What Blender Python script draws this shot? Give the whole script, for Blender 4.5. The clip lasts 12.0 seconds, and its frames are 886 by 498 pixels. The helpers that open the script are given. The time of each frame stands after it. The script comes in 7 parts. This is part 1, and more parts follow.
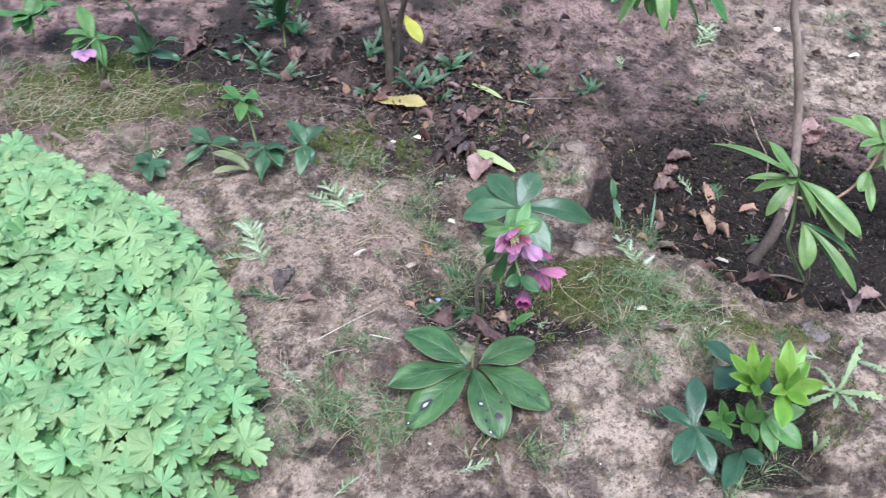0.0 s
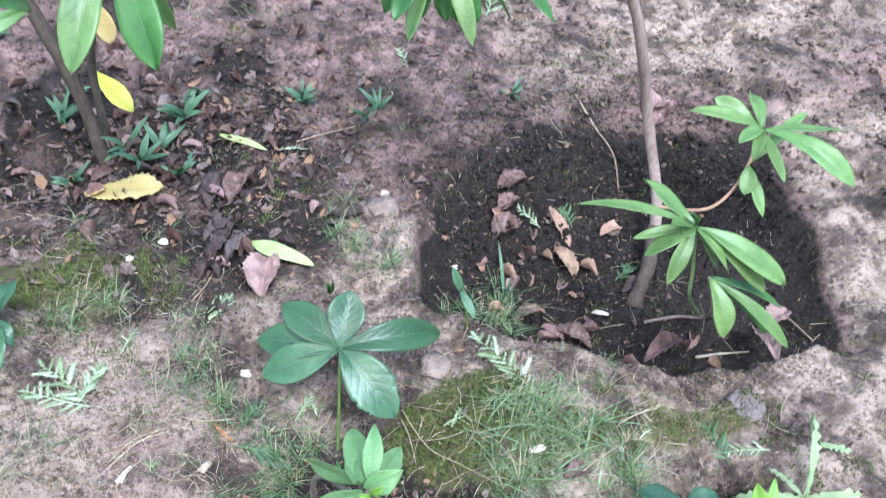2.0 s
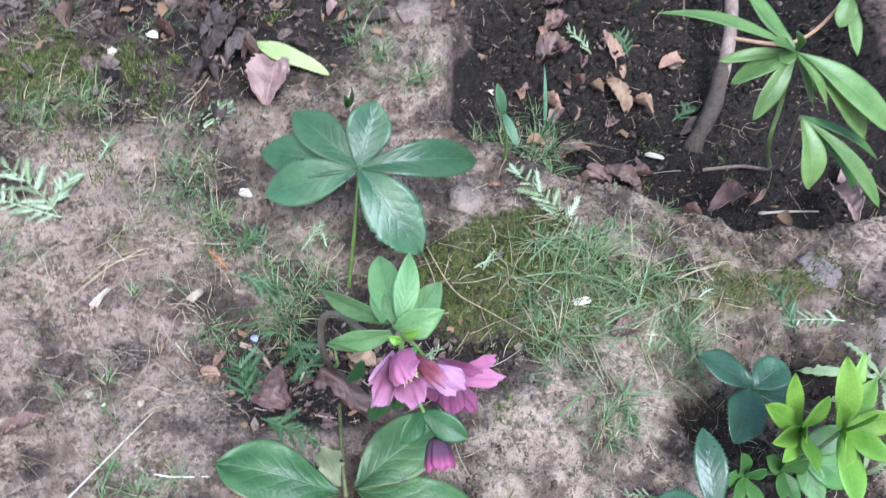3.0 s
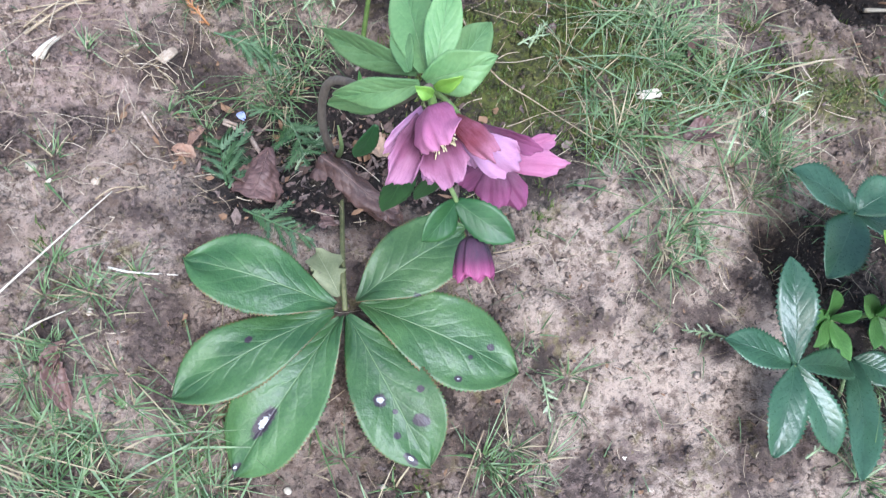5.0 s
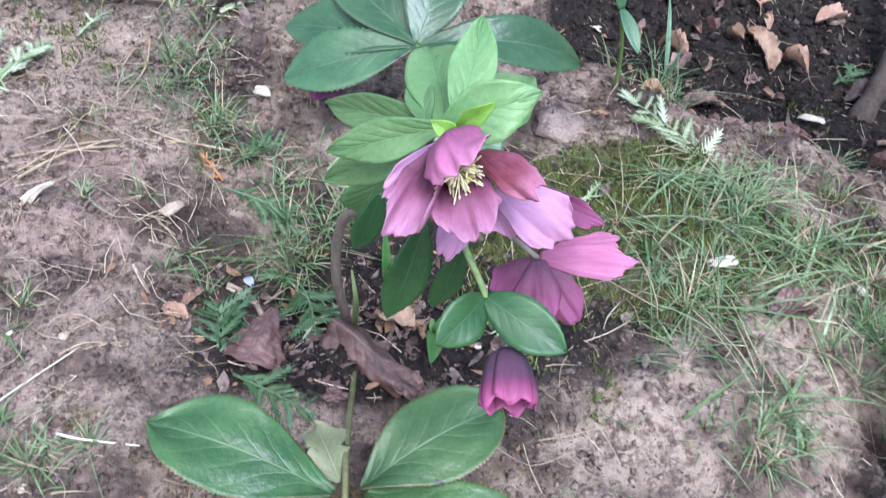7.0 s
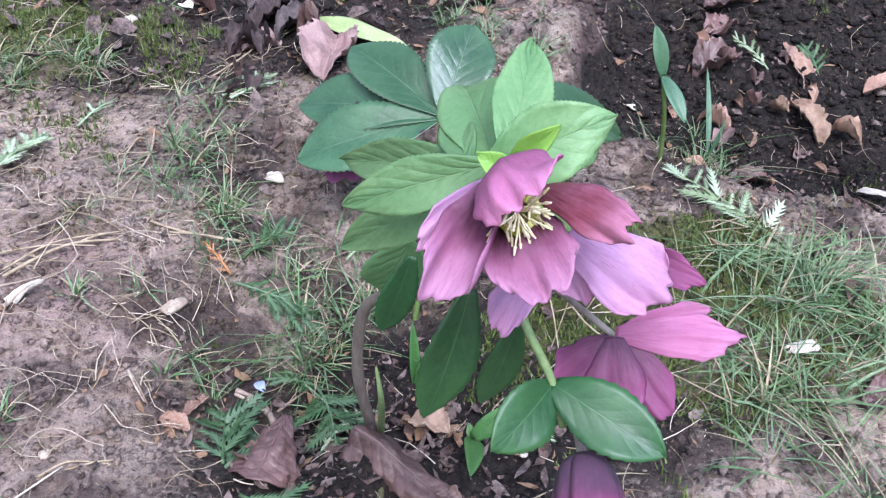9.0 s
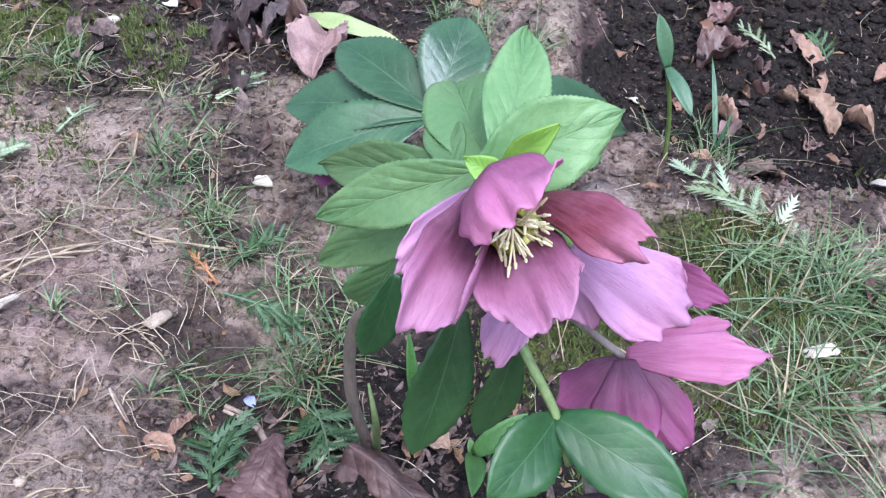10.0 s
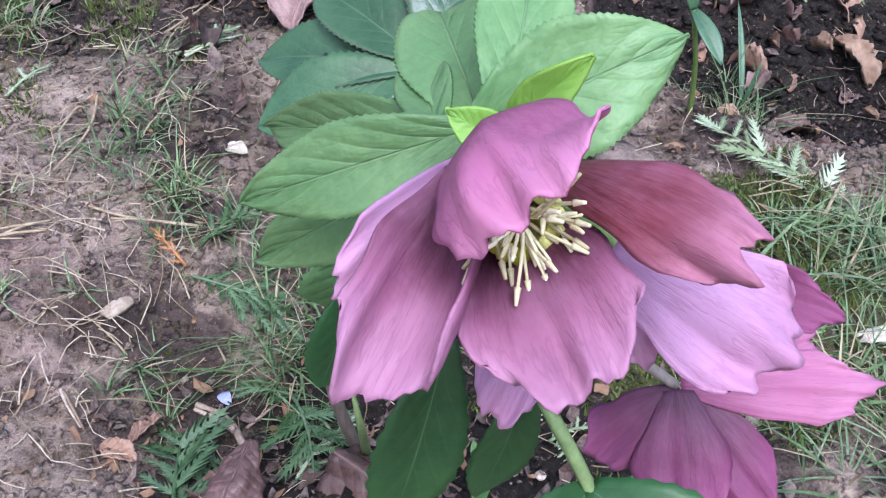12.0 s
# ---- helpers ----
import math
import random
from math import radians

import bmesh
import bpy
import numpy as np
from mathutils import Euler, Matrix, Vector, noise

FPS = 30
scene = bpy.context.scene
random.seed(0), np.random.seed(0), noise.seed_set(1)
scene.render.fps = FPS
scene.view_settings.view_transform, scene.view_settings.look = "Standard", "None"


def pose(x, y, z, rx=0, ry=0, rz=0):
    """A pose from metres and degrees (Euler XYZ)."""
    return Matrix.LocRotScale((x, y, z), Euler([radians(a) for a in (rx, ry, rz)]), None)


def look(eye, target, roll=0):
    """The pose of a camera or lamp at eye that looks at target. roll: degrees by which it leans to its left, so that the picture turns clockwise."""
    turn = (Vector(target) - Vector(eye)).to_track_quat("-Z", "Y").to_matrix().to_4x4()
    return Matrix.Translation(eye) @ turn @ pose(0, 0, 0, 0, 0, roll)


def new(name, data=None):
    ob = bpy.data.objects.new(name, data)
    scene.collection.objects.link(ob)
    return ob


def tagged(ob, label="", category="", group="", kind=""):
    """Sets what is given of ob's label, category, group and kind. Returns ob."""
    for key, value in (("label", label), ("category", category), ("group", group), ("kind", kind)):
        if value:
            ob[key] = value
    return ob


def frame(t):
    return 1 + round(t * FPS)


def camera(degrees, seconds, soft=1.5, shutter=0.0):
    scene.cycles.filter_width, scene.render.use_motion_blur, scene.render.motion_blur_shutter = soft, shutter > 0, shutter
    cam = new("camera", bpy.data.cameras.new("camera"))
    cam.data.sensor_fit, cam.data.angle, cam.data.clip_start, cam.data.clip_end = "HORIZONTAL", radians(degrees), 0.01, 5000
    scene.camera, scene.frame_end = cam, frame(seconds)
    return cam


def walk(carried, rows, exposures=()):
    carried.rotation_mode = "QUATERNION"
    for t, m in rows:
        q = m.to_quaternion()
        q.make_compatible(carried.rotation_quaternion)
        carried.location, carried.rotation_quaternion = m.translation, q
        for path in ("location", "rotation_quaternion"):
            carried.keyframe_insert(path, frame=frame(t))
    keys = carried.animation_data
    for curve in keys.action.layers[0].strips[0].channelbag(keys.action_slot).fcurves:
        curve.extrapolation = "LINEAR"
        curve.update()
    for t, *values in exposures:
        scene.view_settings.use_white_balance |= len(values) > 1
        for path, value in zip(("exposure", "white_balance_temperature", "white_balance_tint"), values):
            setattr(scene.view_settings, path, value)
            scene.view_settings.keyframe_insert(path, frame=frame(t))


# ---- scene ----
cam = camera(53.3, 12.0, soft=1.25, shutter=0.3)
METRES, EYE, TILT, LEAN, TURN = 1.5, 1.237, -38.0, 0.0, 0.0
ROWS = [
    (0.0, 0.0, 0.0, 0.0, -0.0, 0.0, -0.0),
    (0.5, -0.0032, 0.0503, 0.0688, -3.2, -1.95, 3.23),
    (1.0, 0.0464, 0.1779, 0.1431, -3.65, -1.31, 4.02),
    (1.5, 0.0805, 0.2686, 0.2004, -4.73, -2.77, 6.0),
    (2.0, 0.0332, 0.3603, 0.2354, -14.8, -8.51, 12.87),
    (2.5, 0.0075, 0.4324, 0.226, -16.45, -14.3, 12.16),
    (3.0, 0.0193, 0.486, 0.1866, -14.27, -17.51, 8.9),
    (3.5, 0.0231, 0.5233, 0.1674, -13.3, -20.92, 7.36),
    (5.5, 0.0219, 0.6195, 0.092, -11.76, -28.59, 4.86),
    (6.0, 0.0226, 0.6394, 0.0706, -11.3, -25.32, 3.77),
    (6.5, 0.0295, 0.6536, 0.049, -10.18, -18.4, 4.15),
    (7.0, 0.0347, 0.6623, 0.029, -9.0, -10.17, 5.15),
    (7.5, 0.0345, 0.6782, 0.0149, -8.58, -6.39, 6.82),
    (9.5, 0.0363, 0.7262, 0.0155, -7.58, -2.92, 7.09),
    (10.0, 0.0418, 0.7372, 0.0153, -7.67, -3.21, 8.14),
    (10.5, 0.0422, 0.7484, 0.0164, -7.57, -3.75, 8.23),
    (11.0, 0.0448, 0.761, 0.0159, -7.12, -4.72, 8.18),
    (11.5, 0.0501, 0.7771, 0.0172, -7.11, -5.34, 8.66),
    (12.0, 0.0527, 0.7886, 0.0162, -7.33, -5.58, 9.08),
]
walk(cam, [(t, pose(0, 0, EYE, TILT, LEAN, TURN) @ pose(METRES * x, METRES * y, METRES * z, 90 + pitch, roll, yaw)) for t, x, y, z, yaw, pitch, roll in ROWS],
     [(0.0, 0.76, 5450, 10), (1.0, 0.8, 5250, 10), (1.5, 1.02, 5200, 8), (2.5, 1.14, 5200, 6), (3.2, 0.86, 5300, 9), (5.5, 0.94, 5370, 10), (7.5, 0.96, 5320, 15), (9.5, 0.89, 5300, 17), (12.0, 0.74, 5350, 17)])


# ---- lie of the land ----
def lattice(ix, iy, seed):
    v = np.sin(ix * 127.1 + iy * 311.7 + seed * 74.7) * 43758.5453
    return v - np.floor(v)


def vnoise(x, y, seed=0):
    """Smooth value noise from -1 to 1."""
    ix, iy = np.floor(x), np.floor(y)
    fx, fy = x - ix, y - iy
    fx, fy = fx * fx * (3 - 2 * fx), fy * fy * (3 - 2 * fy)
    a, b = lattice(ix, iy, seed), lattice(ix + 1, iy, seed)
    c, d = lattice(ix, iy + 1, seed), lattice(ix + 1, iy + 1, seed)
    return 2 * (a + (b - a) * fx + (c - a) * fy + (a - b - c + d) * fx * fy) - 1


def step(v, lo, hi):
    k = np.clip((v - lo) / (hi - lo), 0, 1)
    return k * k * (3 - 2 * k)


def bump_at(x, y, cx, cy, rx, ry):
    return np.exp(-((x - cx) / rx) ** 2 - ((y - cy) / ry) ** 2)


def pit_depth(x, y):
    """How far inside the dug planting pit a place is, 0 to 1."""
    wx = x + 0.014 * vnoise(x * 22, y * 22, 3) + 0.03 * vnoise(x * 8, y * 8, 25)
    wy = y + 0.014 * vnoise(x * 22, y * 22, 4) + 0.03 * vnoise(x * 8, y * 8, 26)
    left = wx - (0.318 + 0.27 * (wy - 1.517))
    near = y + 0.016 * vnoise(x * 22, y * 22, 4)
    front = ((x - 0.33) * 0.18 + (near - 1.5) * 0.23) / 0.292
    lip = ((x - 0.56) * 0.05 + (near - 1.305) * 0.34) / 0.344
    right = ((0.945 - wx) * 0.18 + (wy - 1.3) * 0.06) / 0.19
    edge = np.minimum(step(left, -0.02, 0.06), np.minimum(step(front, -0.01, 0.04), np.minimum(step(lip, -0.01, 0.03), step(right, -0.05, 0.08))))
    return edge * (1 - step(wy, 1.54, 1.92))


def hollow_depth(x, y):
    """The hole round the young shrub by the path, 0 to 1."""
    wx, wy = x + 0.012 * vnoise(x * 20, y * 20, 5), y + 0.012 * vnoise(x * 20, y * 20, 6)
    edge = np.minimum(step(wx, 0.42, 0.475), step(0.7 - wx, 0, 0.1))
    return edge * step(wy, 0.86, 0.93) * (1 - step(wy, 1.07, 1.16))


def terrain(x, y):
    x, y = np.asarray(x, float), np.asarray(y, float)
    z = 0.1005 * np.clip(y, -3, 5) - 0.0384 * np.clip(x, -4, 4)
    z = z - 0.088 * pit_depth(x, y) - 0.055 * hollow_depth(x, y)
    z = z - 0.062 * bump_at(x, y, 0.03, 1.285, 0.12, 0.075) - 0.03 * bump_at(x, y, 0.2, 1.23, 0.1, 0.06)
    z = z + 0.036 * bump_at(x, y, 0.37, 1.28, 0.12, 0.11) + 0.018 * bump_at(x, y, 0.3, 1.08, 0.13, 0.08)
    z = z + 0.022 * bump_at(x, y, -0.3, 1.45, 0.2, 0.2) + 0.02 * bump_at(x, y, -0.26, 1.72, 0.14, 0.1)
    z = z + 0.02 * bump_at(x, y, -0.08, 1.12, 0.14, 0.1) - 0.03 * bump_at(x, y, -0.2, 2.0, 0.16, 0.12)
    z = z + 0.02 * bump_at(x, y, 0.3, 1.62, 0.08, 0.1) + 0.03 * bump_at(x, y, 0.76, 0.95, 0.1, 0.1)
    z = z + 0.011 * vnoise(x * 9, y * 9, 11) + 0.006 * vnoise(x * 23, y * 23, 12)
    return z


def turned(x, y, degrees, scale):
    c, s = math.cos(radians(degrees)) * scale, math.sin(radians(degrees)) * scale
    return x * c - y * s, x * s + y * c


def rough(x, y):
    """Clods and crumbs on top of the lie of the land, crumbly in some places and smeared smooth in others."""
    wx, wy = x + 0.006 * vnoise(*turned(x, y, 20, 60), 17), y + 0.006 * vnoise(*turned(x, y, 50, 60), 18)
    crumbly = step(vnoise(*turned(wx, wy, 33, 13), 19) + 0.5 * vnoise(*turned(wx, wy, 57, 29), 24), -0.05, 0.7)
    ridged = 1 - abs(vnoise(*turned(wx, wy, 27, 62), 14))
    z = 0.0062 * vnoise(*turned(wx, wy, 12, 31), 13) + 0.0022 * ridged * ridged
    z = z + (0.0008 + 0.0042 * crumbly) * vnoise(*turned(wx, wy, 61, 118), 15) + (0.0006 + 0.003 * crumbly) * vnoise(*turned(wx, wy, 39, 260), 16)
    return z + 0.0007 * vnoise(*turned(x, y, 75, 520), 12)


def on(x, y, h=0.0):
    return Vector((x, y, float(terrain(x, y)) + h))


# ---- daylight under a bright overcast sky ----
world = bpy.data.worlds.new("overcast_sky")
scene.world = world
world.use_nodes = True
sky = world.node_tree.nodes.new("ShaderNodeTexSky")
sky.sky_type, sky.sun_disc, sky.sun_elevation, sky.sun_rotation = "NISHITA", False, radians(62), radians(200)
sky.air_density, sky.dust_density = 1.6, 5.0
backing = world.node_tree.nodes["Background"]
world.node_tree.links.new(sky.outputs[0], backing.inputs[0])
backing.inputs[1].default_value = 0.125
sun = new("sun", bpy.data.lights.new("sun", "SUN"))
sun.data.energy, sun.data.angle, sun.data.color = 2.1, radians(26), (1.0, 0.98, 0.96)
sun.matrix_basis = look((1.2, -1.2, 5), (0.2, 1.3, 0.1))


# ---- materials ----
def shader(name):
    m = bpy.data.materials.new(name)
    m.use_nodes = True
    return m, m.node_tree, m.node_tree.nodes["Principled BSDF"]


def node(tree, kind, **values):
    n = tree.nodes.new("ShaderNode" + kind)
    for key, value in values.items():
        if key in n.inputs:
            slot = n.inputs[key]
            if isinstance(value, bpy.types.NodeSocket):
                tree.links.new(value, slot)
            else:
                slot.default_value = value
    return n


def maths(tree, op, a, b=0.0, c=0.0):
    n = tree.nodes.new("ShaderNodeMath")
    n.operation = op
    for slot, value in zip(n.inputs, (a, b, c)):
        if isinstance(value, bpy.types.NodeSocket):
            tree.links.new(value, slot)
        else:
            slot.default_value = value
    return n.outputs[0]


def mixed(tree, fac, a, b, blend="MIX"):
    n = tree.nodes.new("ShaderNodeMix")
    n.data_type, n.blend_type = "RGBA", blend
    for slot, value in zip((n.inputs[0], n.inputs[6], n.inputs[7]), (fac, a, b)):
        if isinstance(value, bpy.types.NodeSocket):
            tree.links.new(value, slot)
        elif isinstance(value, tuple):
            slot.default_value = (*value, 1)
        else:
            slot.default_value = value
    return n.outputs[2]


def ramp(tree, value, lo, hi):
    n = tree.nodes.new("ShaderNodeMapRange")
    n.interpolation_type = "SMOOTHSTEP"
    tree.links.new(value, n.inputs[0])
    n.inputs[1].default_value, n.inputs[2].default_value = lo, hi
    return n.outputs[0]


def grain(tree, scale, detail=4.0, rough_by=0.6, where=None, kind="Noise"):
    n = tree.nodes.new("ShaderNodeTex" + kind)
    n.inputs["Scale"].default_value = scale
    if kind == "Noise":
        n.inputs["Detail"].default_value, n.inputs["Roughness"].default_value = detail, rough_by
    tree.links.new(where or tree.nodes.new("ShaderNodeNewGeometry").outputs["Position"], n.inputs["Vector"])
    return n.outputs[0]


def relief(tree, bsdf, height, strength, distance=0.002):
    n = node(tree, "Bump", Strength=strength, Distance=distance, Height=height)
    tree.links.new(n.outputs[0], bsdf.inputs["Normal"])


def leaf_material(name, dark, light, vein, gloss=0.45, veins=9, see_through=0.22, spots=0.0, edge=None, blotch=None, strength=0.35, marks_at=(), side_by=0.1, vary=0.02):
    """A leaf: midrib and side veins along its own length, patchy green, a little light coming through."""
    m, tree, bsdf = shader(name)
    uv = tree.nodes.new("ShaderNodeTexCoord").outputs["UV"]
    part_uv = node(tree, "SeparateXYZ", Vector=uv)
    across = maths(tree, "ABSOLUTE", maths(tree, "MULTIPLY_ADD", part_uv.outputs[0], 2.0, -1.0))
    along = part_uv.outputs[1]
    wobble = maths(tree, "MULTIPLY", grain(tree, 45, 3), 0.55)
    side = maths(tree, "FRACT", maths(tree, "ADD", maths(tree, "MULTIPLY_ADD", along, float(veins), wobble), maths(tree, "MULTIPLY", maths(tree, "POWER", across, 0.8), -2.2)))
    side = maths(tree, "ABSOLUTE", maths(tree, "SUBTRACT", side, 0.5))
    side_line = maths(tree, "SUBTRACT", 1.0, ramp(tree, side, 0.02, 0.11))
    rib = maths(tree, "MULTIPLY", maths(tree, "SUBTRACT", 1.0, ramp(tree, across, 0.006, 0.036)), maths(tree, "MULTIPLY_ADD", along, -0.55, 0.8))
    lines = maths(tree, "MAXIMUM", rib, maths(tree, "MULTIPLY", side_line, maths(tree, "MULTIPLY_ADD", ramp(tree, across, 0.85, 0.2), side_by, 0.15 * side_by)))
    web = node(tree, "TexVoronoi", Vector=node(tree, "CombineXYZ", X=maths(tree, "MULTIPLY", across, 6.0), Y=maths(tree, "MULTIPLY_ADD", along, veins * 2.2, maths(tree, "MULTIPLY", across, -2.6))).outputs[0], Scale=1.0)
    web.feature = "DISTANCE_TO_EDGE"
    net = maths(tree, "SUBTRACT", 1.0, ramp(tree, web.outputs["Distance"], 0.0, 0.22))
    patch = ramp(tree, maths(tree, "MULTIPLY_ADD", grain(tree, 28, 4), 0.75, maths(tree, "MULTIPLY", maths(tree, "MULTIPLY", across, along), 0.28)), 0.28, 0.62)
    colour = mixed(tree, patch, dark, light)
    fine = grain(tree, 420, 4, 0.7)
    colour = mixed(tree, 0.3, colour, mixed(tree, ramp(tree, fine, 0.3, 0.7), tuple(0.75 * c for c in dark), light))
    odd = maths(tree, "FRACT", maths(tree, "ADD", tree.nodes.new("ShaderNodeObjectInfo").outputs["Random"], tree.nodes.new("ShaderNodeNewGeometry").outputs["Random Per Island"]))
    hsv = node(tree, "HueSaturation", Color=colour, Value=maths(tree, "MULTIPLY_ADD", odd, 0.36, 0.82), Hue=maths(tree, "MULTIPLY_ADD", maths(tree, "FRACT", maths(tree, "MULTIPLY", odd, 5.7)), vary, 0.5 - 0.5 * vary))
    colour = mixed(tree, lines, hsv.outputs[0], vein)
    if edge:
        rim = maths(tree, "MULTIPLY", ramp(tree, across, 0.93, 1.02), ramp(tree, grain(tree, 60, 2), 0.35, 0.6))
        colour = mixed(tree, rim, colour, edge)
    if spots:
        ragged = maths(tree, "MULTIPLY", grain(tree, 160, 3), 0.5)
        cells = node(tree, "TexVoronoi", Vector=tree.nodes.new("ShaderNodeNewGeometry").outputs["Position"], Scale=45.0)
        near = maths(tree, "ADD", cells.outputs["Distance"], ragged)
        rare = ramp(tree, node(tree, "SeparateColor", Color=cells.outputs["Color"]).outputs[0], 1 - spots, 1.001 - spots)
        colour = mixed(tree, maths(tree, "MULTIPLY", maths(tree, "SUBTRACT", 1.0, ramp(tree, near, 0.38, 0.46)), rare), colour, blotch or (0.03, 0.025, 0.03))
    for mx, my, size, turn, stretch, eye in marks_at:
        where = node(tree, "Mapping", Vector=tree.nodes.new("ShaderNodeNewGeometry").outputs["Position"])
        where.vector_type = "TEXTURE"
        where.inputs["Location"].default_value, where.inputs["Rotation"].default_value, where.inputs["Scale"].default_value = (mx, my, 0), (0, 0, radians(turn)), (size * stretch, size, 1000)
        far_off = node(tree, "VectorMath", Vector=where.outputs[0])
        far_off.operation = "LENGTH"
        reach = maths(tree, "ADD", far_off.outputs["Value"], maths(tree, "MULTIPLY_ADD", grain(tree, 330, 3), 0.8, -0.4))
        colour = mixed(tree, maths(tree, "SUBTRACT", 1.0, ramp(tree, reach, 0.75, 1.1)), colour, (0.035, 0.022, 0.035))
        if eye:
            colour = mixed(tree, maths(tree, "SUBTRACT", 1.0, ramp(tree, reach, 0.35 * eye, 0.6 * eye)), colour, (0.55, 0.55, 0.55))
    tree.links.new(colour, bsdf.inputs["Base Color"])
    tree.links.new(maths(tree, "MULTIPLY_ADD", fine, 0.25, gloss - 0.1), bsdf.inputs["Roughness"])
    bsdf.inputs["Specular IOR Level"].default_value = 0.55
    relief(tree, bsdf, maths(tree, "ADD", maths(tree, "MULTIPLY_ADD", lines, -0.8, maths(tree, "MULTIPLY_ADD", net, -0.05, maths(tree, "MULTIPLY", ramp(tree, side, 0.0, 0.4), 0.2))), maths(tree, "MULTIPLY", grain(tree, 150, 3), 0.9)), strength, 0.0012)
    glow = node(tree, "BsdfTranslucent", Color=mixed(tree, 0.55, colour, light))
    both = node(tree, "MixShader", Fac=see_through)
    tree.links.new(bsdf.outputs[0], both.inputs[1])
    tree.links.new(glow.outputs[0], both.inputs[2])
    tree.links.new(both.outputs[0], tree.nodes["Material Output"].inputs["Surface"])
    return m


def petal_material(name, base, middle, tip, vein, see_through=0.3, gloss=0.5, cap=0.0):
    """A sepal: fine darker veins fanning out, a deeper colour at the foot and paler at the rim."""
    m, tree, bsdf = shader(name)
    uv = tree.nodes.new("ShaderNodeTexCoord").outputs["UV"]
    part_uv = node(tree, "SeparateXYZ", Vector=uv)
    along = part_uv.outputs[1]
    fan = node(tree, "CombineXYZ", X=maths(tree, "MULTIPLY", part_uv.outputs[0], 11.0), Y=maths(tree, "MULTIPLY", along, 2.2))
    streak = ramp(tree, grain(tree, 1.6, 5, 0.7, fan.outputs[0]), 0.35, 0.68)
    colour = mixed(tree, ramp(tree, along, 0.05 + cap, 0.72 + 0.3 * cap), base, middle)
    colour = mixed(tree, ramp(tree, along, 0.55, 1.05), colour, tip)
    colour = mixed(tree, maths(tree, "MULTIPLY", streak, 0.45 - cap), colour, mixed(tree, 0.5, middle, tip))
    web = node(tree, "TexVoronoi", Vector=node(tree, "CombineXYZ", X=maths(tree, "MULTIPLY_ADD", part_uv.outputs[0], 14.0, maths(tree, "MULTIPLY", grain(tree, 260, 2), 0.6)), Y=maths(tree, "MULTIPLY_ADD", along, 5.0, maths(tree, "MULTIPLY", grain(tree, 120, 2), 0.5))).outputs[0], Scale=1.0)
    web.feature = "DISTANCE_TO_EDGE"
    thread = grain(tree, 1.0, 3, 0.55, node(tree, "CombineXYZ", X=maths(tree, "MULTIPLY", part_uv.outputs[0], 15.0), Y=maths(tree, "MULTIPLY", along, 2.6)).outputs[0])
    thread = maths(tree, "SUBTRACT", 1.0, ramp(tree, maths(tree, "ABSOLUTE", maths(tree, "SUBTRACT", thread, 0.5)), 0.0, 0.05))
    line = maths(tree, "MAXIMUM", thread, maths(tree, "MULTIPLY", maths(tree, "SUBTRACT", 1.0, ramp(tree, web.outputs["Distance"], 0.0, 0.1)), 0.22))
    colour = mixed(tree, maths(tree, "MULTIPLY", line, 0.2), colour, vein)
    colour = mixed(tree, maths(tree, "MULTIPLY", ramp(tree, grain(tree, 70, 3), 0.45, 0.75), 0.3), colour, tip)
    colour = mixed(tree, maths(tree, "MULTIPLY", ramp(tree, grain(tree, 48, 5, 0.65), 0.46, 0.7), 0.4), colour, mixed(tree, 0.6, base, middle))
    tree.links.new(colour, bsdf.inputs["Base Color"])
    bsdf.inputs["Roughness"].default_value = gloss
    bsdf.inputs["Specular IOR Level"].default_value = 0.3
    relief(tree, bsdf, maths(tree, "ADD", maths(tree, "MULTIPLY", line, -0.15), grain(tree, 110, 3)), 0.3, 0.0022)
    glow = node(tree, "BsdfTranslucent", Color=colour)
    both = node(tree, "MixShader", Fac=see_through)
    tree.links.new(bsdf.outputs[0], both.inputs[1])
    tree.links.new(glow.outputs[0], both.inputs[2])
    tree.links.new(both.outputs[0], tree.nodes["Material Output"].inputs["Surface"])
    return m


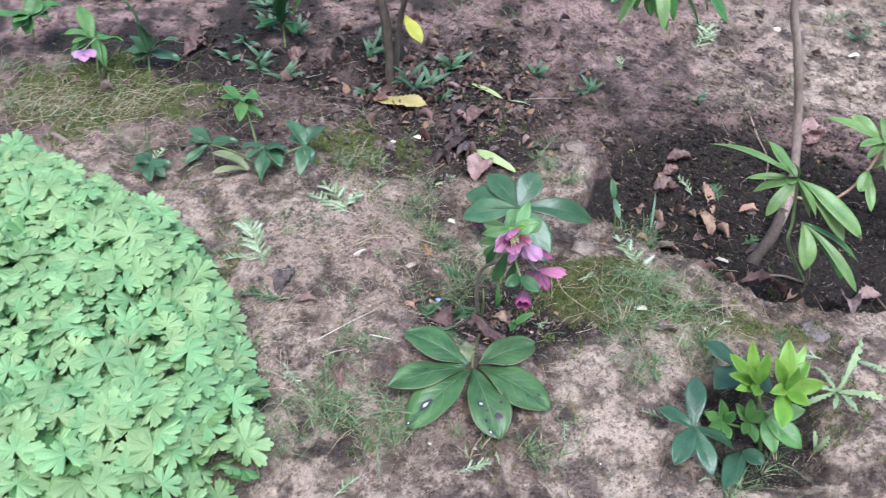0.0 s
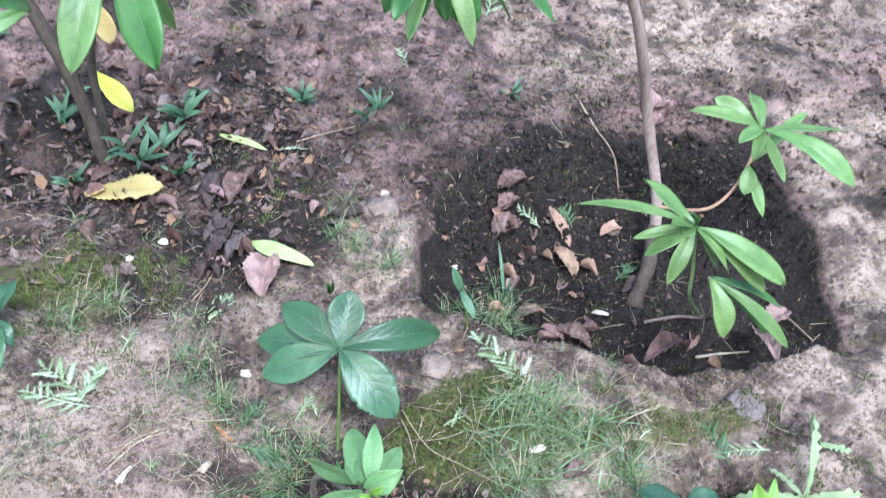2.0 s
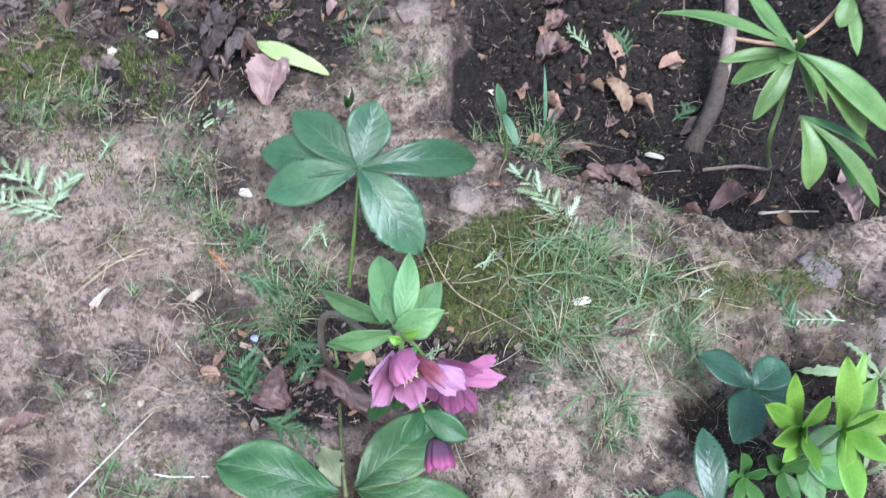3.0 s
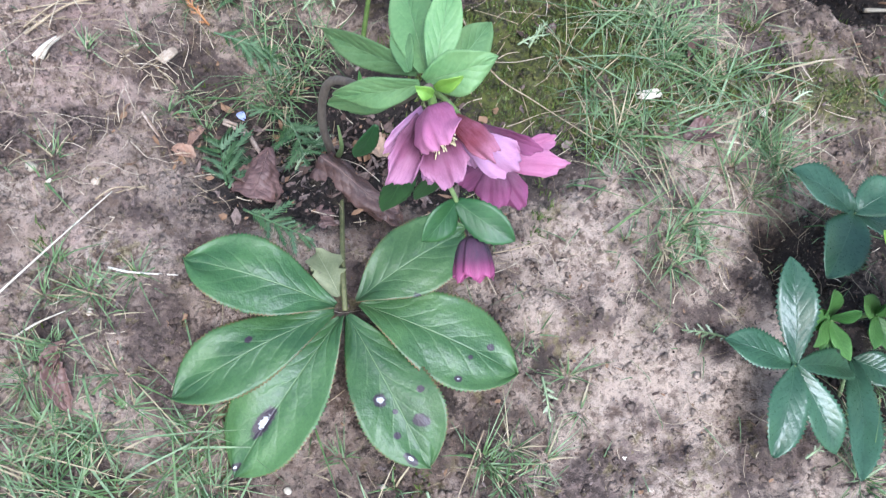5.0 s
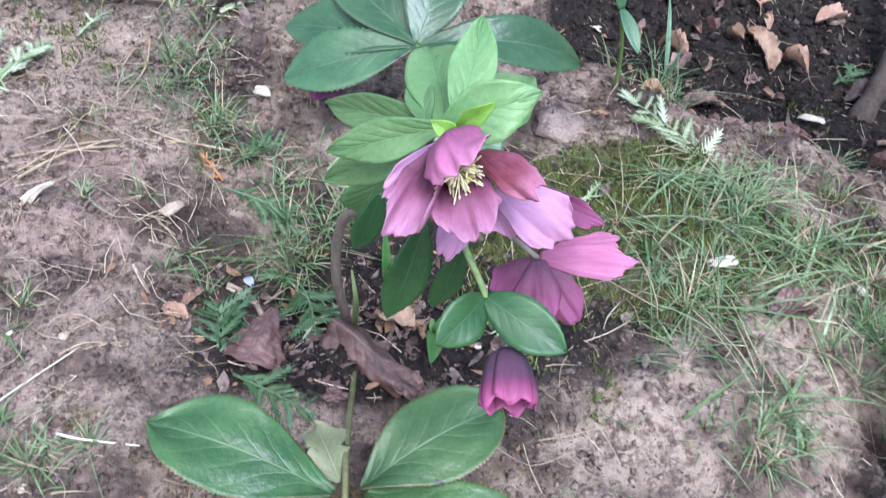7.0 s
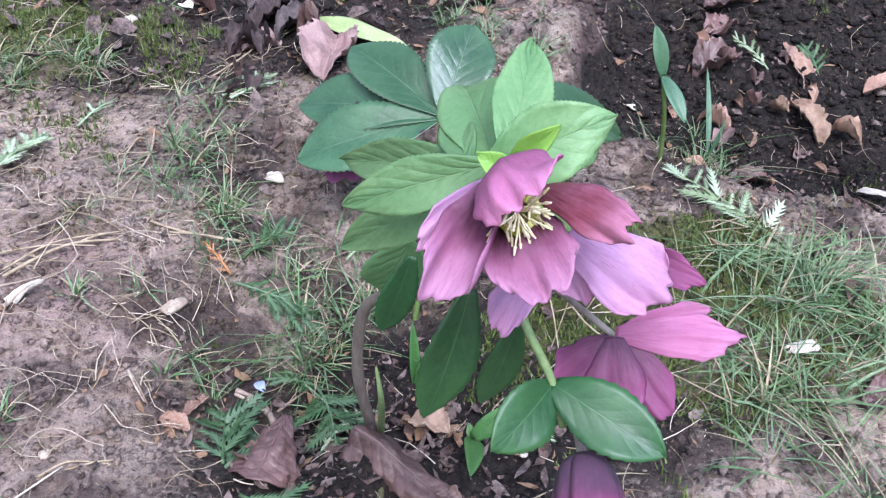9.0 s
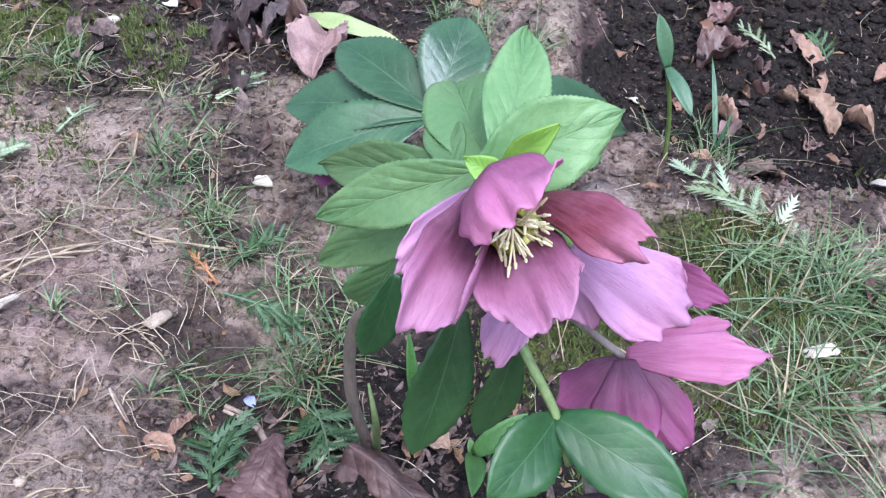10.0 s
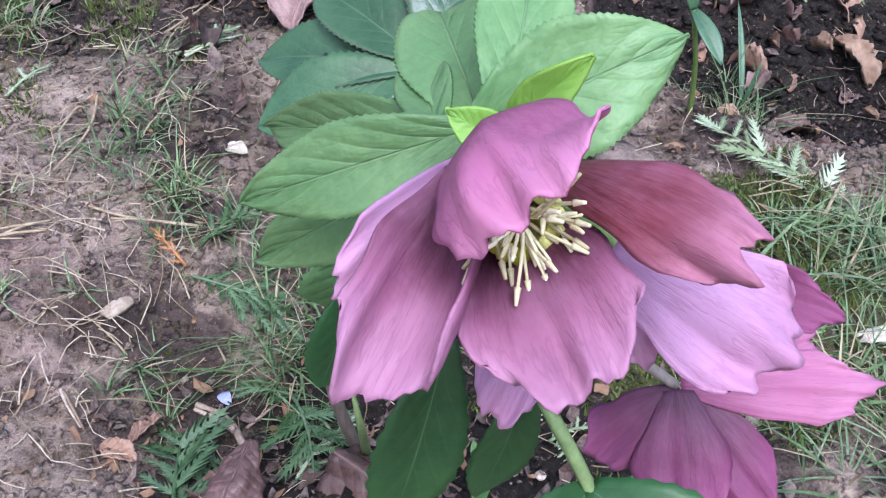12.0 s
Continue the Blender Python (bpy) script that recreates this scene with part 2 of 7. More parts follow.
def plain_material(name, dark, light, scale=80.0, gloss=0.8, bump=0.5, islands=False, stretch=None, speck=None, size=0.002, some=None):
    """Bark, straw, stone, dead leaves: two tones at two scales, with relief."""
    m, tree, bsdf = shader(name)
    where = tree.nodes.new("ShaderNodeNewGeometry").outputs["Position"]
    if stretch:
        where = node(tree, "Mapping", Vector=tree.nodes.new("ShaderNodeTexCoord").outputs["Object"], Scale=stretch).outputs[0]
    big, fine = grain(tree, scale, 4, 0.6, where), grain(tree, scale * 5, 4, 0.7, where)
    tone = ramp(tree, maths(tree, "MULTIPLY_ADD", fine, 0.5, maths(tree, "MULTIPLY", big, 0.5)), 0.32, 0.68)
    colour = mixed(tree, tone, dark, light)
    odd = tree.nodes.new("ShaderNodeNewGeometry").outputs["Random Per Island"] if islands else tree.nodes.new("ShaderNodeObjectInfo").outputs["Random"]
    colour = node(tree, "HueSaturation", Color=colour, Value=maths(tree, "MULTIPLY_ADD", odd, 0.7, 0.62), Saturation=maths(tree, "MULTIPLY_ADD", odd, -0.4, 1.15)).outputs[0]
    if some:
        colour = mixed(tree, ramp(tree, maths(tree, "FRACT", maths(tree, "MULTIPLY", odd, 7.3)), 0.84, 0.86), colour, some)
    if speck:
        colour = mixed(tree, ramp(tree, fine, 0.6, 0.72), colour, speck)
    tree.links.new(colour, bsdf.inputs["Base Color"])
    bsdf.inputs["Roughness"].default_value = gloss
    bsdf.inputs["Specular IOR Level"].default_value = 0.3
    relief(tree, bsdf, maths(tree, "ADD", big, fine), bump, size)
    return m


def soil_material():
    """Damp clay with dark humus and some painted shade, moss and pale crumbs, by the zones laid on the ground's points.
    """
    m, tree, bsdf = shader("damp_soil")
    zone = tree.nodes.new("ShaderNodeAttribute")
    zone.attribute_name = "zone"
    parts = node(tree, "SeparateColor", Color=zone.outputs["Color"])
    wide, mid, fine, tiny = grain(tree, 9, 5), grain(tree, 40, 6, 0.65), grain(tree, 160, 6, 0.7), grain(tree, 620, 4, 0.75)
    clay = mixed(tree, ramp(tree, mid, 0.38, 0.62), (0.17, 0.115, 0.088), (0.46, 0.345, 0.28))
    clay = mixed(tree, ramp(tree, fine, 0.44, 0.66), clay, mixed(tree, ramp(tree, wide, 0.42, 0.6), (0.66, 0.525, 0.435), (0.25, 0.17, 0.133)))
    pale = maths(tree, "MULTIPLY", parts.outputs[2], ramp(tree, maths(tree, "ADD", mid, maths(tree, "MULTIPLY", fine, 0.5)), 0.5, 0.95))
    clay = mixed(tree, pale, clay, (0.66, 0.52, 0.415))
    clay = mixed(tree, maths(tree, "SUBTRACT", 1.0, maths(tree, "MULTIPLY_ADD", ramp(tree, tiny, 0.3, 0.5), 0.34, 0.66)), clay, (0.06, 0.038, 0.03))
    earth = mixed(tree, ramp(tree, maths(tree, "ADD", mid, fine), 0.75, 1.2), (0.108, 0.064, 0.056), (0.44, 0.30, 0.27))
    clay = mixed(tree, ramp(tree, maths(tree, "ADD", zone.outputs["Alpha"], maths(tree, "MULTIPLY_ADD", mid, 1.0, -0.5)), 0.25, 0.75), clay, earth)
    crumbly = ramp(tree, maths(tree, "ADD", maths(tree, "MULTIPLY", grain(tree, 15, 4, 0.6), 1.0), maths(tree, "MULTIPLY", fine, 0.4)), 0.69, 0.80)
    clay = mixed(tree, maths(tree, "MULTIPLY", crumbly, 0.85), clay, mixed(tree, ramp(tree, fine, 0.4, 0.68), (0.035, 0.024, 0.022), (0.21, 0.145, 0.13)))
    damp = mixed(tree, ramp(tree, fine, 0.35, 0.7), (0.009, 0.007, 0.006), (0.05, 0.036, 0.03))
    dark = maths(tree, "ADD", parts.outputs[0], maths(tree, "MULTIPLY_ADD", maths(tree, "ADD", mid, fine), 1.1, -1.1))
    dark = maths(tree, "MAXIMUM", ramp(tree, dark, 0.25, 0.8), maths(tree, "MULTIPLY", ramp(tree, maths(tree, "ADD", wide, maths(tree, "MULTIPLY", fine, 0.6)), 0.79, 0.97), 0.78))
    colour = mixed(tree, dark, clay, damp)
    green = mixed(tree, ramp(tree, fine, 0.35, 0.65), (0.025, 0.034, 0.009), (0.15, 0.165, 0.035))
    moss = ramp(tree, maths(tree, "ADD", parts.outputs[1], maths(tree, "MULTIPLY_ADD", fine, 0.9, -0.45)), 0.42, 0.62)
    colour = mixed(tree, maths(tree, "MULTIPLY", moss, 0.85), colour, green)
    fleck, bits = grain(tree, 330, 3, 0.6), grain(tree, 210, 5, 0.68)
    colour = mixed(tree, maths(tree, "MULTIPLY", ramp(tree, fleck, 0.64, 0.7), 0.6), colour, mixed(tree, ramp(tree, wide, 0.4, 0.6), (0.5, 0.41, 0.33), (0.34, 0.26, 0.17)))
    colour = mixed(tree, maths(tree, "MULTIPLY", maths(tree, "SUBTRACT", 1.0, ramp(tree, bits, 0.33, 0.4)), 0.85), colour, (0.06, 0.037, 0.029))
    split = node(tree, "TexVoronoi", Vector=node(tree, "VectorMath", Vector=tree.nodes.new("ShaderNodeNewGeometry").outputs["Position"]).outputs[0], Scale=26.0)
    split.feature = "DISTANCE_TO_EDGE"
    gap = maths(tree, "ADD", split.outputs["Distance"], maths(tree, "MULTIPLY_ADD", fine, 0.5, -0.17))
    colour = mixed(tree, maths(tree, "MULTIPLY", maths(tree, "SUBTRACT", 1.0, ramp(tree, gap, 0.0, 0.05)), 0.4), colour, (0.07, 0.045, 0.035))
    film = ramp(tree, maths(tree, "MULTIPLY_ADD", grain(tree, 95, 4, 0.65), 0.8, maths(tree, "MULTIPLY", grain(tree, 17, 4), 0.7)), 0.8, 0.95)
    bare = maths(tree, "MULTIPLY_ADD", dark, -0.85, 1.0)
    colour = mixed(tree, maths(tree, "MULTIPLY", maths(tree, "MULTIPLY", film, 0.6), bare), colour, mixed(tree, ramp(tree, fine, 0.4, 0.62), (0.1, 0.075, 0.02), (0.34, 0.29, 0.12)))
    odd = tree.nodes.new("ShaderNodeNewGeometry").outputs["Random Per Island"]
    colour = node(tree, "HueSaturation", Color=colour, Value=maths(tree, "MULTIPLY_ADD", odd, 0.5, 0.75)).outputs[0]
    tree.links.new(colour, bsdf.inputs["Base Color"])
    tree.links.new(maths(tree, "MULTIPLY_ADD", fine, 0.3, 0.62), bsdf.inputs["Roughness"])
    bsdf.inputs["Specular IOR Level"].default_value = 0.35
    height = maths(tree, "ADD", maths(tree, "MULTIPLY", mid, 0.6), maths(tree, "ADD", maths(tree, "MULTIPLY", fine, 1.1), maths(tree, "MULTIPLY", tiny, 0.8)))
    relief(tree, bsdf, height, 0.9, 0.0055)
    return m


SOIL = soil_material()
SPOTS = tuple((*place, size, turn, stretch, eye) for place, size, turn, stretch, eye in (
    ((0.063, 0.994), 0.0058, 0, 1.0, 1.0), ((-0.029, 0.998), 0.0062, 40, 2.4, 0.8), ((0.092, 0.973), 0.0050, -20, 1.6, 0), ((0.078, 0.947), 0.0036, -50, 2.0, 0.7),
    ((0.161, 1.020), 0.0030, 0, 1.1, 0), ((0.128, 0.999), 0.0030, 0, 1.2, 0.5), ((0.096, 0.996), 0.0030, 0, 1.1, 0), ((0.071, 0.966), 0.0030, 0, 1.1, 0),
    ((-0.057, 0.972), 0.0030, 10, 2.0, 0.5), ((0.073, 0.984), 0.0022, 0, 1.1, 0), ((-0.029, 1.061), 0.0028, 30, 1.3, 0), ((0.142, 1.014), 0.0020, 0, 1.2, 0)))
BIG_LEAF = leaf_material("hellebore_leaf_green", (0.03, 0.08, 0.028), (0.085, 0.17, 0.055), (0.19, 0.28, 0.13), 0.4, 6, 0.12, 0.1, (0.2, 0.1, 0.05), strength=0.8, marks_at=SPOTS, side_by=0.18)
REAR_LEAF = leaf_material("hellebore_leaf_blue_green", (0.032, 0.084, 0.038), (0.074, 0.158, 0.072), (0.14, 0.24, 0.13), 0.32, 7, 0.12, 0.06, (0.1, 0.12, 0.08), strength=0.45, side_by=0.12)
DARK_LEAF = leaf_material("dark_leaf_blue_green", (0.028, 0.07, 0.038), (0.06, 0.13, 0.072), (0.07, 0.13, 0.075), 0.28, 8, 0.08, 0.05, strength=0.45, side_by=0.12)
BRACT = leaf_material("bract_green", (0.12, 0.265, 0.095), (0.235, 0.4, 0.165), (0.32, 0.48, 0.24), 0.46, 6, 0.3, strength=0.7, side_by=0.12)
BRACT_NEW = leaf_material("new_bract_green", (0.2, 0.42, 0.05), (0.32, 0.56, 0.1), (0.36, 0.56, 0.16), 0.45, 8, 0.3, strength=0.4)
# Shade below the flowers painted into a leaf green; a dark seedling shares it.
SHADE_LEAF = leaf_material("shaded_leaf_green", (0.02, 0.075, 0.022), (0.05, 0.145, 0.042), (0.09, 0.2, 0.07), 0.42, 6, 0.15, 0.05, strength=0.2)
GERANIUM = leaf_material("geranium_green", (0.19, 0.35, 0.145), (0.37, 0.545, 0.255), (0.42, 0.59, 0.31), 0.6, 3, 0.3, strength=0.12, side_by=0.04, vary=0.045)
# darker copy of the geranium green: shade low in the clump, put into colour
GERANIUM_LOW = leaf_material("geranium_painted_shade_green", (0.10, 0.22, 0.07), (0.2, 0.36, 0.13), (0.24, 0.38, 0.17), 0.6, 3, 0.25, strength=0.1, side_by=0.04, vary=0.06)
SHRUB = leaf_material("shrub_leaf_green", (0.10, 0.195, 0.05), (0.215, 0.345, 0.11), (0.3, 0.43, 0.18), 0.36, 12, 0.22, strength=0.3)
SHRUB_DARK = leaf_material("old_shrub_leaf_green", (0.035, 0.12, 0.03), (0.09, 0.23, 0.055), (0.15, 0.3, 0.09), 0.3, 12, 0.18, strength=0.3)
LIME = leaf_material("lime_shoot_green", (0.125, 0.275, 0.03), (0.26, 0.45, 0.075), (0.3, 0.47, 0.07), 0.4, 10, 0.3, strength=0.3)
MIDGREEN = leaf_material("young_leaf_green", (0.06, 0.15, 0.035), (0.125, 0.27, 0.07), (0.18, 0.32, 0.11), 0.4, 8, 0.22, strength=0.4)
BLUEGREEN = leaf_material("seedling_blue_green", (0.045, 0.11, 0.055), (0.12, 0.225, 0.12), (0.12, 0.22, 0.12), 0.38, 4, 0.2, strength=0.2)
YELLOW = leaf_material("fallen_yellow", (0.6, 0.46, 0.13), (0.78, 0.66, 0.3), (0.72, 0.6, 0.2), 0.55, 12, 0.2, 0.06, (0.6, 0.4, 0.06), (0.3, 0.14, 0.03))
YELLOWGREEN = leaf_material("fading_yellow_green", (0.5, 0.5, 0.05), (0.68, 0.66, 0.14), (0.6, 0.6, 0.2), 0.5, 12, 0.25, 0.15, None, (0.35, 0.2, 0.04))
CHEWED = leaf_material("wilted_grey_green", (0.15, 0.18, 0.08), (0.34, 0.36, 0.2), (0.4, 0.42, 0.27), 0.55, 6, 0.15, 0.35, None, (0.1, 0.07, 0.06))
PALEGREEN = leaf_material("fallen_pale_green", (0.34, 0.42, 0.14), (0.55, 0.6, 0.3), (0.62, 0.66, 0.4), 0.5, 10, 0.2, 0.05)
# The foot is darkened beyond its own mauve: shade inside the flower, painted in.
PETAL = petal_material("mauve_sepal", (0.10, 0.026, 0.048), (0.35, 0.12, 0.225), (0.55, 0.28, 0.43), (0.13, 0.03, 0.08), 0.3, 0.5, 0.2)
PETAL_HOOD = petal_material("pink_sepal", (0.36, 0.11, 0.22), (0.58, 0.21, 0.385), (0.68, 0.31, 0.49), (0.32, 0.09, 0.2), 0.4)
PETAL_RED = petal_material("wine_red_sepal", (0.12, 0.02, 0.028), (0.18, 0.036, 0.05), (0.52, 0.22, 0.33), (0.08, 0.012, 0.03), 0.16)
PETAL_LILAC = petal_material("lilac_sepal", (0.38, 0.2, 0.36), (0.63, 0.37, 0.58), (0.68, 0.36, 0.55), (0.32, 0.11, 0.26), 0.38)
PETAL_DARK = petal_material("dark_wine_sepal", (0.075, 0.04, 0.06), (0.17, 0.045, 0.105), (0.36, 0.11, 0.24), (0.13, 0.02, 0.09), 0.2)
BUD = petal_material("bud_purple", (0.045, 0.042, 0.058), (0.17, 0.038, 0.1), (0.38, 0.095, 0.22), (0.07, 0.02, 0.06), 0.1, 0.5, 0.3)
STAMEN = plain_material("cream_stamen", (0.66, 0.58, 0.3), (0.84, 0.78, 0.52), 300, 0.55, 0.1)
NECTARY = plain_material("yellow_green_nectary", (0.42, 0.42, 0.04), (0.62, 0.6, 0.12), 300, 0.45, 0.1)
STEM = plain_material("hellebore_stem", (0.15, 0.118, 0.105), (0.32, 0.275, 0.225), 60, 0.55, 0.2, False, (1, 1, 0.2), (0.1, 0.05, 0.05))
GREENSTEM = plain_material("green_stalk", (0.09, 0.15, 0.04), (0.2, 0.28, 0.09), 60, 0.5, 0.15)
OLIVESTEM = plain_material("olive_stalk", (0.08, 0.085, 0.03), (0.17, 0.17, 0.07), 60, 0.5, 0.15)
REDSTEM = plain_material("reddish_stalk", (0.3, 0.1, 0.06), (0.42, 0.26, 0.1), 90, 0.5, 0.15)
BARK = plain_material("shrub_bark", (0.22, 0.16, 0.135), (0.48, 0.385, 0.335), 40, 0.85, 0.6, False, (1, 1, 0.25), (0.13, 0.085, 0.07))
BARK_DARK = plain_material("dark_shrub_bark", (0.06, 0.045, 0.036), (0.14, 0.11, 0.09), 40, 0.85, 0.6, False, (1, 1, 0.25))
DEAD_BROWN = leaf_material("dead_leaf_brown", (0.065, 0.036, 0.032), (0.21, 0.125, 0.105), (0.25, 0.16, 0.135), 0.42, 9, 0.08, 0.2, None, (0.05, 0.028, 0.024), 1.0)
DEAD_PINK = leaf_material("dead_leaf_pinkish", (0.2, 0.115, 0.105), (0.44, 0.3, 0.275), (0.5, 0.36, 0.33), 0.6, 9, 0.1, 0.3, None, (0.55, 0.42, 0.4), 0.9)
DEAD_DARK = plain_material("dead_leaf_dark", (0.035, 0.026, 0.026), (0.12, 0.085, 0.08), 60, 0.6, 0.5)
DEAD_TAN = leaf_material("dead_leaf_tan", (0.3, 0.175, 0.115), (0.52, 0.35, 0.25), (0.58, 0.42, 0.32), 0.6, 9, 0.12, 0.15, None, (0.2, 0.11, 0.08), 0.9)
LITTER = plain_material("leaf_litter", (0.028, 0.019, 0.017), (0.22, 0.15, 0.125), 60, 0.7, 0.4, True, some=(0.25, 0.15, 0.09))
STRAW = plain_material("dry_straw", (0.29, 0.21, 0.13), (0.58, 0.48, 0.34), 90, 0.7, 0.2, True)
TWIG = plain_material("dry_twig", (0.24, 0.16, 0.12), (0.5, 0.4, 0.31), 90, 0.8, 0.3)
CHIP = plain_material("pale_chip", (0.46, 0.39, 0.3), (0.72, 0.65, 0.54), 120, 0.7, 0.3)
CLOD = plain_material("clay_clod", (0.2, 0.14, 0.11), (0.46, 0.35, 0.29), 60, 0.9, 0.9, size=0.006)
SLATE = plain_material("grey_stone", (0.11, 0.085, 0.082), (0.25, 0.2, 0.195), 50, 0.85, 0.9)
STONE = plain_material("pebble_stone", (0.36, 0.27, 0.2), (0.66, 0.57, 0.47), 90, 0.75, 0.3)
MOSS = plain_material("moss_green", (0.03, 0.05, 0.012), (0.19, 0.24, 0.055), 200, 0.9, 0.2, True)
GRASS = plain_material("grass_green", (0.052, 0.105, 0.042), (0.205, 0.3, 0.125), 40, 0.5, 0.1, True, some=(0.36, 0.3, 0.19))
SPRIG = plain_material("pale_sprig_green", (0.21, 0.285, 0.15), (0.4, 0.475, 0.28), 90, 0.6, 0.2)
SPRIG_GREEN = plain_material("green_sprig", (0.04, 0.09, 0.036), (0.12, 0.2, 0.085), 90, 0.55, 0.2)
SPRIG_ORANGE = plain_material("withered_sprig", (0.34, 0.14, 0.05), (0.54, 0.27, 0.11), 90, 0.65, 0.2)
BLUE = plain_material("blue_petal", (0.24, 0.28, 0.6), (0.4, 0.45, 0.75), 200, 0.6, 0.1)
WEED = leaf_material("weed_grey_green", (0.19, 0.27, 0.12), (0.38, 0.46, 0.25), (0.5, 0.58, 0.38), 0.55, 8, 0.2)


# ---- builders ----
PLACED = {}
chance = random.Random(7)


def part(name, bm, material, parent=None, label="", at=None, smooth=True):
    """One mesh object from a bmesh; under a thing or a part when parent is given. at: its place in the world."""
    me = bm
    if isinstance(bm, bmesh.types.BMesh):
        me = bpy.data.meshes.new(name)
        bm.to_mesh(me)
        bm.free()
        if smooth:
            me.shade_smooth()
        me.materials.append(material)
    ob = new(name, me)
    m = at or Matrix()
    PLACED[ob.name] = m
    ob.matrix_basis = m
    if parent:
        ob.parent = parent
        ob.matrix_parent_inverse = PLACED[parent.name].inverted()
    if label:
        tagged(ob, label)
    return ob


def thing(name, place, label, category, group=""):
    """An empty at a thing's foot, to hold its parts."""
    ob = new(name)
    ob.empty_display_size = 0.02
    ob.matrix_basis = Matrix.Translation(place)
    PLACED[ob.name] = ob.matrix_basis.copy()
    return tagged(ob, label, category, group)


def frame_at(base, tip, up=(0, 0, 1)):
    """A pose at base whose y axis runs to tip and whose z axis leans to up; and the distance."""
    base, tip = Vector(base), Vector(tip)
    y = tip - base
    length = y.length
    y.normalize()
    x = y.cross(Vector(up))
    if x.length < 1e-4:
        x = y.cross(Vector((1, 0, 0)))
    x.normalize()
    z = x.cross(y)
    return Matrix(((x.x, y.x, z.x, base.x), (x.y, y.y, z.y, base.y), (x.z, y.z, z.z, base.z), (0, 0, 0, 1))), length


def thicken(bm, thickness):
    """A second skin under a sheet, and a rim between the two."""
    bm.normal_update()
    lay = bm.loops.layers.uv.active
    sheet = bm.faces[:]
    rims = [(e.verts[0], e.verts[1]) if e.link_loops[0].vert == e.verts[0] else (e.verts[1], e.verts[0]) for e in bm.edges if len(e.link_faces) == 1]
    under = {v: bm.verts.new(v.co - v.normal * thickness) for v in bm.verts[:]}
    uvs = {}
    for f in sheet:
        for loop in f.loops:
            if lay:
                uvs[loop.vert] = loop[lay].uv.copy()
    added = []
    for f in sheet:
        added.append((bm.faces.new([under[v] for v in reversed(f.verts)]), [v for v in reversed(f.verts)]))
    for a, b in rims:
        added.append((bm.faces.new((b, a, under[a], under[b])), [b, a, a, b]))
    if lay:
        for f, source in added:
            for loop, v in zip(f.loops, source):
                loop[lay].uv = uvs[v]
    for f in bm.faces:
        f.smooth = True
    bm.normal_update()


def profile(u, peak, foot, blunt=1.9):
    """Half width along a leaf, 1 at its widest."""
    if u < peak:
        return foot + (1 - foot) * math.sin(u / peak * math.pi / 2)
    k = (u - peak) / (1 - peak)
    return max(0.0, 1 - k ** blunt) ** 0.85


def leaf_bm(length, width, rows=14, half=3, peak=0.55, foot=0.06, fold=0.25, droop=30.0, serrate=0.0, wave=0.0, seed=0, thick=0.0, twist=0.0, ragged=0.0, cup=0.0, notch=0.0, blunt=1.9, pleat=0.0, jag=0.0, stub=0.0):
    """A blade from the origin along y: folded on its midrib, arching, with toothed or torn edges. droop: degrees that it bends over its length."""
    rnd = random.Random(seed)
    bm = bmesh.new()
    lay = bm.loops.layers.uv.new("UVMap")
    spine, angle, y, z = [], radians(droop) / 2, 0.0, 0.0
    for i in range(rows + 1):
        spine.append((y, z, angle))
        y += math.cos(angle) * length / rows
        z += math.sin(angle) * length / rows
        angle -= radians(droop) / rows
    reach = math.hypot(spine[-1][0], spine[-1][1]) or 1.0
    tilt = math.atan2(spine[-1][1], spine[-1][0])
    phase = [rnd.uniform(0, 6.28) for _ in range(4)]
    grid, coords = [], {}
    for i, (sy, sz, a) in enumerate(spine):
        u = i / rows
        w = width / 2 * max(profile(u, peak, foot, blunt), stub if u > peak else 0)
        row = []
        for j in range(-half, half + 1):
            v = j / half
            edge = abs(v) == 1
            ww = w * (1 + (serrate * ((i % 2) - 0.5) if edge and 0 < i < rows else 0))
            if ragged and edge:
                ww *= 1 - ragged * rnd.random()
            if notch and edge and 0.55 < u < 0.95:
                ww *= 1 - notch * rnd.choice((0, 0, 1))
            x = v * ww
            lift = fold * abs(x) + cup * (abs(v) ** 2) * w
            lift += wave * width * abs(v) * math.sin(u * 9 + phase[0] + (2 if v > 0 else 0)) + 0.4 * wave * width * math.sin(u * 5 + v * 2.5 + phase[1])
            lift += pleat * width * u * math.sin(v * 8 + phase[2] + 1.5 * u)
            push = jag * length * u ** 5 * (math.sin(v * 7 + phase[3]) + 0.6 * math.sin(v * 17 + phase[1]))
            tw = radians(twist) * u
            xx, lz = x * math.cos(tw) - lift * math.sin(tw), x * math.sin(tw) + lift * math.cos(tw)
            py, pz = sy - lz * math.sin(a) + push * math.cos(a), sz + lz * math.cos(a) + push * math.sin(a)
            py, pz = py * math.cos(tilt) + pz * math.sin(tilt), -py * math.sin(tilt) + pz * math.cos(tilt)
            vert = bm.verts.new((xx, py * length / reach, pz * length / reach))
            coords[vert] = (0.5 + 0.5 * v, u)
            row.append(vert)
        grid.append(row)
    for a, b in zip(grid, grid[1:]):
        for k in range(len(a) - 1):
            f = bm.faces.new((a[k], a[k + 1], b[k + 1], b[k]))
            for loop in f.loops:
                loop[lay].uv = coords[loop.vert]
    bm.normal_update()
    if thick:
        thicken(bm, thick)
    return bm


def leaf(name, parent, base, tip, width, material, up=(0, 0, 1), label="", **shape):
    m, length = frame_at(base, tip, up)
    return part(name, leaf_bm(length, width, **shape), material, parent, label, m)


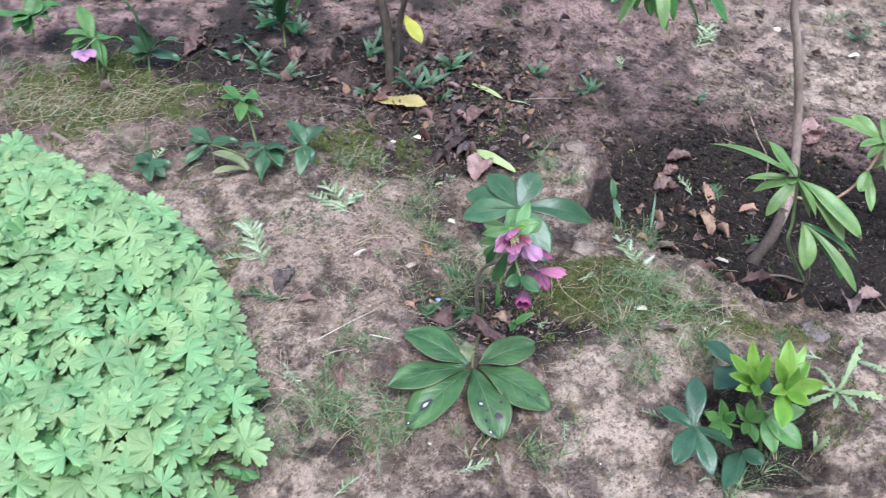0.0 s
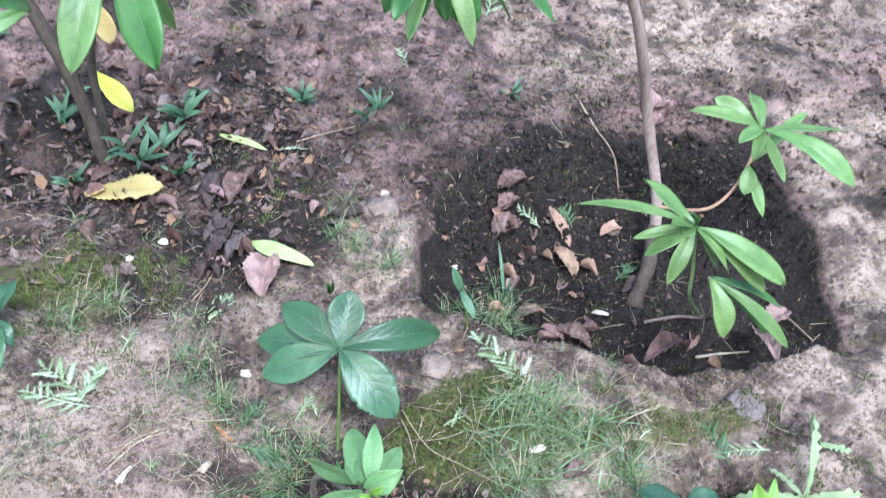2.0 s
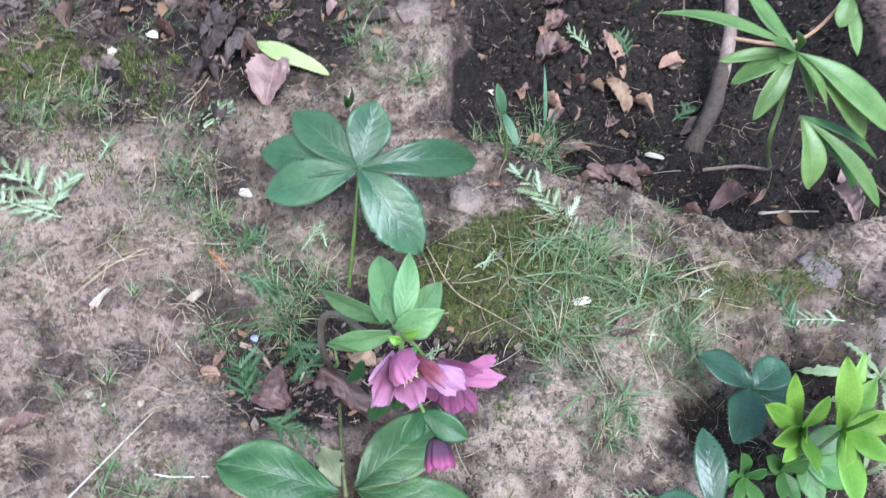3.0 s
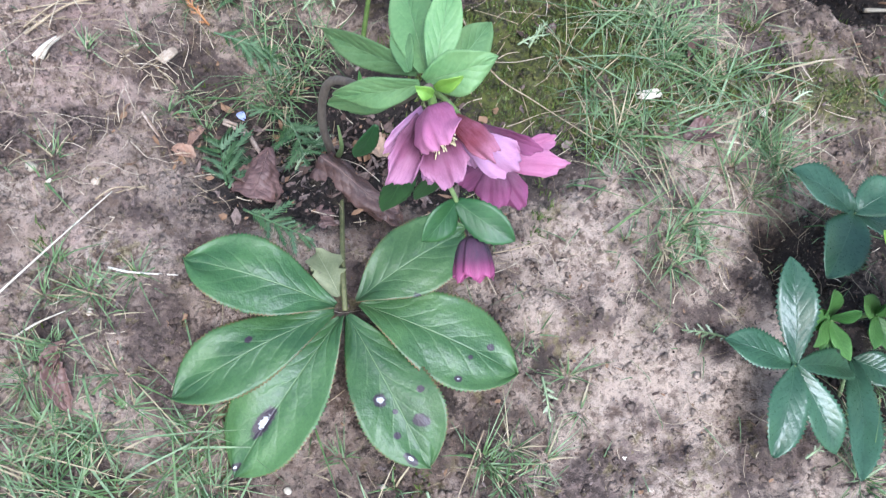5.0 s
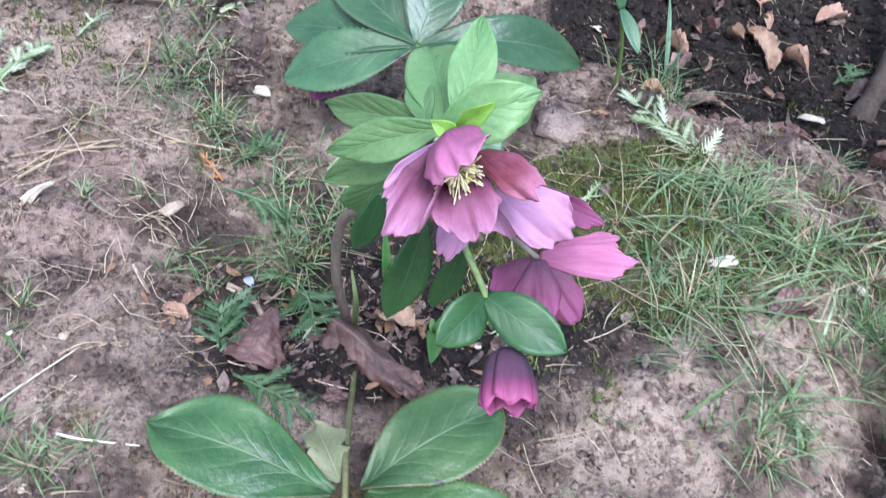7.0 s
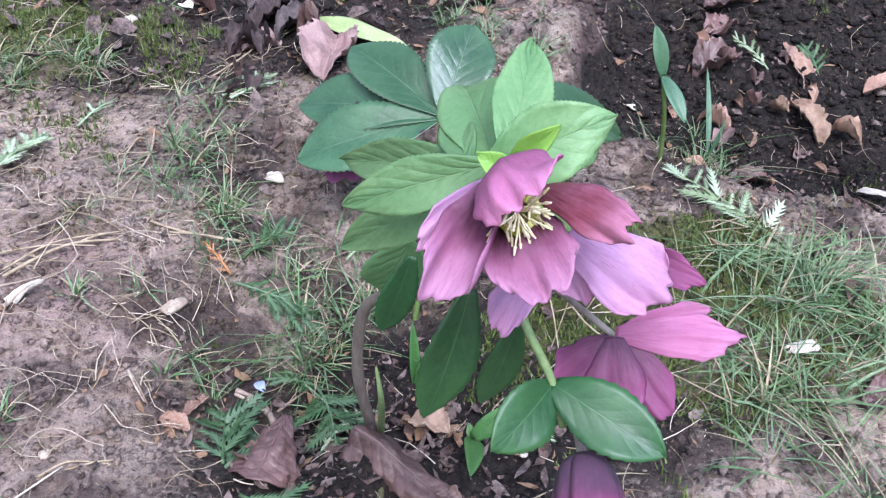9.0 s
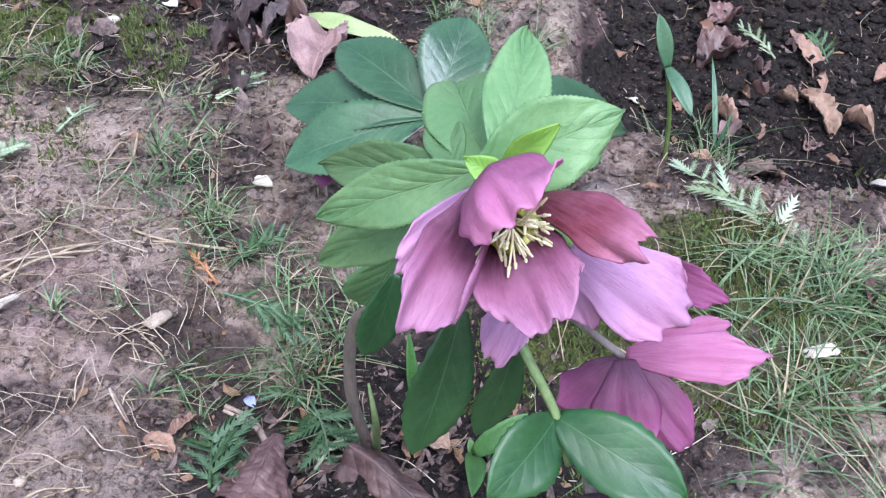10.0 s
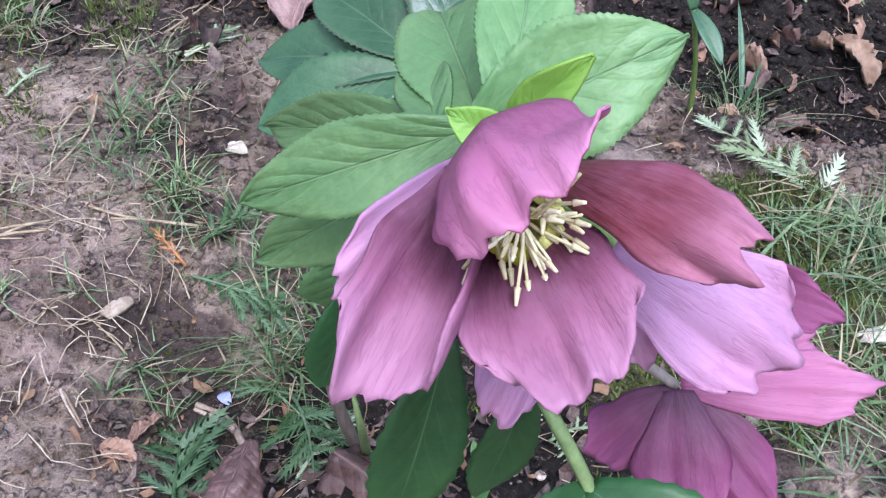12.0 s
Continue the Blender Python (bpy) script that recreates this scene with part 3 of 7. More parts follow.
def petal_bm(length, width, foot=0.4, droop=25.0, cup=0.2, fold=0.0, wave=0.07, seed=0, twist=0.0, point=0.08, roll=(0.0, 0.0), thick=0.0005):
    """A broad soft sepal along y: wavy uneven rim with one point, faint pleats, side edges that may roll in."""
    bm = bmesh.new()
    lay = bm.loops.layers.uv.new("UVMap")
    rows, cols, off = 24, 24, 3.7 * seed
    bend = radians(droop) or 0.01
    tip_at = random.Random(seed).uniform(-0.45, 0.45)
    scale = length * bend / (2 * math.sin(bend / 2))
    grid, coords = [], {}
    for i in range(rows + 1):
        u = i / rows
        w = width / 2 * (foot + (1 - foot) * float(np.interp(u, (0, 0.2, 0.45, 0.7, 0.88, 1), (0, 0.42, 0.8, 0.99, 1.0, 0.84))))
        row = []
        for j in range(cols + 1):
            v = 2 * j / cols - 1
            side = 1 if v > 0 else -1
            x = v * w * (1 + 0.16 * abs(v) ** 3 * noise.noise((u * 3.2 + off, 5.0 * side, 0.5)))
            rim = 0.09 * noise.noise((1.9 * v + off, 1.0, 0.0)) + 0.05 * noise.noise((5.0 * v + off, 2.0, 0.0)) + 0.022 * noise.noise((14 * v + off, 3.0, 0.0))
            s = u * (1 - 0.24 * abs(v) ** 2.6 * u * u) + u ** 4 * (rim + point * max(0.0, 1 - 3.2 * abs(v - tip_at)))
            lift = cup * v * v * w + fold * abs(x)
            lift += wave * width * u ** 1.3 * (1.5 * noise.noise((1.7 * v + off, 1.4 * u, 7.0)) + 0.75 * u * noise.noise((4.6 * v + off, 1.8 * u, 9.0)))
            lift += 0.010 * width * u * math.sin(10 * v + off + u)
            curl = roll[0] if v < 0 else roll[1]
            k = max(0.0, abs(v) - 0.55) / 0.45
            lift += abs(curl) * w * k * k * (1 if curl > 0 else -1)
            x -= side * abs(curl) * w * k * k * 0.55
            tw = radians(twist) * u
            x, lift = x * math.cos(tw) - lift * math.sin(tw), x * math.sin(tw) + lift * math.cos(tw)
            a = bend / 2 - bend * s
            py = scale / bend * (math.sin(bend / 2) - math.sin(a)) - lift * math.sin(a)
            pz = scale / bend * (math.cos(a) - math.cos(bend / 2)) + lift * math.cos(a)
            vert = bm.verts.new((x, py, pz))
            coords[vert] = (0.5 + 0.5 * v, u)
            row.append(vert)
        grid.append(row)
    for p, q in zip(grid, grid[1:]):
        for j in range(cols):
            f = bm.faces.new((p[j], p[j + 1], q[j + 1], q[j]))
            for loop in f.loops:
                loop[lay].uv = coords[loop.vert]
    thicken(bm, thick)
    return bm


def petal(parent, base, tip, width, material, up, **shape):
    m, length = frame_at(base, tip, up)
    return part("petal", petal_bm(length, width, **shape), material, parent, "", m)


def smooth_path(points, steps=5):
    pts = [Vector(p) for p in points]
    out = []
    for i in range(len(pts) - 1):
        p0, p1, p2, p3 = pts[max(i - 1, 0)], pts[i], pts[i + 1], pts[min(i + 2, len(pts) - 1)]
        for k in range(steps):
            t = k / steps
            out.append(0.5 * (2 * p1 + (p2 - p0) * t + (2 * p0 - 5 * p1 + 4 * p2 - p3) * t * t + (3 * p1 - p0 - 3 * p2 + p3) * t ** 3))
    return out + [pts[-1]]


def tube_into(bm, points, thick, thin=None, sides=7, steps=5, lumpy=0.0, rnd=None):
    """A tapering round stalk along points, closed at both ends."""
    pts = smooth_path(points, steps) if len(points) > 2 else [Vector(p) for p in points]
    thin = thick if thin is None else thin
    rings = []
    side = Vector((1, 0, 0))
    for i, p in enumerate(pts):
        d = (pts[min(i + 1, len(pts) - 1)] - pts[max(i - 1, 0)]).normalized()
        side = (side - d * side.dot(d))
        if side.length < 1e-3:
            side = d.orthogonal()
        side.normalize()
        other = d.cross(side)
        r = thick + (thin - thick) * i / (len(pts) - 1)
        if lumpy:
            r *= 1 + lumpy * ((rnd or chance).random() - 0.5)
        rings.append([bm.verts.new(p + r * (side * math.cos(2 * math.pi * k / sides) + other * math.sin(2 * math.pi * k / sides))) for k in range(sides)])
    for a, b in zip(rings, rings[1:]):
        for k in range(sides):
            bm.faces.new((a[k], a[(k + 1) % sides], b[(k + 1) % sides], b[k]))
    bm.faces.new(rings[0][::-1])
    bm.faces.new(rings[-1])
    return bm


def stalk(name, parent, points, thick, thin=None, material=None, label="", lumpy=0.0, sides=8):
    return part(name, tube_into(bmesh.new(), points, thick, thin, sides, 6, lumpy), material, parent, label)


def blob_into(bm, place, size, rnd, flat=0.7, rings=1):
    """A small uneven lump."""
    made = bmesh.ops.create_icosphere(bm, subdivisions=rings, radius=1.0)["verts"]
    turn = Euler((rnd.uniform(0, 6), rnd.uniform(0, 6), rnd.uniform(0, 6))).to_matrix()
    for v in made:
        c = turn @ v.co * size * rnd.uniform(0.72, 1.2)
        v.co = Vector(place) + Vector((c.x, c.y, c.z * flat))


def mesh_of(name, verts, faces, material, smooth=False):
    me = bpy.data.meshes.new(name)
    me.from_pydata(verts, [], faces)
    me.materials.append(material)
    if smooth:
        me.shade_smooth()
    return me


SPRAYS = {}


def spray_mesh(material, kind):
    """A side spray of a conifer sprig, one long: slender pointed scales along a stem, leaning forward."""
    key = (material.name, kind)
    if key not in SPRAYS:
        rnd = random.Random(300 + kind)
        bm = bmesh.new()

        nodes, gap = 6, 0.17
        spine = [(bm.verts.new((-0.035, gap * k, 0)), bm.verts.new((0.035, gap * k, 0))) for k in range(nodes + 1)]
        for k in range(nodes):
            bm.faces.new((spine[k][0], spine[k][1], spine[k + 1][1], spine[k + 1][0]))
            for hand in (0, 1):
                side, y = 2 * hand - 1, gap * k
                long = (1.15 - 0.12 * k) * rnd.uniform(0.55, 1.3)
                out, tip, inner = (bm.verts.new((side * (0.035 + long * px), y + py, pz)) for px, py, pz in ((0.075, 0.1 * long, 0.03), (0.25, 0.36 * long + 0.05, rnd.uniform(-0.06, 0.06)), (0.07, 0.09 + 0.1 * long, 0.04)))
                ring = (spine[k][hand], out, tip, inner, spine[k + 1][hand])
                bm.faces.new(ring if hand else ring[::-1])
        end = bm.verts.new((0, gap * nodes + 0.2, 0))
        bm.faces.new((spine[nodes][0], spine[nodes][1], end))
        thicken(bm, 0.03)
        me = bpy.data.meshes.new("side_spray")
        bm.to_mesh(me)
        bm.free()
        me.materials.append(material)
        SPRAYS[key] = me
    return SPRAYS[key]


def crumpled_bm(length, width, curl=60.0, seed=0, rough_by=0.2, rows=26, half=9, roll=0.0):
    """A dead leaf, dry, curled and creased."""
    bm = leaf_bm(length, width, rows, half, 0.5, 0.12, 0.1, curl, 0.1, 0.0, seed, 0, 0, 0.18, 0.55)
    rnd = random.Random(seed + 50)
    off = Vector((rnd.uniform(-9, 9), rnd.uniform(-9, 9), rnd.uniform(-9, 9)))
    for v in bm.verts:
        k = v.co / width
        v.co.z += rough_by * width * (noise.noise(k * 2.1 + off) + 0.6 * noise.noise(k * 5.3 + off) + 0.3 * noise.noise(k * 11 + off))
        v.co.z += 0.5 * abs(v.co.x) * rnd.uniform(0.2, 0.5)
        crease = 1 - abs(noise.noise(Vector((k.x * 2.6 + 0.8 * k.y, k.y * 1.5, 0)) + off * 1.3)) * 2
        v.co.z += 0.35 * rough_by * width * max(0.0, crease) ** 3
        v.co.x += 0.06 * width * noise.noise(k * 3.1 - off)
        if roll:
            turn = radians(roll) * v.co.x / (0.5 * width)
            r = 0.5 * width / radians(abs(roll))
            lift = v.co.z
            v.co.x, v.co.z = (r - lift) * math.sin(abs(turn)) * (1 if turn > 0 else -1), r - (r - lift) * math.cos(turn)
    thicken(bm, 0.0007)
    return bm


def lobed_bm(radius, lobes=7, seed=0, dome=0.16):
    """A geranium leaf: deep lobes, each with three blunt teeth."""
    rnd = random.Random(seed)
    bm = bmesh.new()
    lay = bm.loops.layers.uv.new("UVMap")
    gap = radians(42)
    turns, rings = lobes * 12, 5
    start = -math.pi / 2 + gap / 2
    span = 2 * math.pi - gap
    rows, coords = [], {}
    sizes = [rnd.uniform(0.9, 1.08) * (0.8 if k in (0, lobes - 1) else 1) for k in range(lobes)]
    for r in range(rings + 1):
        row = []
        for i in range(turns + 1):
            s = i / turns * lobes
            k = min(int(s), lobes - 1)
            v = 2 * (s - k) - 1
            rim = radius * sizes[k] * float(np.interp(abs(v), (0, 0.17, 0.34, 0.5, 0.67, 0.84, 1), (1.0, 0.98, 0.84, 0.9, 0.86, 0.68, 0.40)))
            f = r / rings
            ang = start + span * i / turns
            rr = 0.02 * radius + f * rim
            z = dome * radius * (0.5 - f * f) + 0.012 * radius * f * (1 - abs(v)) - 0.02 * radius * f + 0.05 * radius * math.sin(3 * ang + seed) * f
            vert = bm.verts.new((rr * math.cos(ang), rr * math.sin(ang), z))
            coords[vert] = (0.5 + 0.5 * v, f)
            row.append(vert)
        rows.append(row)
    for a, b in zip(rows, rows[1:]):
        for i in range(turns):
            face = bm.faces.new((a[i], b[i], b[i + 1], a[i + 1]))
            for loop in face.loops:
                loop[lay].uv = coords[loop.vert]
    bm.faces.new(rows[0])
    bm.normal_update()
    return bm


# ---- ground: one sheet, finest where the camera comes close ----
def marks(lo, hi, fine, a, b, coarse, far):
    """Grid lines: fine between a and b, coarse between lo and hi, then widening out to far."""
    inner = list(np.arange(lo, a, coarse)) + list(np.arange(a, b, fine)) + list(np.arange(b, hi, coarse))
    low, high, s = [], [], coarse
    left, right = inner[0], inner[-1]
    while right < far:
        s *= 1.5
        left, right = left - s, right + s
        low.append(left)
        high.append(right)
    return np.array(low[::-1] + inner + high)


def zones(x, y):
    """Where the dark humus, with some shade painted in, the moss and the pale clay lie."""
    n1, n2, n3 = vnoise(x * 7, y * 7, 21), vnoise(x * 16, y * 16, 22), vnoise(x * 4, y * 4, 23)
    pit = pit_depth(x, y)
    # the hollow's term also paints the deep shade of the young shrub's hole
    humus_and_shade = 1.35 * step(pit, 0.12, 0.65) + 0.75 * step(hollow_depth(x, y), 0.15, 0.8)
    humus_and_shade = humus_and_shade + 1.2 * bump_at(x, y, 0.08, 1.265, 0.13, 0.085) + 0.55 * bump_at(x, y, -0.08, 2.0, 0.34, 0.17) + 0.6 * bump_at(x, y, 0.03, 1.72, 0.16, 0.13)
    humus_and_shade = humus_and_shade + 0.55 * bump_at(x, y, -0.62, 2.05, 0.4, 0.2) + 0.7 * bump_at(x, y, 0.22, 1.2, 0.1, 0.045) + 0.25 * bump_at(x, y, -0.28, 1.4, 0.1, 0.08) + 0.55 * bump_at(x, y, 0.0, 1.5, 0.13, 0.06) + 0.25 * bump_at(x, y, 0.05, 0.98, 0.2, 0.05) + 0.4 * bump_at(x, y, 0.62, 1.8, 0.3, 0.13)
    humus_and_shade = humus_and_shade + 0.85 * bump_at(x, y, 0.06, 1.205, 0.11, 0.04) + 0.3 * step(y, 1.36, 1.6) * step(0.3 - x, 0, 0.12) * step(n1 + 0.5 * n2, -0.35, 0.45) + 0.18 * step(y, 1.8, 2.0) * step(n3 + n2, -0.1, 0.6)
    # shade under the great front leaf, painted as darker ground
    lx, ly = (0.040, 1.056)
    humus_and_shade = humus_and_shade + 0.4 * bump_at(x, y, lx, ly, 0.085, 0.06)
    for (cx, cy), rx, ry, much in (((0.123, 0.951), 0.05, 0.06, 0.3), ((0.375, 0.884), 0.07, 0.04, 0.3), ((-0.090, 1.627), 0.12, 0.07, 0.22), ((0.382, 1.267), 0.13, 0.08, 0.35), ((0.658, 1.470), 0.07, 0.035, 0.9), ((-0.031, 0.949), 0.16, 0.04, 0.2)):
        humus_and_shade = humus_and_shade + much * bump_at(x, y, cx, cy, rx, ry)
    hx, hy = (0.297, 1.327)
    humus_and_shade = humus_and_shade + 0.45 * bump_at(x, y, hx, hy, 0.13, 0.07)
    humus_and_shade = humus_and_shade + 0.5 * bump_at(x, y, 0.56, 1.78, 0.16, 0.07) + 0.5 * bump_at(x, y, 0.42, 1.7, 0.06, 0.1)
    humus_and_shade = np.clip(humus_and_shade + 0.22 * n2 + 0.12 * step(y, 1.6, 1.9), 0, 1)
    moss = 0.95 * bump_at(x, y, 0.27, 1.285, 0.09, 0.075) + 0.5 * bump_at(x, y, 0.45, 1.25, 0.12, 0.06) + 0.75 * bump_at(x, y, *(0.390, 1.278), 0.12, 0.07) * step(n2 + n1, -0.5, 0.3) + 0.72 * bump_at(x, y, -0.22, 1.735, 0.13, 0.1) + 0.35 * step(y, 1.4, 1.55) * step(0.25 - x, 0, 0.1) * step(n1 - n2, 0.1, 0.6)
    moss = moss + 1.0 * bump_at(x, y, -0.85, 1.9, 0.24, 0.15) + 0.5 * bump_at(x, y, 0.62, 1.2, 0.15, 0.05) + 0.35 * bump_at(x, y, -0.4, 1.33, 0.1, 0.12)
    moss = moss + 0.55 * bump_at(x, y, 0.12, 2.6, 0.3, 0.12) + 0.3 * bump_at(x, y, 0.05, 0.98, 0.25, 0.07) + 0.45 * bump_at(x, y, 0.66, 1.0, 0.08, 0.08)
    mx, my = (0.297, 1.327)
    moss = np.clip(moss + 0.8 * bump_at(x, y, mx, my, 0.08, 0.05) + 0.2 * n2 - 0.05, 0, 1)
    pale = np.clip(0.2 + 0.4 * bump_at(x, y, 0.55, 0.84, 0.2, 0.1) + 0.2 * (1 - step(y, 1.3, 1.6)) + 0.1 * bump_at(x, y, 0.32, 1.0, 0.25, 0.2) + 0.5 * n3 + 1.1 * bump_at(x, y, 1.15, 2.15, 0.5, 0.4) + 0.35 * bump_at(x, y, 0.3, 1.05, 0.16, 0.14) + 0.6 * bump_at(x, y, 0.3, 1.62, 0.07, 0.08) + 0.25 * bump_at(x, y, 0.3, 2.1, 0.15, 0.2) + 0.35 * n1, 0, 1)
    brown = np.clip(0.55 * bump_at(x, y, -0.14, 1.38, 0.26, 0.17) + 0.95 * step(y, 1.55, 1.85) * (1 - 0.95 * bump_at(x, y, 1.2, 2.2, 0.55, 0.45)) + 0.7 * step(pit, 0.02, 0.3) + 0.3 * n1, 0, 1)
    far = step(np.hypot(x - 0.2, y - 1.4), 1.5, 2.4)
    return humus_and_shade * (1 - far) + 0.15 * far, moss * (1 - far), pale * (1 - 0.8 * far), np.maximum(brown, 0.9 * far)


def build_ground():
    xs = marks(-1.5, 1.7, 0.0036, -0.32, 0.72, 0.008, 70.0)
    ys = marks(0.3, 3.2, 0.0036, 0.84, 1.75, 0.008, 70.0)
    gx, gy = np.meshgrid(xs, ys)
    gz = terrain(gx, gy) + rough(gx, gy)
    me = bpy.data.meshes.new("ground")
    count, wide = gx.size, len(xs)
    me.vertices.add(count)
    me.vertices.foreach_set("co", np.stack((gx, gy, gz), -1).ravel())
    i, j = np.meshgrid(np.arange(wide - 1), np.arange(len(ys) - 1))
    a = (j * wide + i).ravel()
    quads = np.stack((a, a + 1, a + wide + 1, a + wide), -1)
    me.loops.add(quads.size)
    me.loops.foreach_set("vertex_index", quads.ravel())
    me.polygons.add(len(quads))
    me.polygons.foreach_set("loop_start", np.arange(0, quads.size, 4))
    me.update(calc_edges=True)
    me.shade_smooth()
    humus_and_shade, moss, pale, brown = zones(gx, gy)
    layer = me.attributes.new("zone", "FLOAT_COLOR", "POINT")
    layer.data.foreach_set("color", np.stack((humus_and_shade, moss, pale, brown), -1).ravel())
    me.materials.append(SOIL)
    return tagged(new("ground", me), "damp brown clay garden soil with dark humus and moss patches", "ground", kind="structure")


build_ground()


# ---- the flowering hellebore ----
def bell_bm(length, radius, k):
    """One of five overlapping sepals of a closed bell-shaped flower hanging along y."""
    bm = bmesh.new()
    lay = bm.loops.layers.uv.new("UVMap")
    rows, coords = [], {}
    for i in range(13):
        u = i / 12
        r = radius * float(np.interp(u, (0, 0.05, 0.15, 0.3, 0.5, 0.75, 1), (0.28, 0.52, 0.7, 0.83, 0.93, 1.0, 1.03)))
        row = []
        for j in range(11):
            v = j / 10 * 2 - 1
            a = 2 * math.pi * (k + 0.66 * v) / 5
            rr = r * (1 + 0.03 * (k % 2) + 0.085 * u * math.cos(8 * v + k) - 0.06 * abs(v) - 0.25 * max(0, u - 0.8) * (1 + math.cos(5 * v + k)))
            y = length * (u + 0.07 * u ** 4 * (math.cos(6 * v + 2 * k) - abs(v) * 1.6))
            vert = bm.verts.new((rr * math.cos(a), y, rr * math.sin(a)))
            coords[vert] = (0.5 + 0.5 * v, u)
            row.append(vert)
        rows.append(row)
    for p, q in zip(rows, rows[1:]):
        for j in range(10):
            f = bm.faces.new((p[j], p[j + 1], q[j + 1], q[j]))
            for loop in f.loops:
                loop[lay].uv = coords[loop.vert]
    thicken(bm, 0.0004)
    return bm


def flowering_hellebore():
    root = (0.070, 1.248, 0.082)
    plant = thing("hellebore_plant", root, "flowering hellebore with nodding mauve pink flowers and light green bracts", "flowering plant")
    heart = (0.1084, 1.0724, 0.4337)
    stalk("stem", plant, [Vector(root) - Vector((0, 0, 0.02)), root, (0.0624, 1.2419, 0.1571), (0.069, 1.234, 0.222), (0.0834, 1.2096, 0.2580), (0.1013, 1.1420, 0.3224), (0.1122, 1.1001, 0.3949), heart], 0.0042, 0.0028, STEM, "brownish green stem", 0.14, 10)
    stalk("young_shoot", plant, [(0.073, 1.260, 0.066), (0.0735, 1.2052, 0.1717), (0.0724, 1.2068, 0.2042)], 0.0034, 0.0007, GREENSTEM, "small green shoot")
    toward = Vector((0.0828, 0.9634, 0.5164)) - Vector(heart)
    for base, tip, width, mat, droop, fold, seed in (
        ((0.1123, 1.0924, 0.4203), (0.1159, 1.1639, 0.4100), 0.0215, BRACT, 45, 0.3, 1),
        ((0.1149, 1.0868, 0.4251), (0.136, 1.139, 0.441), 0.0160, BRACT, 25, 0.35, 2),
        ((0.1080, 1.0793, 0.4307), (0.1459, 1.0769, 0.4461), 0.0195, BRACT, 35, 0.2, 3),
        ((0.1233, 1.0894, 0.4199), (0.1545, 1.1176, 0.4218), 0.0190, BRACT, 30, 0.25, 10),
        ((0.1107, 1.0685, 0.4388), (0.1226, 1.0619, 0.4542), 0.0062, BRACT_NEW, 30, 0.5, 4),
        ((0.1043, 1.0758, 0.4337), (0.0604, 1.0943, 0.4110), 0.0140, BRACT, 40, 0.25, 5),
        ((0.0997, 1.0840, 0.4196), (0.0585, 1.1115, 0.3790), 0.0140, BRACT, 30, 0.25, 6),
        ((0.1079, 1.0954, 0.4183), (0.0635, 1.1619, 0.3832), 0.0140, BRACT, 25, 0.3, 7),
        ((0.1022, 1.0930, 0.4222), (0.1050, 1.1332, 0.4139), 0.0105, BRACT, 25, 0.4, 8),
        ((0.1088, 1.0652, 0.4379), (0.0996, 1.0674, 0.4446), 0.0060, BRACT_NEW, 60, 0.4, 9),
    ):
        leaf("bract", plant, base, tip, width * 1.28, mat, toward, rows=64, half=6, peak=0.46, foot=0.3, fold=fold * 0.8, droop=droop, serrate=0.045, wave=0.05, seed=seed, thick=0.0006, pleat=0.012, blunt=1.45)
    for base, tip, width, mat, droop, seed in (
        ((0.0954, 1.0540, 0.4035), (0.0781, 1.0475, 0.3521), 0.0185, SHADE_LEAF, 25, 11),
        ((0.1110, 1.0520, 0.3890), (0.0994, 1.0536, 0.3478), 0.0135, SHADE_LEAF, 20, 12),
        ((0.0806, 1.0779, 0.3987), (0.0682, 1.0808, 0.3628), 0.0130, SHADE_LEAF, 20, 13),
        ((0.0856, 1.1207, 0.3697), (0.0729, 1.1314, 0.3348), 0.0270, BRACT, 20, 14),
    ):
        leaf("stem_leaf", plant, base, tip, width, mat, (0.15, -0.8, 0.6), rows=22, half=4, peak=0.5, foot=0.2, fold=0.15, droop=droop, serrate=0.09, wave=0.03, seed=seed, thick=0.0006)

    # the open flower
    face = Vector((0.0853, 0.9684, 0.5075)) - Vector((0.1045, 1.0430, 0.4430))
    flower = part("open_flower", tube_into(bmesh.new(), [heart, (0.1081, 1.0622, 0.4346), (0.1047, 1.0437, 0.4424)], 0.0018, 0.003, 8), GREENSTEM, plant, "open mauve flower with cream stamens")
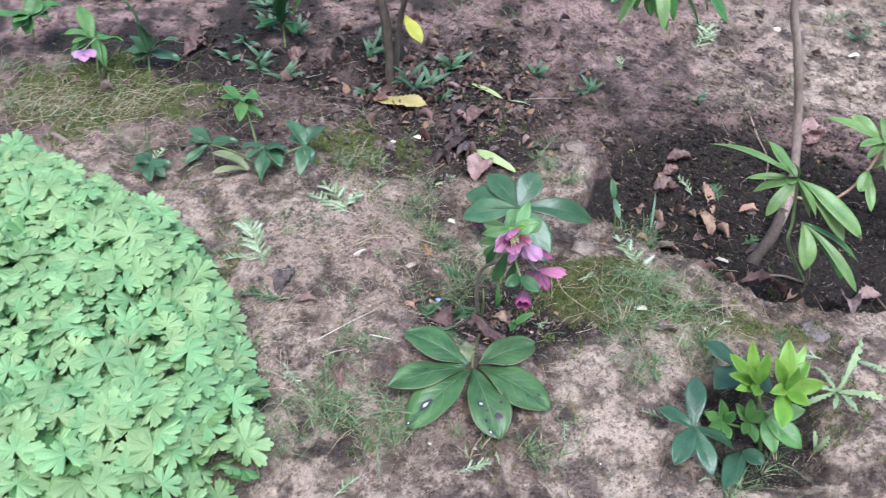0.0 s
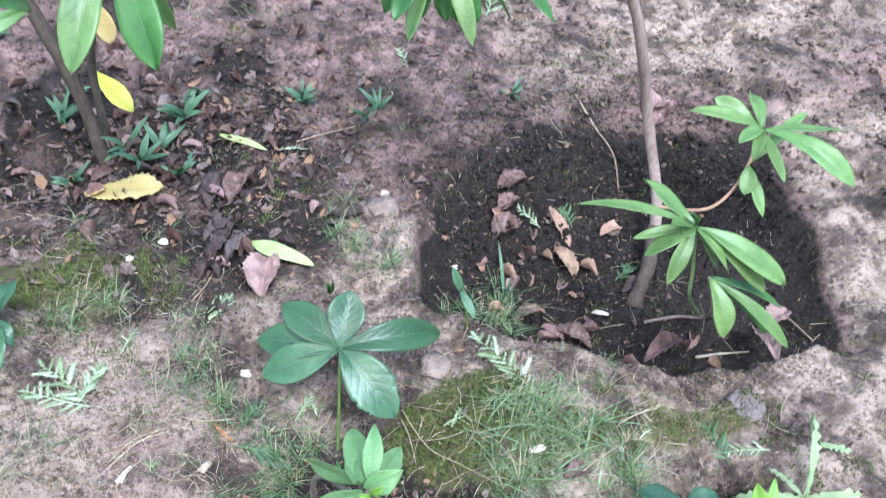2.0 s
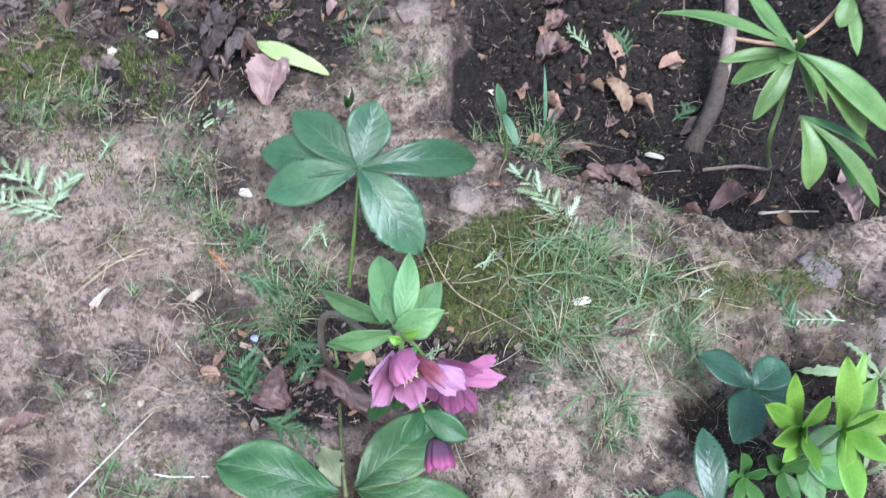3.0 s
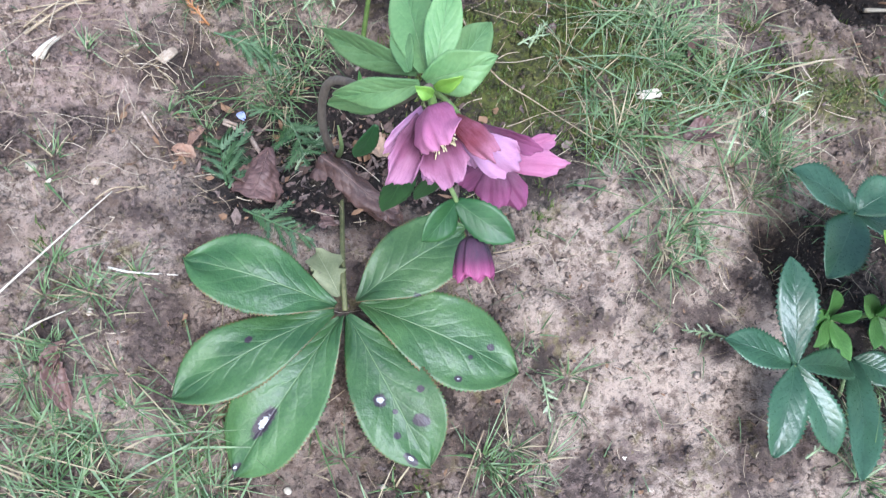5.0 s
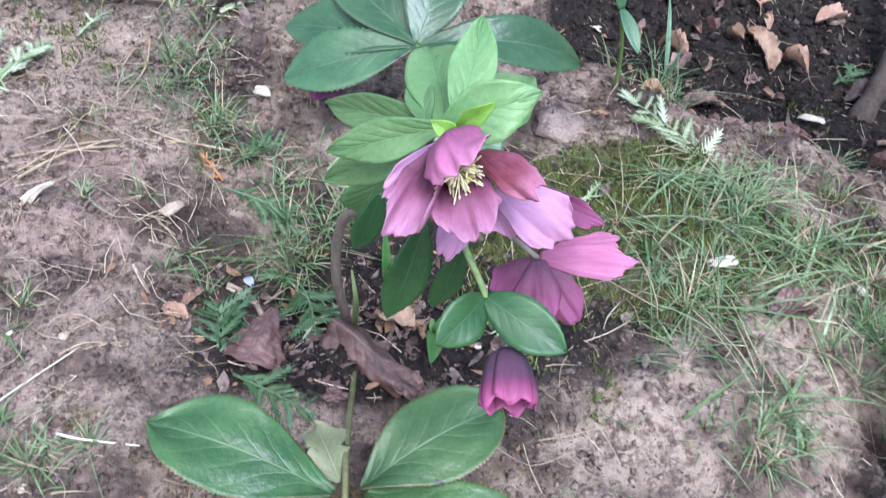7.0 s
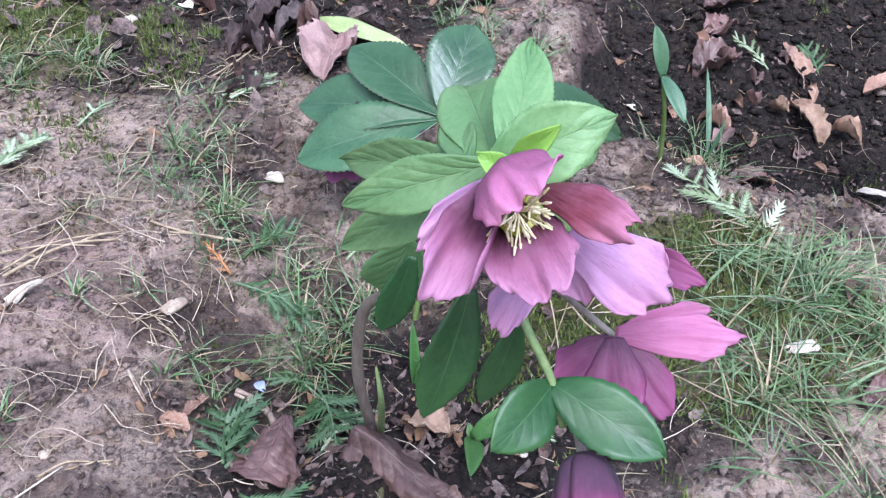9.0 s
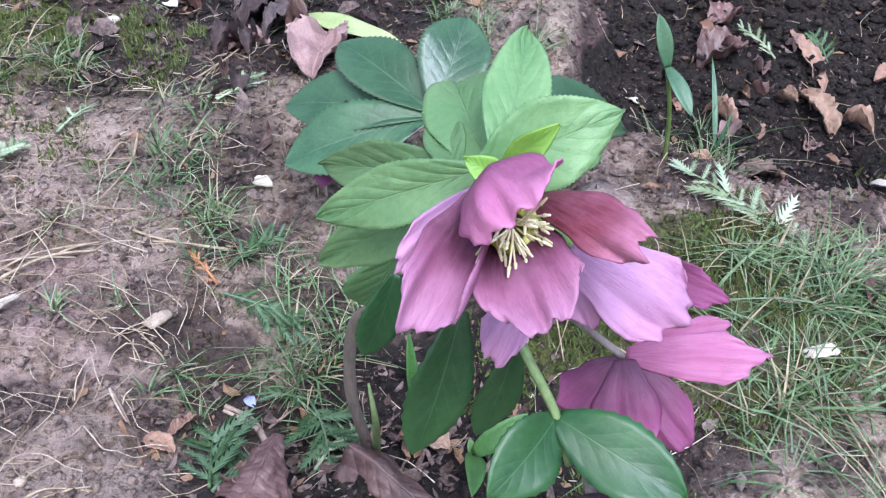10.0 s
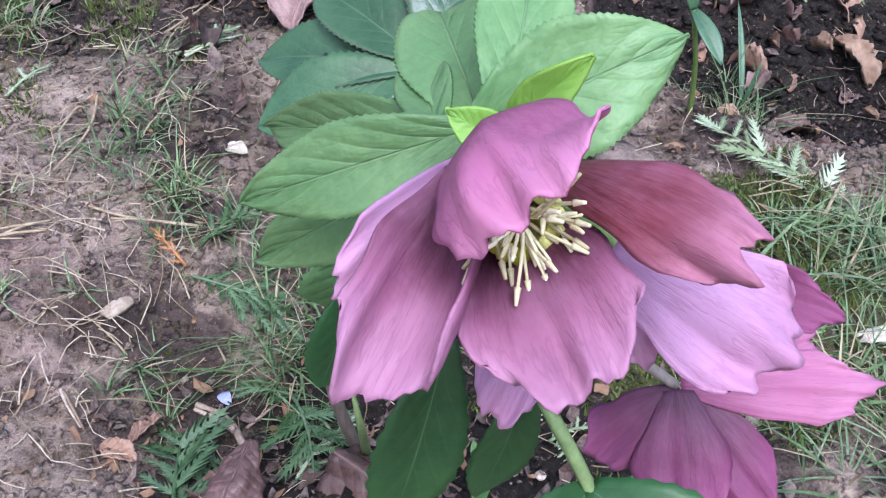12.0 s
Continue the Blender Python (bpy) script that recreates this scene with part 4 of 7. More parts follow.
    for base, tip, width, mat, roll, foot, droop, cup, fold, twist, wave, seed, up in (
        ((0.1013, 1.0474, 0.4560), (0.1004, 1.0197, 0.4646), 0.0266, PETAL_HOOD, (0, 0), 0.62, 30, -0.12, -0.2, 0, 0.19, 21, (0.0856, 0.9998, 0.4967)),
        ((0.0999, 1.0491, 0.4429), (0.0791, 1.0195, 0.4347), 0.0195, PETAL, (0.95, 0), 0.5, 25, 0.2, 0.15, 0, 0.15, 22, (0.0842, 0.9667, 0.5056)),
        ((0.1046, 1.0432, 0.4389), (0.1065, 1.0123, 0.4374), 0.0250, PETAL, (0, 0.15), 0.4, 25, 0.15, 0.05, 0, 0.15, 23, (0.0855, 0.9670, 0.5061)),
        ((0.1134, 1.0458, 0.4460), (0.1265, 1.0150, 0.4523), 0.0142, PETAL_RED, (0, 0), 0.5, 40, -0.25, -0.12, -20, 0.15, 24, (0.1164, 1.0094, 0.4827)),
        ((0.1011, 1.0547, 0.4416), (0.0784, 1.0372, 0.4385), 0.0115, PETAL_LILAC, (0.3, 0), 0.5, 35, 0.25, 0.1, 0, 0.09, 25, (0.0837, 0.9824, 0.4928)),
    ):
        petal(flower, base, tip, width, mat, Vector(up) - Vector(base), foot=foot, fold=fold, droop=droop, cup=cup, twist=twist, wave=wave, seed=seed, roll=roll)
    m, _ = frame_at((0.1044, 1.0424, 0.4424), (0.1051, 1.0230, 0.4514))
    rnd = random.Random(31)
    for k in range(14):
        a = k / 14 * 2 * math.pi
        r0, r1 = 0.0030, 0.0046
        pts = [m @ Vector((r0 * math.cos(a), 0, r0 * math.sin(a))), m @ Vector((r1 * math.cos(a), 0.003, r1 * math.sin(a))), m @ Vector((r1 * 1.05 * math.cos(a), 0.0065, r1 * 1.05 * math.sin(a)))]
        stalk("nectary", flower, pts, 0.0009, 0.0016, NECTARY, "", 0, 7)
    for k in range(44):
        a = rnd.uniform(0, 2 * math.pi)
        r0, r1 = rnd.uniform(0.0004, 0.0030), rnd.uniform(0.0030, 0.0098)
        h = rnd.uniform(0.0080, 0.0130)
        p0 = m @ Vector((r0 * math.cos(a), 0, r0 * math.sin(a)))
        p1 = m @ Vector((r0 * 1.9 * math.cos(a + 0.15), h * 0.62, r0 * 1.9 * math.sin(a + 0.15)))
        p2 = m @ Vector((r1 * math.cos(a), h, r1 * math.sin(a))) - Vector((0, 0, rnd.uniform(0.0005, 0.0035)))
        bm = tube_into(bmesh.new(), [p0, p1, p2], 0.00035, 0.00026, 5, 4)
        tube_into(bm, [p2 - (p2 - p1).normalized() * 0.0004, p2 + (p2 - p1).normalized() * 0.0007, p2 + (p2 - p1).normalized() * 0.0022], 0.00056, 0.00026, 6, 2)
        part("stamen", bm, STAMEN, flower)

    # the flower behind it, seen from its back
    second = part("lilac_flower", tube_into(bmesh.new(), [heart, (0.1196, 1.0690, 0.4217), (0.1255, 1.0492, 0.4238)], 0.0017, 0.0013, 8), GREENSTEM, plant, "lilac flower turned away")
    for base, tip, width, mat, droop, cup, seed, up in (
        ((0.1214, 1.0434, 0.4301), (0.1451, 1.0254, 0.4165), 0.0240, PETAL_LILAC, 30, -0.12, 41, (0.0996, 0.9815, 0.4944)),
        ((0.1222, 1.0448, 0.4274), (0.1264, 1.0343, 0.4112), 0.0140, PETAL_LILAC, 25, -0.1, 42, (0.0933, 0.9787, 0.4904)),
        ((0.1157, 1.0492, 0.4222), (0.0989, 1.0343, 0.4038), 0.0130, PETAL_LILAC, 25, -0.1, 43, (0.0873, 0.9786, 0.4893)),
        ((0.1331, 1.0521, 0.4208), (0.1637, 1.0404, 0.4062), 0.0110, PETAL_DARK, 35, 0.2, 44, (0.1042, 0.9801, 0.4937)),
    ):
        petal(second, base, tip, width, mat, Vector(up) - Vector(base), foot=0.35, fold=0.05, droop=droop, cup=cup, wave=0.14, seed=seed, roll=(0, 0.25) if seed == 44 else (0, 0))

    # the third flower, nodding lower
    third = part("nodding_flower", tube_into(bmesh.new(), [(0.1200, 1.0561, 0.4009), (0.1344, 1.0623, 0.3806), (0.1481, 1.0609, 0.3652)], 0.0011, 0.0013, 8), STEM, plant, "nodding dark mauve flower")
    for base, tip, width, mat, droop, cup, seed, up in (
        ((0.1490, 1.0602, 0.3662), (0.1880, 1.0490, 0.3666), 0.0165, PETAL_HOOD, 20, -0.15, 51, (0.1082, 0.9826, 0.4824)),
        ((0.1476, 1.0596, 0.3653), (0.1281, 1.0541, 0.3519), 0.0170, PETAL_DARK, 30, -0.25, 52, (0.0963, 0.9826, 0.4804)),
        ((0.1479, 1.0589, 0.3661), (0.1436, 1.0376, 0.3488), 0.0220, PETAL_DARK, 35, -0.25, 53, (0.0993, 0.9790, 0.4771)),
        ((0.1492, 1.0599, 0.3644), (0.1614, 1.0359, 0.3485), 0.0190, PETAL_DARK, 35, -0.25, 54, (0.1039, 0.9781, 0.4769)),
        ((0.1527, 1.0642, 0.3622), (0.1929, 1.0754, 0.3528), 0.0130, PETAL_HOOD, 25, 0.1, 55, (0.1055, 0.9832, 0.4825)),
    ):
        petal(third, base, tip, width, mat, Vector(up) - Vector(base), foot=0.3, fold=0.05, droop=droop, cup=cup, wave=0.12, seed=seed)

    # the closed flower on its own stalk, with a pair of leaves
    stalk("flower_stalk", plant, [(0.1157, 1.0604, 0.3975), (0.1107, 1.0483, 0.3950), (0.1171, 1.0337, 0.3793), (0.1203, 1.0270, 0.3630)], 0.0016, 0.0013, GREENSTEM)
    joint = Vector((0.1174, 1.0325, 0.3780))
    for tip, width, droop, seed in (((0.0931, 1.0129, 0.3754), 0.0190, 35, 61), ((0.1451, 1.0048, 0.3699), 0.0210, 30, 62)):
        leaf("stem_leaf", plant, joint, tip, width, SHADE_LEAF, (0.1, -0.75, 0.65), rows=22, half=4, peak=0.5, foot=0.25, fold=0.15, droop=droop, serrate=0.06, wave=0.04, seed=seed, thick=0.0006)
    top, low = Vector((0.1240, 1.0168, 0.3605)), Vector((0.1195, 0.9893, 0.3503))
    bud = part("bud", tube_into(bmesh.new(), [joint, (0.1243, 1.0298, 0.3637), top, top + (low - top) * 0.15], 0.0011, 0.0022, 8), STEM, plant, "closed dark purple flower bud")
    m, length = frame_at(top, low, (0.2, -1, 0.3))
    for k in range(5):
        part("petal", bell_bm(length * 0.84, 0.0114, k), BUD, bud, "", m)
    return plant


flowering_hellebore()


# ---- its great leaf spread on the soil ----
def front_leaf():
    c = (0.050, 1.072, 0.140)
    plant = thing("hellebore_leaf", (0.050, 1.086, 0.105), "large dark green serrated hellebore leaf spread on the soil", "leaf")
    stalk("leaf_stalk", plant, [c, (0.055, 1.108, 0.143), (0.063, 1.160, 0.122), (0.070, 1.207, 0.098)], 0.0024, 0.0021, OLIVESTEM, "olive brown leaf stalk running back over the soil")
    for base, tip, width, droop, seed in (
        ((0.043, 1.078, 0.140), (-0.067, 1.131, 0.171), 0.056, 30, 1),
        ((0.041, 1.073, 0.140), (-0.095, 1.031, 0.135), 0.052, 30, 2),
        ((0.046, 1.068, 0.140), (-0.059, 0.965, 0.109), 0.063, 32, 3),
        ((0.051, 1.068, 0.139), (0.092, 0.938, 0.113), 0.060, 30, 4),
        ((0.063, 1.077, 0.139), (0.178, 0.997, 0.117), 0.066, 28, 5),
        ((0.060, 1.079, 0.140), (0.161, 1.118, 0.150), 0.058, 30, 6),
    ):
        leaf("leaflet", plant, base, tip, width * 1.13, BIG_LEAF, rows=84, half=9, peak=0.62, foot=0.07, fold=0.11, droop=droop, serrate=0.055, wave=0.06, seed=seed, thick=0.0007, pleat=0.016, blunt=2.35)
    leaf("chewed_leaflet", plant, (0.048, 1.086, 0.139), (0.036, 1.131, 0.140), 0.034, CHEWED, label="pale chewed small leaflet", rows=14, half=4, peak=0.6, foot=0.2, fold=0.2, droop=40, serrate=0.2, wave=0.1, seed=7, ragged=0.4)


front_leaf()


# ---- the leaf behind, held up on its stalk ----
def rear_leaf():
    c = Vector((0.1494, 1.4069, 0.2421))
    plant = thing("hellebore_leaf", (0.112, 1.337, 0.097), "blue-green hellebore leaf standing on a long stalk", "leaf")
    stalk("leaf_stalk", plant, [(0.112, 1.342, 0.090), (0.1320, 1.3684, 0.1871), c], 0.0026, 0.0022, GREENSTEM)
    for tip, width, droop, notch, seed in (
        ((0.0389, 1.4270, 0.2053), 0.052, 25, 0, 1),
        ((0.0464, 1.4783, 0.2237), 0.050, 25, 0, 2),
        ((0.0918, 1.4969, 0.2594), 0.048, 25, 0, 3),
        ((0.1842, 1.4653, 0.2841), 0.052, 20, 0, 4),
        ((0.2961, 1.4188, 0.1983), 0.046, 75, 0, 5),
        ((0.1952, 1.3155, 0.1780), 0.066, 35, 0.1, 6),
    ):
        leaf("leaflet", plant, c, tip, width, REAR_LEAF, (0.0, -0.55, 0.9), rows=50, half=5, peak=0.58, foot=0.08, fold=0.2, droop=droop, serrate=0.08, wave=0.03, seed=seed, thick=0.0007, notch=notch)


rear_leaf()


# ---- the clump of geranium ----
def joined(name, pieces, material):
    """Many placed copies of small meshes in one mesh, with their texture places."""
    spots, corners, starts, uvs, first, loops = [], [], [], [], 0, 0
    for me, m in pieces:
        co = np.empty(3 * len(me.vertices))
        me.vertices.foreach_get("co", co)
        m = np.array(m)
        spots.append(co.reshape(-1, 3) @ m[:3, :3].T + m[:3, 3])
        index, begin, uv = np.empty(len(me.loops), int), np.empty(len(me.polygons), int), np.empty(2 * len(me.loops))
        me.loops.foreach_get("vertex_index", index)
        me.polygons.foreach_get("loop_start", begin)
        me.uv_layers[0].data.foreach_get("uv", uv)
        corners.append(index + first)
        starts.append(begin + loops)
        uvs.append(uv)
        first, loops = first + len(me.vertices), loops + len(me.loops)
    me = bpy.data.meshes.new(name)
    me.vertices.add(first)
    me.vertices.foreach_set("co", np.concatenate(spots).ravel())
    me.loops.add(loops)
    me.loops.foreach_set("vertex_index", np.concatenate(corners))
    me.polygons.add(sum(len(s) for s in starts))
    me.polygons.foreach_set("loop_start", np.concatenate(starts))
    me.update(calc_edges=True)
    me.uv_layers.new(name="UVMap").data.foreach_set("uv", np.concatenate(uvs))
    me.materials.append(material)
    me.shade_smooth()
    return me


def geranium_clump():
    clump = thing("geranium", (-0.669, 1.141, 0.142), "dense clump of light green lobed geranium leaves", "plant")
    rnd = random.Random(5)
    shapes = []
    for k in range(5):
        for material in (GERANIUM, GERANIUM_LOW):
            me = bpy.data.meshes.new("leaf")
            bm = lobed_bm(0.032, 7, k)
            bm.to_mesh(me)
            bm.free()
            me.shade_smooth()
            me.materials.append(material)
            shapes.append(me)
    rim = [(-1.065, 1.574), (-0.864, 1.601), (-0.671, 1.498), (-0.536, 1.411), (-0.435, 1.284), (-0.391, 1.177), (-0.344, 1.081), (-0.315, 1.000), (-0.294, 0.876), (-0.338, 0.829), (-0.329, 0.725), (-0.709, 0.715)]

    def inside(x, y):
        hit, depth = False, 9.0
        for (ax, ay), (bx, by) in zip(rim, rim[1:] + rim[:1]):
            if (ay > y) != (by > y) and x < (bx - ax) * (y - ay) / (by - ay) + ax:
                hit = not hit
            k = max(0, min(1, ((x - ax) * (bx - ax) + (y - ay) * (by - ay)) / ((bx - ax) ** 2 + (by - ay) ** 2)))
            depth = min(depth, math.hypot(x - ax - k * (bx - ax), y - ay - k * (by - ay)))
        return depth if hit else -depth

    stems = bmesh.new()
    taken, tries, singles, rest = [], 0, 0, ([], [])
    while len(taken) < 1150 and tries < 60000:
        tries += 1
        x, y = rnd.uniform(-1.15, -0.25), rnd.uniform(0.7, 1.75)
        depth = inside(x, y)
        if depth < 0:
            continue
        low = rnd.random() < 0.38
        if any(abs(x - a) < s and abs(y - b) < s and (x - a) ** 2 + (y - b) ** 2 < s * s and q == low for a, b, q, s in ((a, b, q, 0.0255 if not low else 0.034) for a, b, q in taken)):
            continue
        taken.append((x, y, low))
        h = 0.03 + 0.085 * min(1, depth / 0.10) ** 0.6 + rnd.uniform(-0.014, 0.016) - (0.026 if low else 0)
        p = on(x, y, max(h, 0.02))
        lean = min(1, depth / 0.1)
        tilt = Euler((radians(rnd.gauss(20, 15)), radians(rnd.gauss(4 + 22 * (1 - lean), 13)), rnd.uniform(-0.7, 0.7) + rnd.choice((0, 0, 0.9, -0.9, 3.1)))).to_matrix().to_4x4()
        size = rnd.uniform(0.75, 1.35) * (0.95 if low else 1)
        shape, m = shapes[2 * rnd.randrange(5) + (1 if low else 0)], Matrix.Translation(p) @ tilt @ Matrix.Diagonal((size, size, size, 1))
        if not low and depth < 0.14 and singles < 300:
            part("leaf", shape, None, clump, "", m)
            singles += 1
        else:
            rest[low].append((shape, m))
        foot = on(x + rnd.uniform(-0.03, 0.03) - 0.01, y + rnd.uniform(-0.03, 0.03), -0.003)
        tube_into(stems, [p, (p + foot) / 2 + Vector((rnd.uniform(-0.008, 0.008), rnd.uniform(-0.008, 0.008), 0.01)), foot], 0.0009, 0.0012, 4, 2)
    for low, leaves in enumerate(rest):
        tagged(part("leaves", joined("leaves", leaves, (GERANIUM, GERANIUM_LOW)[low]), None, clump, "lower leaves with shade painted into their green" if low else "inner light green leaves"), kind="stuff")
    tagged(part("leaf_stalks", stems, GREENSTEM, clump, "thin green stalks"), kind="stuff")


geranium_clump()


# ---- shrubs ----
def shrub_leaf(plant, base, tip, width, material=None, droop=25, seed=0, up=(0, -0.25, 1), fold=0.18):
    rnd = random.Random(seed)
    return leaf("leaf", plant, base, tip, width * rnd.uniform(0.74, 0.95), material or SHRUB, up, rows=18, half=4, peak=0.6, foot=0.04, fold=fold * rnd.uniform(0.5, 1.6), droop=droop * rnd.uniform(0.2, 2.3), twist=rnd.uniform(-38, 38), wave=0.05, seed=seed, thick=0.0006, blunt=2.3, ragged=0.04)


def fill_whorl(shrub, heart, tips, count, width, material, seed):
    """More leaves between the great ones of a whorl, shorter and turned every way."""
    rnd = random.Random(seed)
    for k in range(count):
        one, two = rnd.sample(tips, 2)
        reach = (Vector(one) - heart) * rnd.uniform(0.3, 0.6) + (Vector(two) - heart) * rnd.uniform(0.25, 0.5) + Vector((0, 0, rnd.uniform(-0.03, 0.01)))
        shrub_leaf(shrub, heart, heart + reach, width * rnd.uniform(0.7, 1.1), material, 30, 500 + seed + k)


def right_shrub():
    root = (0.675, 1.494, 0.037)
    shrub = thing("rhododendron", root, "young rhododendron shrub with a bare grey trunk in the dug pit", "shrub")
    stalk("trunk", shrub, [Vector(root) - Vector((0.01, 0.01, 0.03)), root, (0.7175, 1.5343, 0.0723), (0.7720, 1.6213, 0.1294), (0.792, 1.715, 0.225), (0.7509, 1.7204, 0.4091), (0.7166, 1.7171, 0.5088), (0.6946, 1.7017, 0.6266), (0.6728, 1.6873, 0.7456), (0.6341, 1.6740, 0.8792)], 0.0112, 0.0078, BARK, "bare greyish brown trunk", 0.16, 12)
    stalk("trunk_foot", shrub, [Vector(root) - Vector((0.014, 0.012, 0.028)), Vector(root) + Vector((-0.002, -0.001, 0.003)), (0.7165, 1.5338, 0.0730), (0.749, 1.585, 0.106)], 0.0158, 0.0108, BARK_DARK, "dark damp rough foot of the trunk", 0.3, 12)
    stalk("branch", shrub, [(0.6983, 1.7041, 0.6068), (0.6381, 1.6776, 0.6534), (0.5586, 1.6270, 0.6773)], 0.0045, 0.003, BARK, "", 0.1)
    w1, low = Vector((0.657, 1.368, 0.333)), Vector((0.6726, 1.3319, 0.2595))
    stalk("side_stem", shrub, [(0.771, 1.433, 0.020), (0.6733, 1.3607, 0.1847), (0.6694, 1.3652, 0.2389), w1], 0.0035, 0.0028, GREENSTEM, "thin green side stem", 0.1)
    stalk("side_stem", shrub, [(0.666, 1.447, 0.036), (0.716, 1.432, 0.046), (0.759, 1.408, 0.059), low], 0.0030, 0.0024, BARK, "", 0.1)
    for tip, dep, width, droop, seed in (
        (((0.5031, 1.4310, 0.3709)), 0, 0.024, 25, 1), (((0.6103, 1.4435, 0.3729)), 0, 0.034, 25, 2), (((0.5681, 1.3824, 0.3264)), 0, 0.020, 25, 3),
        (((0.5765, 1.3592, 0.3110)), 0, 0.036, 35, 4), (((0.5981, 1.3261, 0.2787)), 0, 0.028, 25, 5), (((0.7597, 1.2789, 0.2634)), 0, 0.040, 30, 6),
        (((0.7370, 1.2860, 0.2493)), 0, 0.034, 25, 7), (((0.5961, 1.3428, 0.3817)), 0, 0.022, 40, 8), (((0.6803, 1.3253, 0.2761)), 0, 0.020, 25, 9), (((0.6290, 1.3497, 0.3837)), 0, 0.016, 25, 10),
    ):
        shrub_leaf(shrub, w1, tip, width, SHRUB, droop, seed)
    for tip, width, droop, seed in (((0.6744, 1.2708, 0.1934), 0.040, 30, 11), ((0.7649, 1.2375, 0.1681), 0.024, 25, 12), ((0.7739, 1.2821, 0.2052), 0.026, 25, 13), ((0.6862, 1.3109, 0.2019), 0.024, 25, 14), ((0.7510, 1.2739, 0.1663), 0.018, 25, 15)):
        shrub_leaf(shrub, low, tip, width, SHRUB_DARK if seed > 12 else SHRUB, droop, seed)
    fill_whorl(shrub, w1, [(0.5765, 1.3592, 0.3110), (0.6307, 1.3155, 0.2930), (0.7370, 1.2860, 0.2493), (0.6122, 1.4109, 0.3612)], 3, 0.026, SHRUB, 80)
    w2 = Vector((0.916, 1.575, 0.281))
    stalk("side_stem", shrub, [(0.7669, 1.6115, 0.1268), (0.8195, 1.5440, 0.1613), (0.8705, 1.5421, 0.2136), w2], 0.0032, 0.0024, REDSTEM, "reddish side stem", 0.1)
    for tip, width, droop, seed in (
        ((0.7992, 1.6215, 0.3189), 0.034, 25, 21), ((0.8670, 1.6497, 0.3086), 0.036, 25, 22), ((0.9353, 1.6486, 0.3016), 0.034, 25, 23), ((1.0431, 1.5254, 0.2769), 0.026, 25, 24),
        ((1.0081, 1.4376, 0.2378), 0.046, 30, 25), ((0.8938, 1.4704, 0.2558), 0.024, 25, 26), ((0.8468, 1.5406, 0.2962), 0.030, 30, 27), ((0.8477, 1.5012, 0.2921), 0.026, 30, 28), ((0.8639, 1.5148, 0.2035), 0.034, 25, 29), ((0.8798, 1.4773, 0.1793), 0.026, 25, 30), ((1.0274, 1.6033, 0.2676), 0.03, 25, 31)):
        shrub_leaf(shrub, w2 if seed < 29 else Vector((0.8854, 1.5483, 0.2357)), tip, width, SHRUB, droop, seed)
    crown = Vector((0.4356, 1.8100, 0.5933))
    stalk("branch", shrub, [(0.6946, 1.7017, 0.6266), (0.6231, 1.7661, 0.6287), (0.5101, 1.7824, 0.5700), crown], 0.004, 0.0028, REDSTEM, "reddish branch", 0.1)
    for tip, width, droop, seed in (
        ((0.2640, 1.7507, 0.5656), 0.030, 30, 41), ((0.3447, 1.7305, 0.5209), 0.046, 35, 42), ((0.3658, 1.7408, 0.4740), 0.034, 25, 43), ((0.4485, 1.6857, 0.4813), 0.036, 25, 44),
        ((0.4743, 1.7604, 0.4481), 0.030, 25, 45), ((0.5340, 1.7483, 0.4719), 0.034, 25, 46), ((0.4128, 1.8188, 0.4779), 0.028, 25, 47), ((0.3188, 1.7150, 0.6228), 0.036, 25, 48), ((0.3623, 1.6742, 0.6113), 0.036, 40, 49)):
        shrub_leaf(shrub, crown, tip, width, SHRUB_DARK if seed in (42, 45, 46) else SHRUB, droop, seed)
    fill_whorl(shrub, crown, [(0.3507, 1.7657, 0.5011), (0.4602, 1.7279, 0.4549), (0.5457, 1.7824, 0.4514), (0.3001, 1.8118, 0.5332), (0.4211, 1.7932, 0.4491)], 7, 0.036, SHRUB_DARK, 60)
    second = Vector((0.5049, 1.7667, 0.5819))
    for tip, width, droop, seed in (((0.5697, 1.6673, 0.5051), 0.040, 25, 51), ((0.5939, 1.7633, 0.5271), 0.034, 25, 52), ((0.5531, 1.7643, 0.4927), 0.034, 25, 53), ((0.5558, 1.7199, 0.6259), 0.04, 25, 54)):
        shrub_leaf(shrub, second, tip, width, SHRUB_DARK if seed == 51 else SHRUB, droop, seed)


right_shrub()


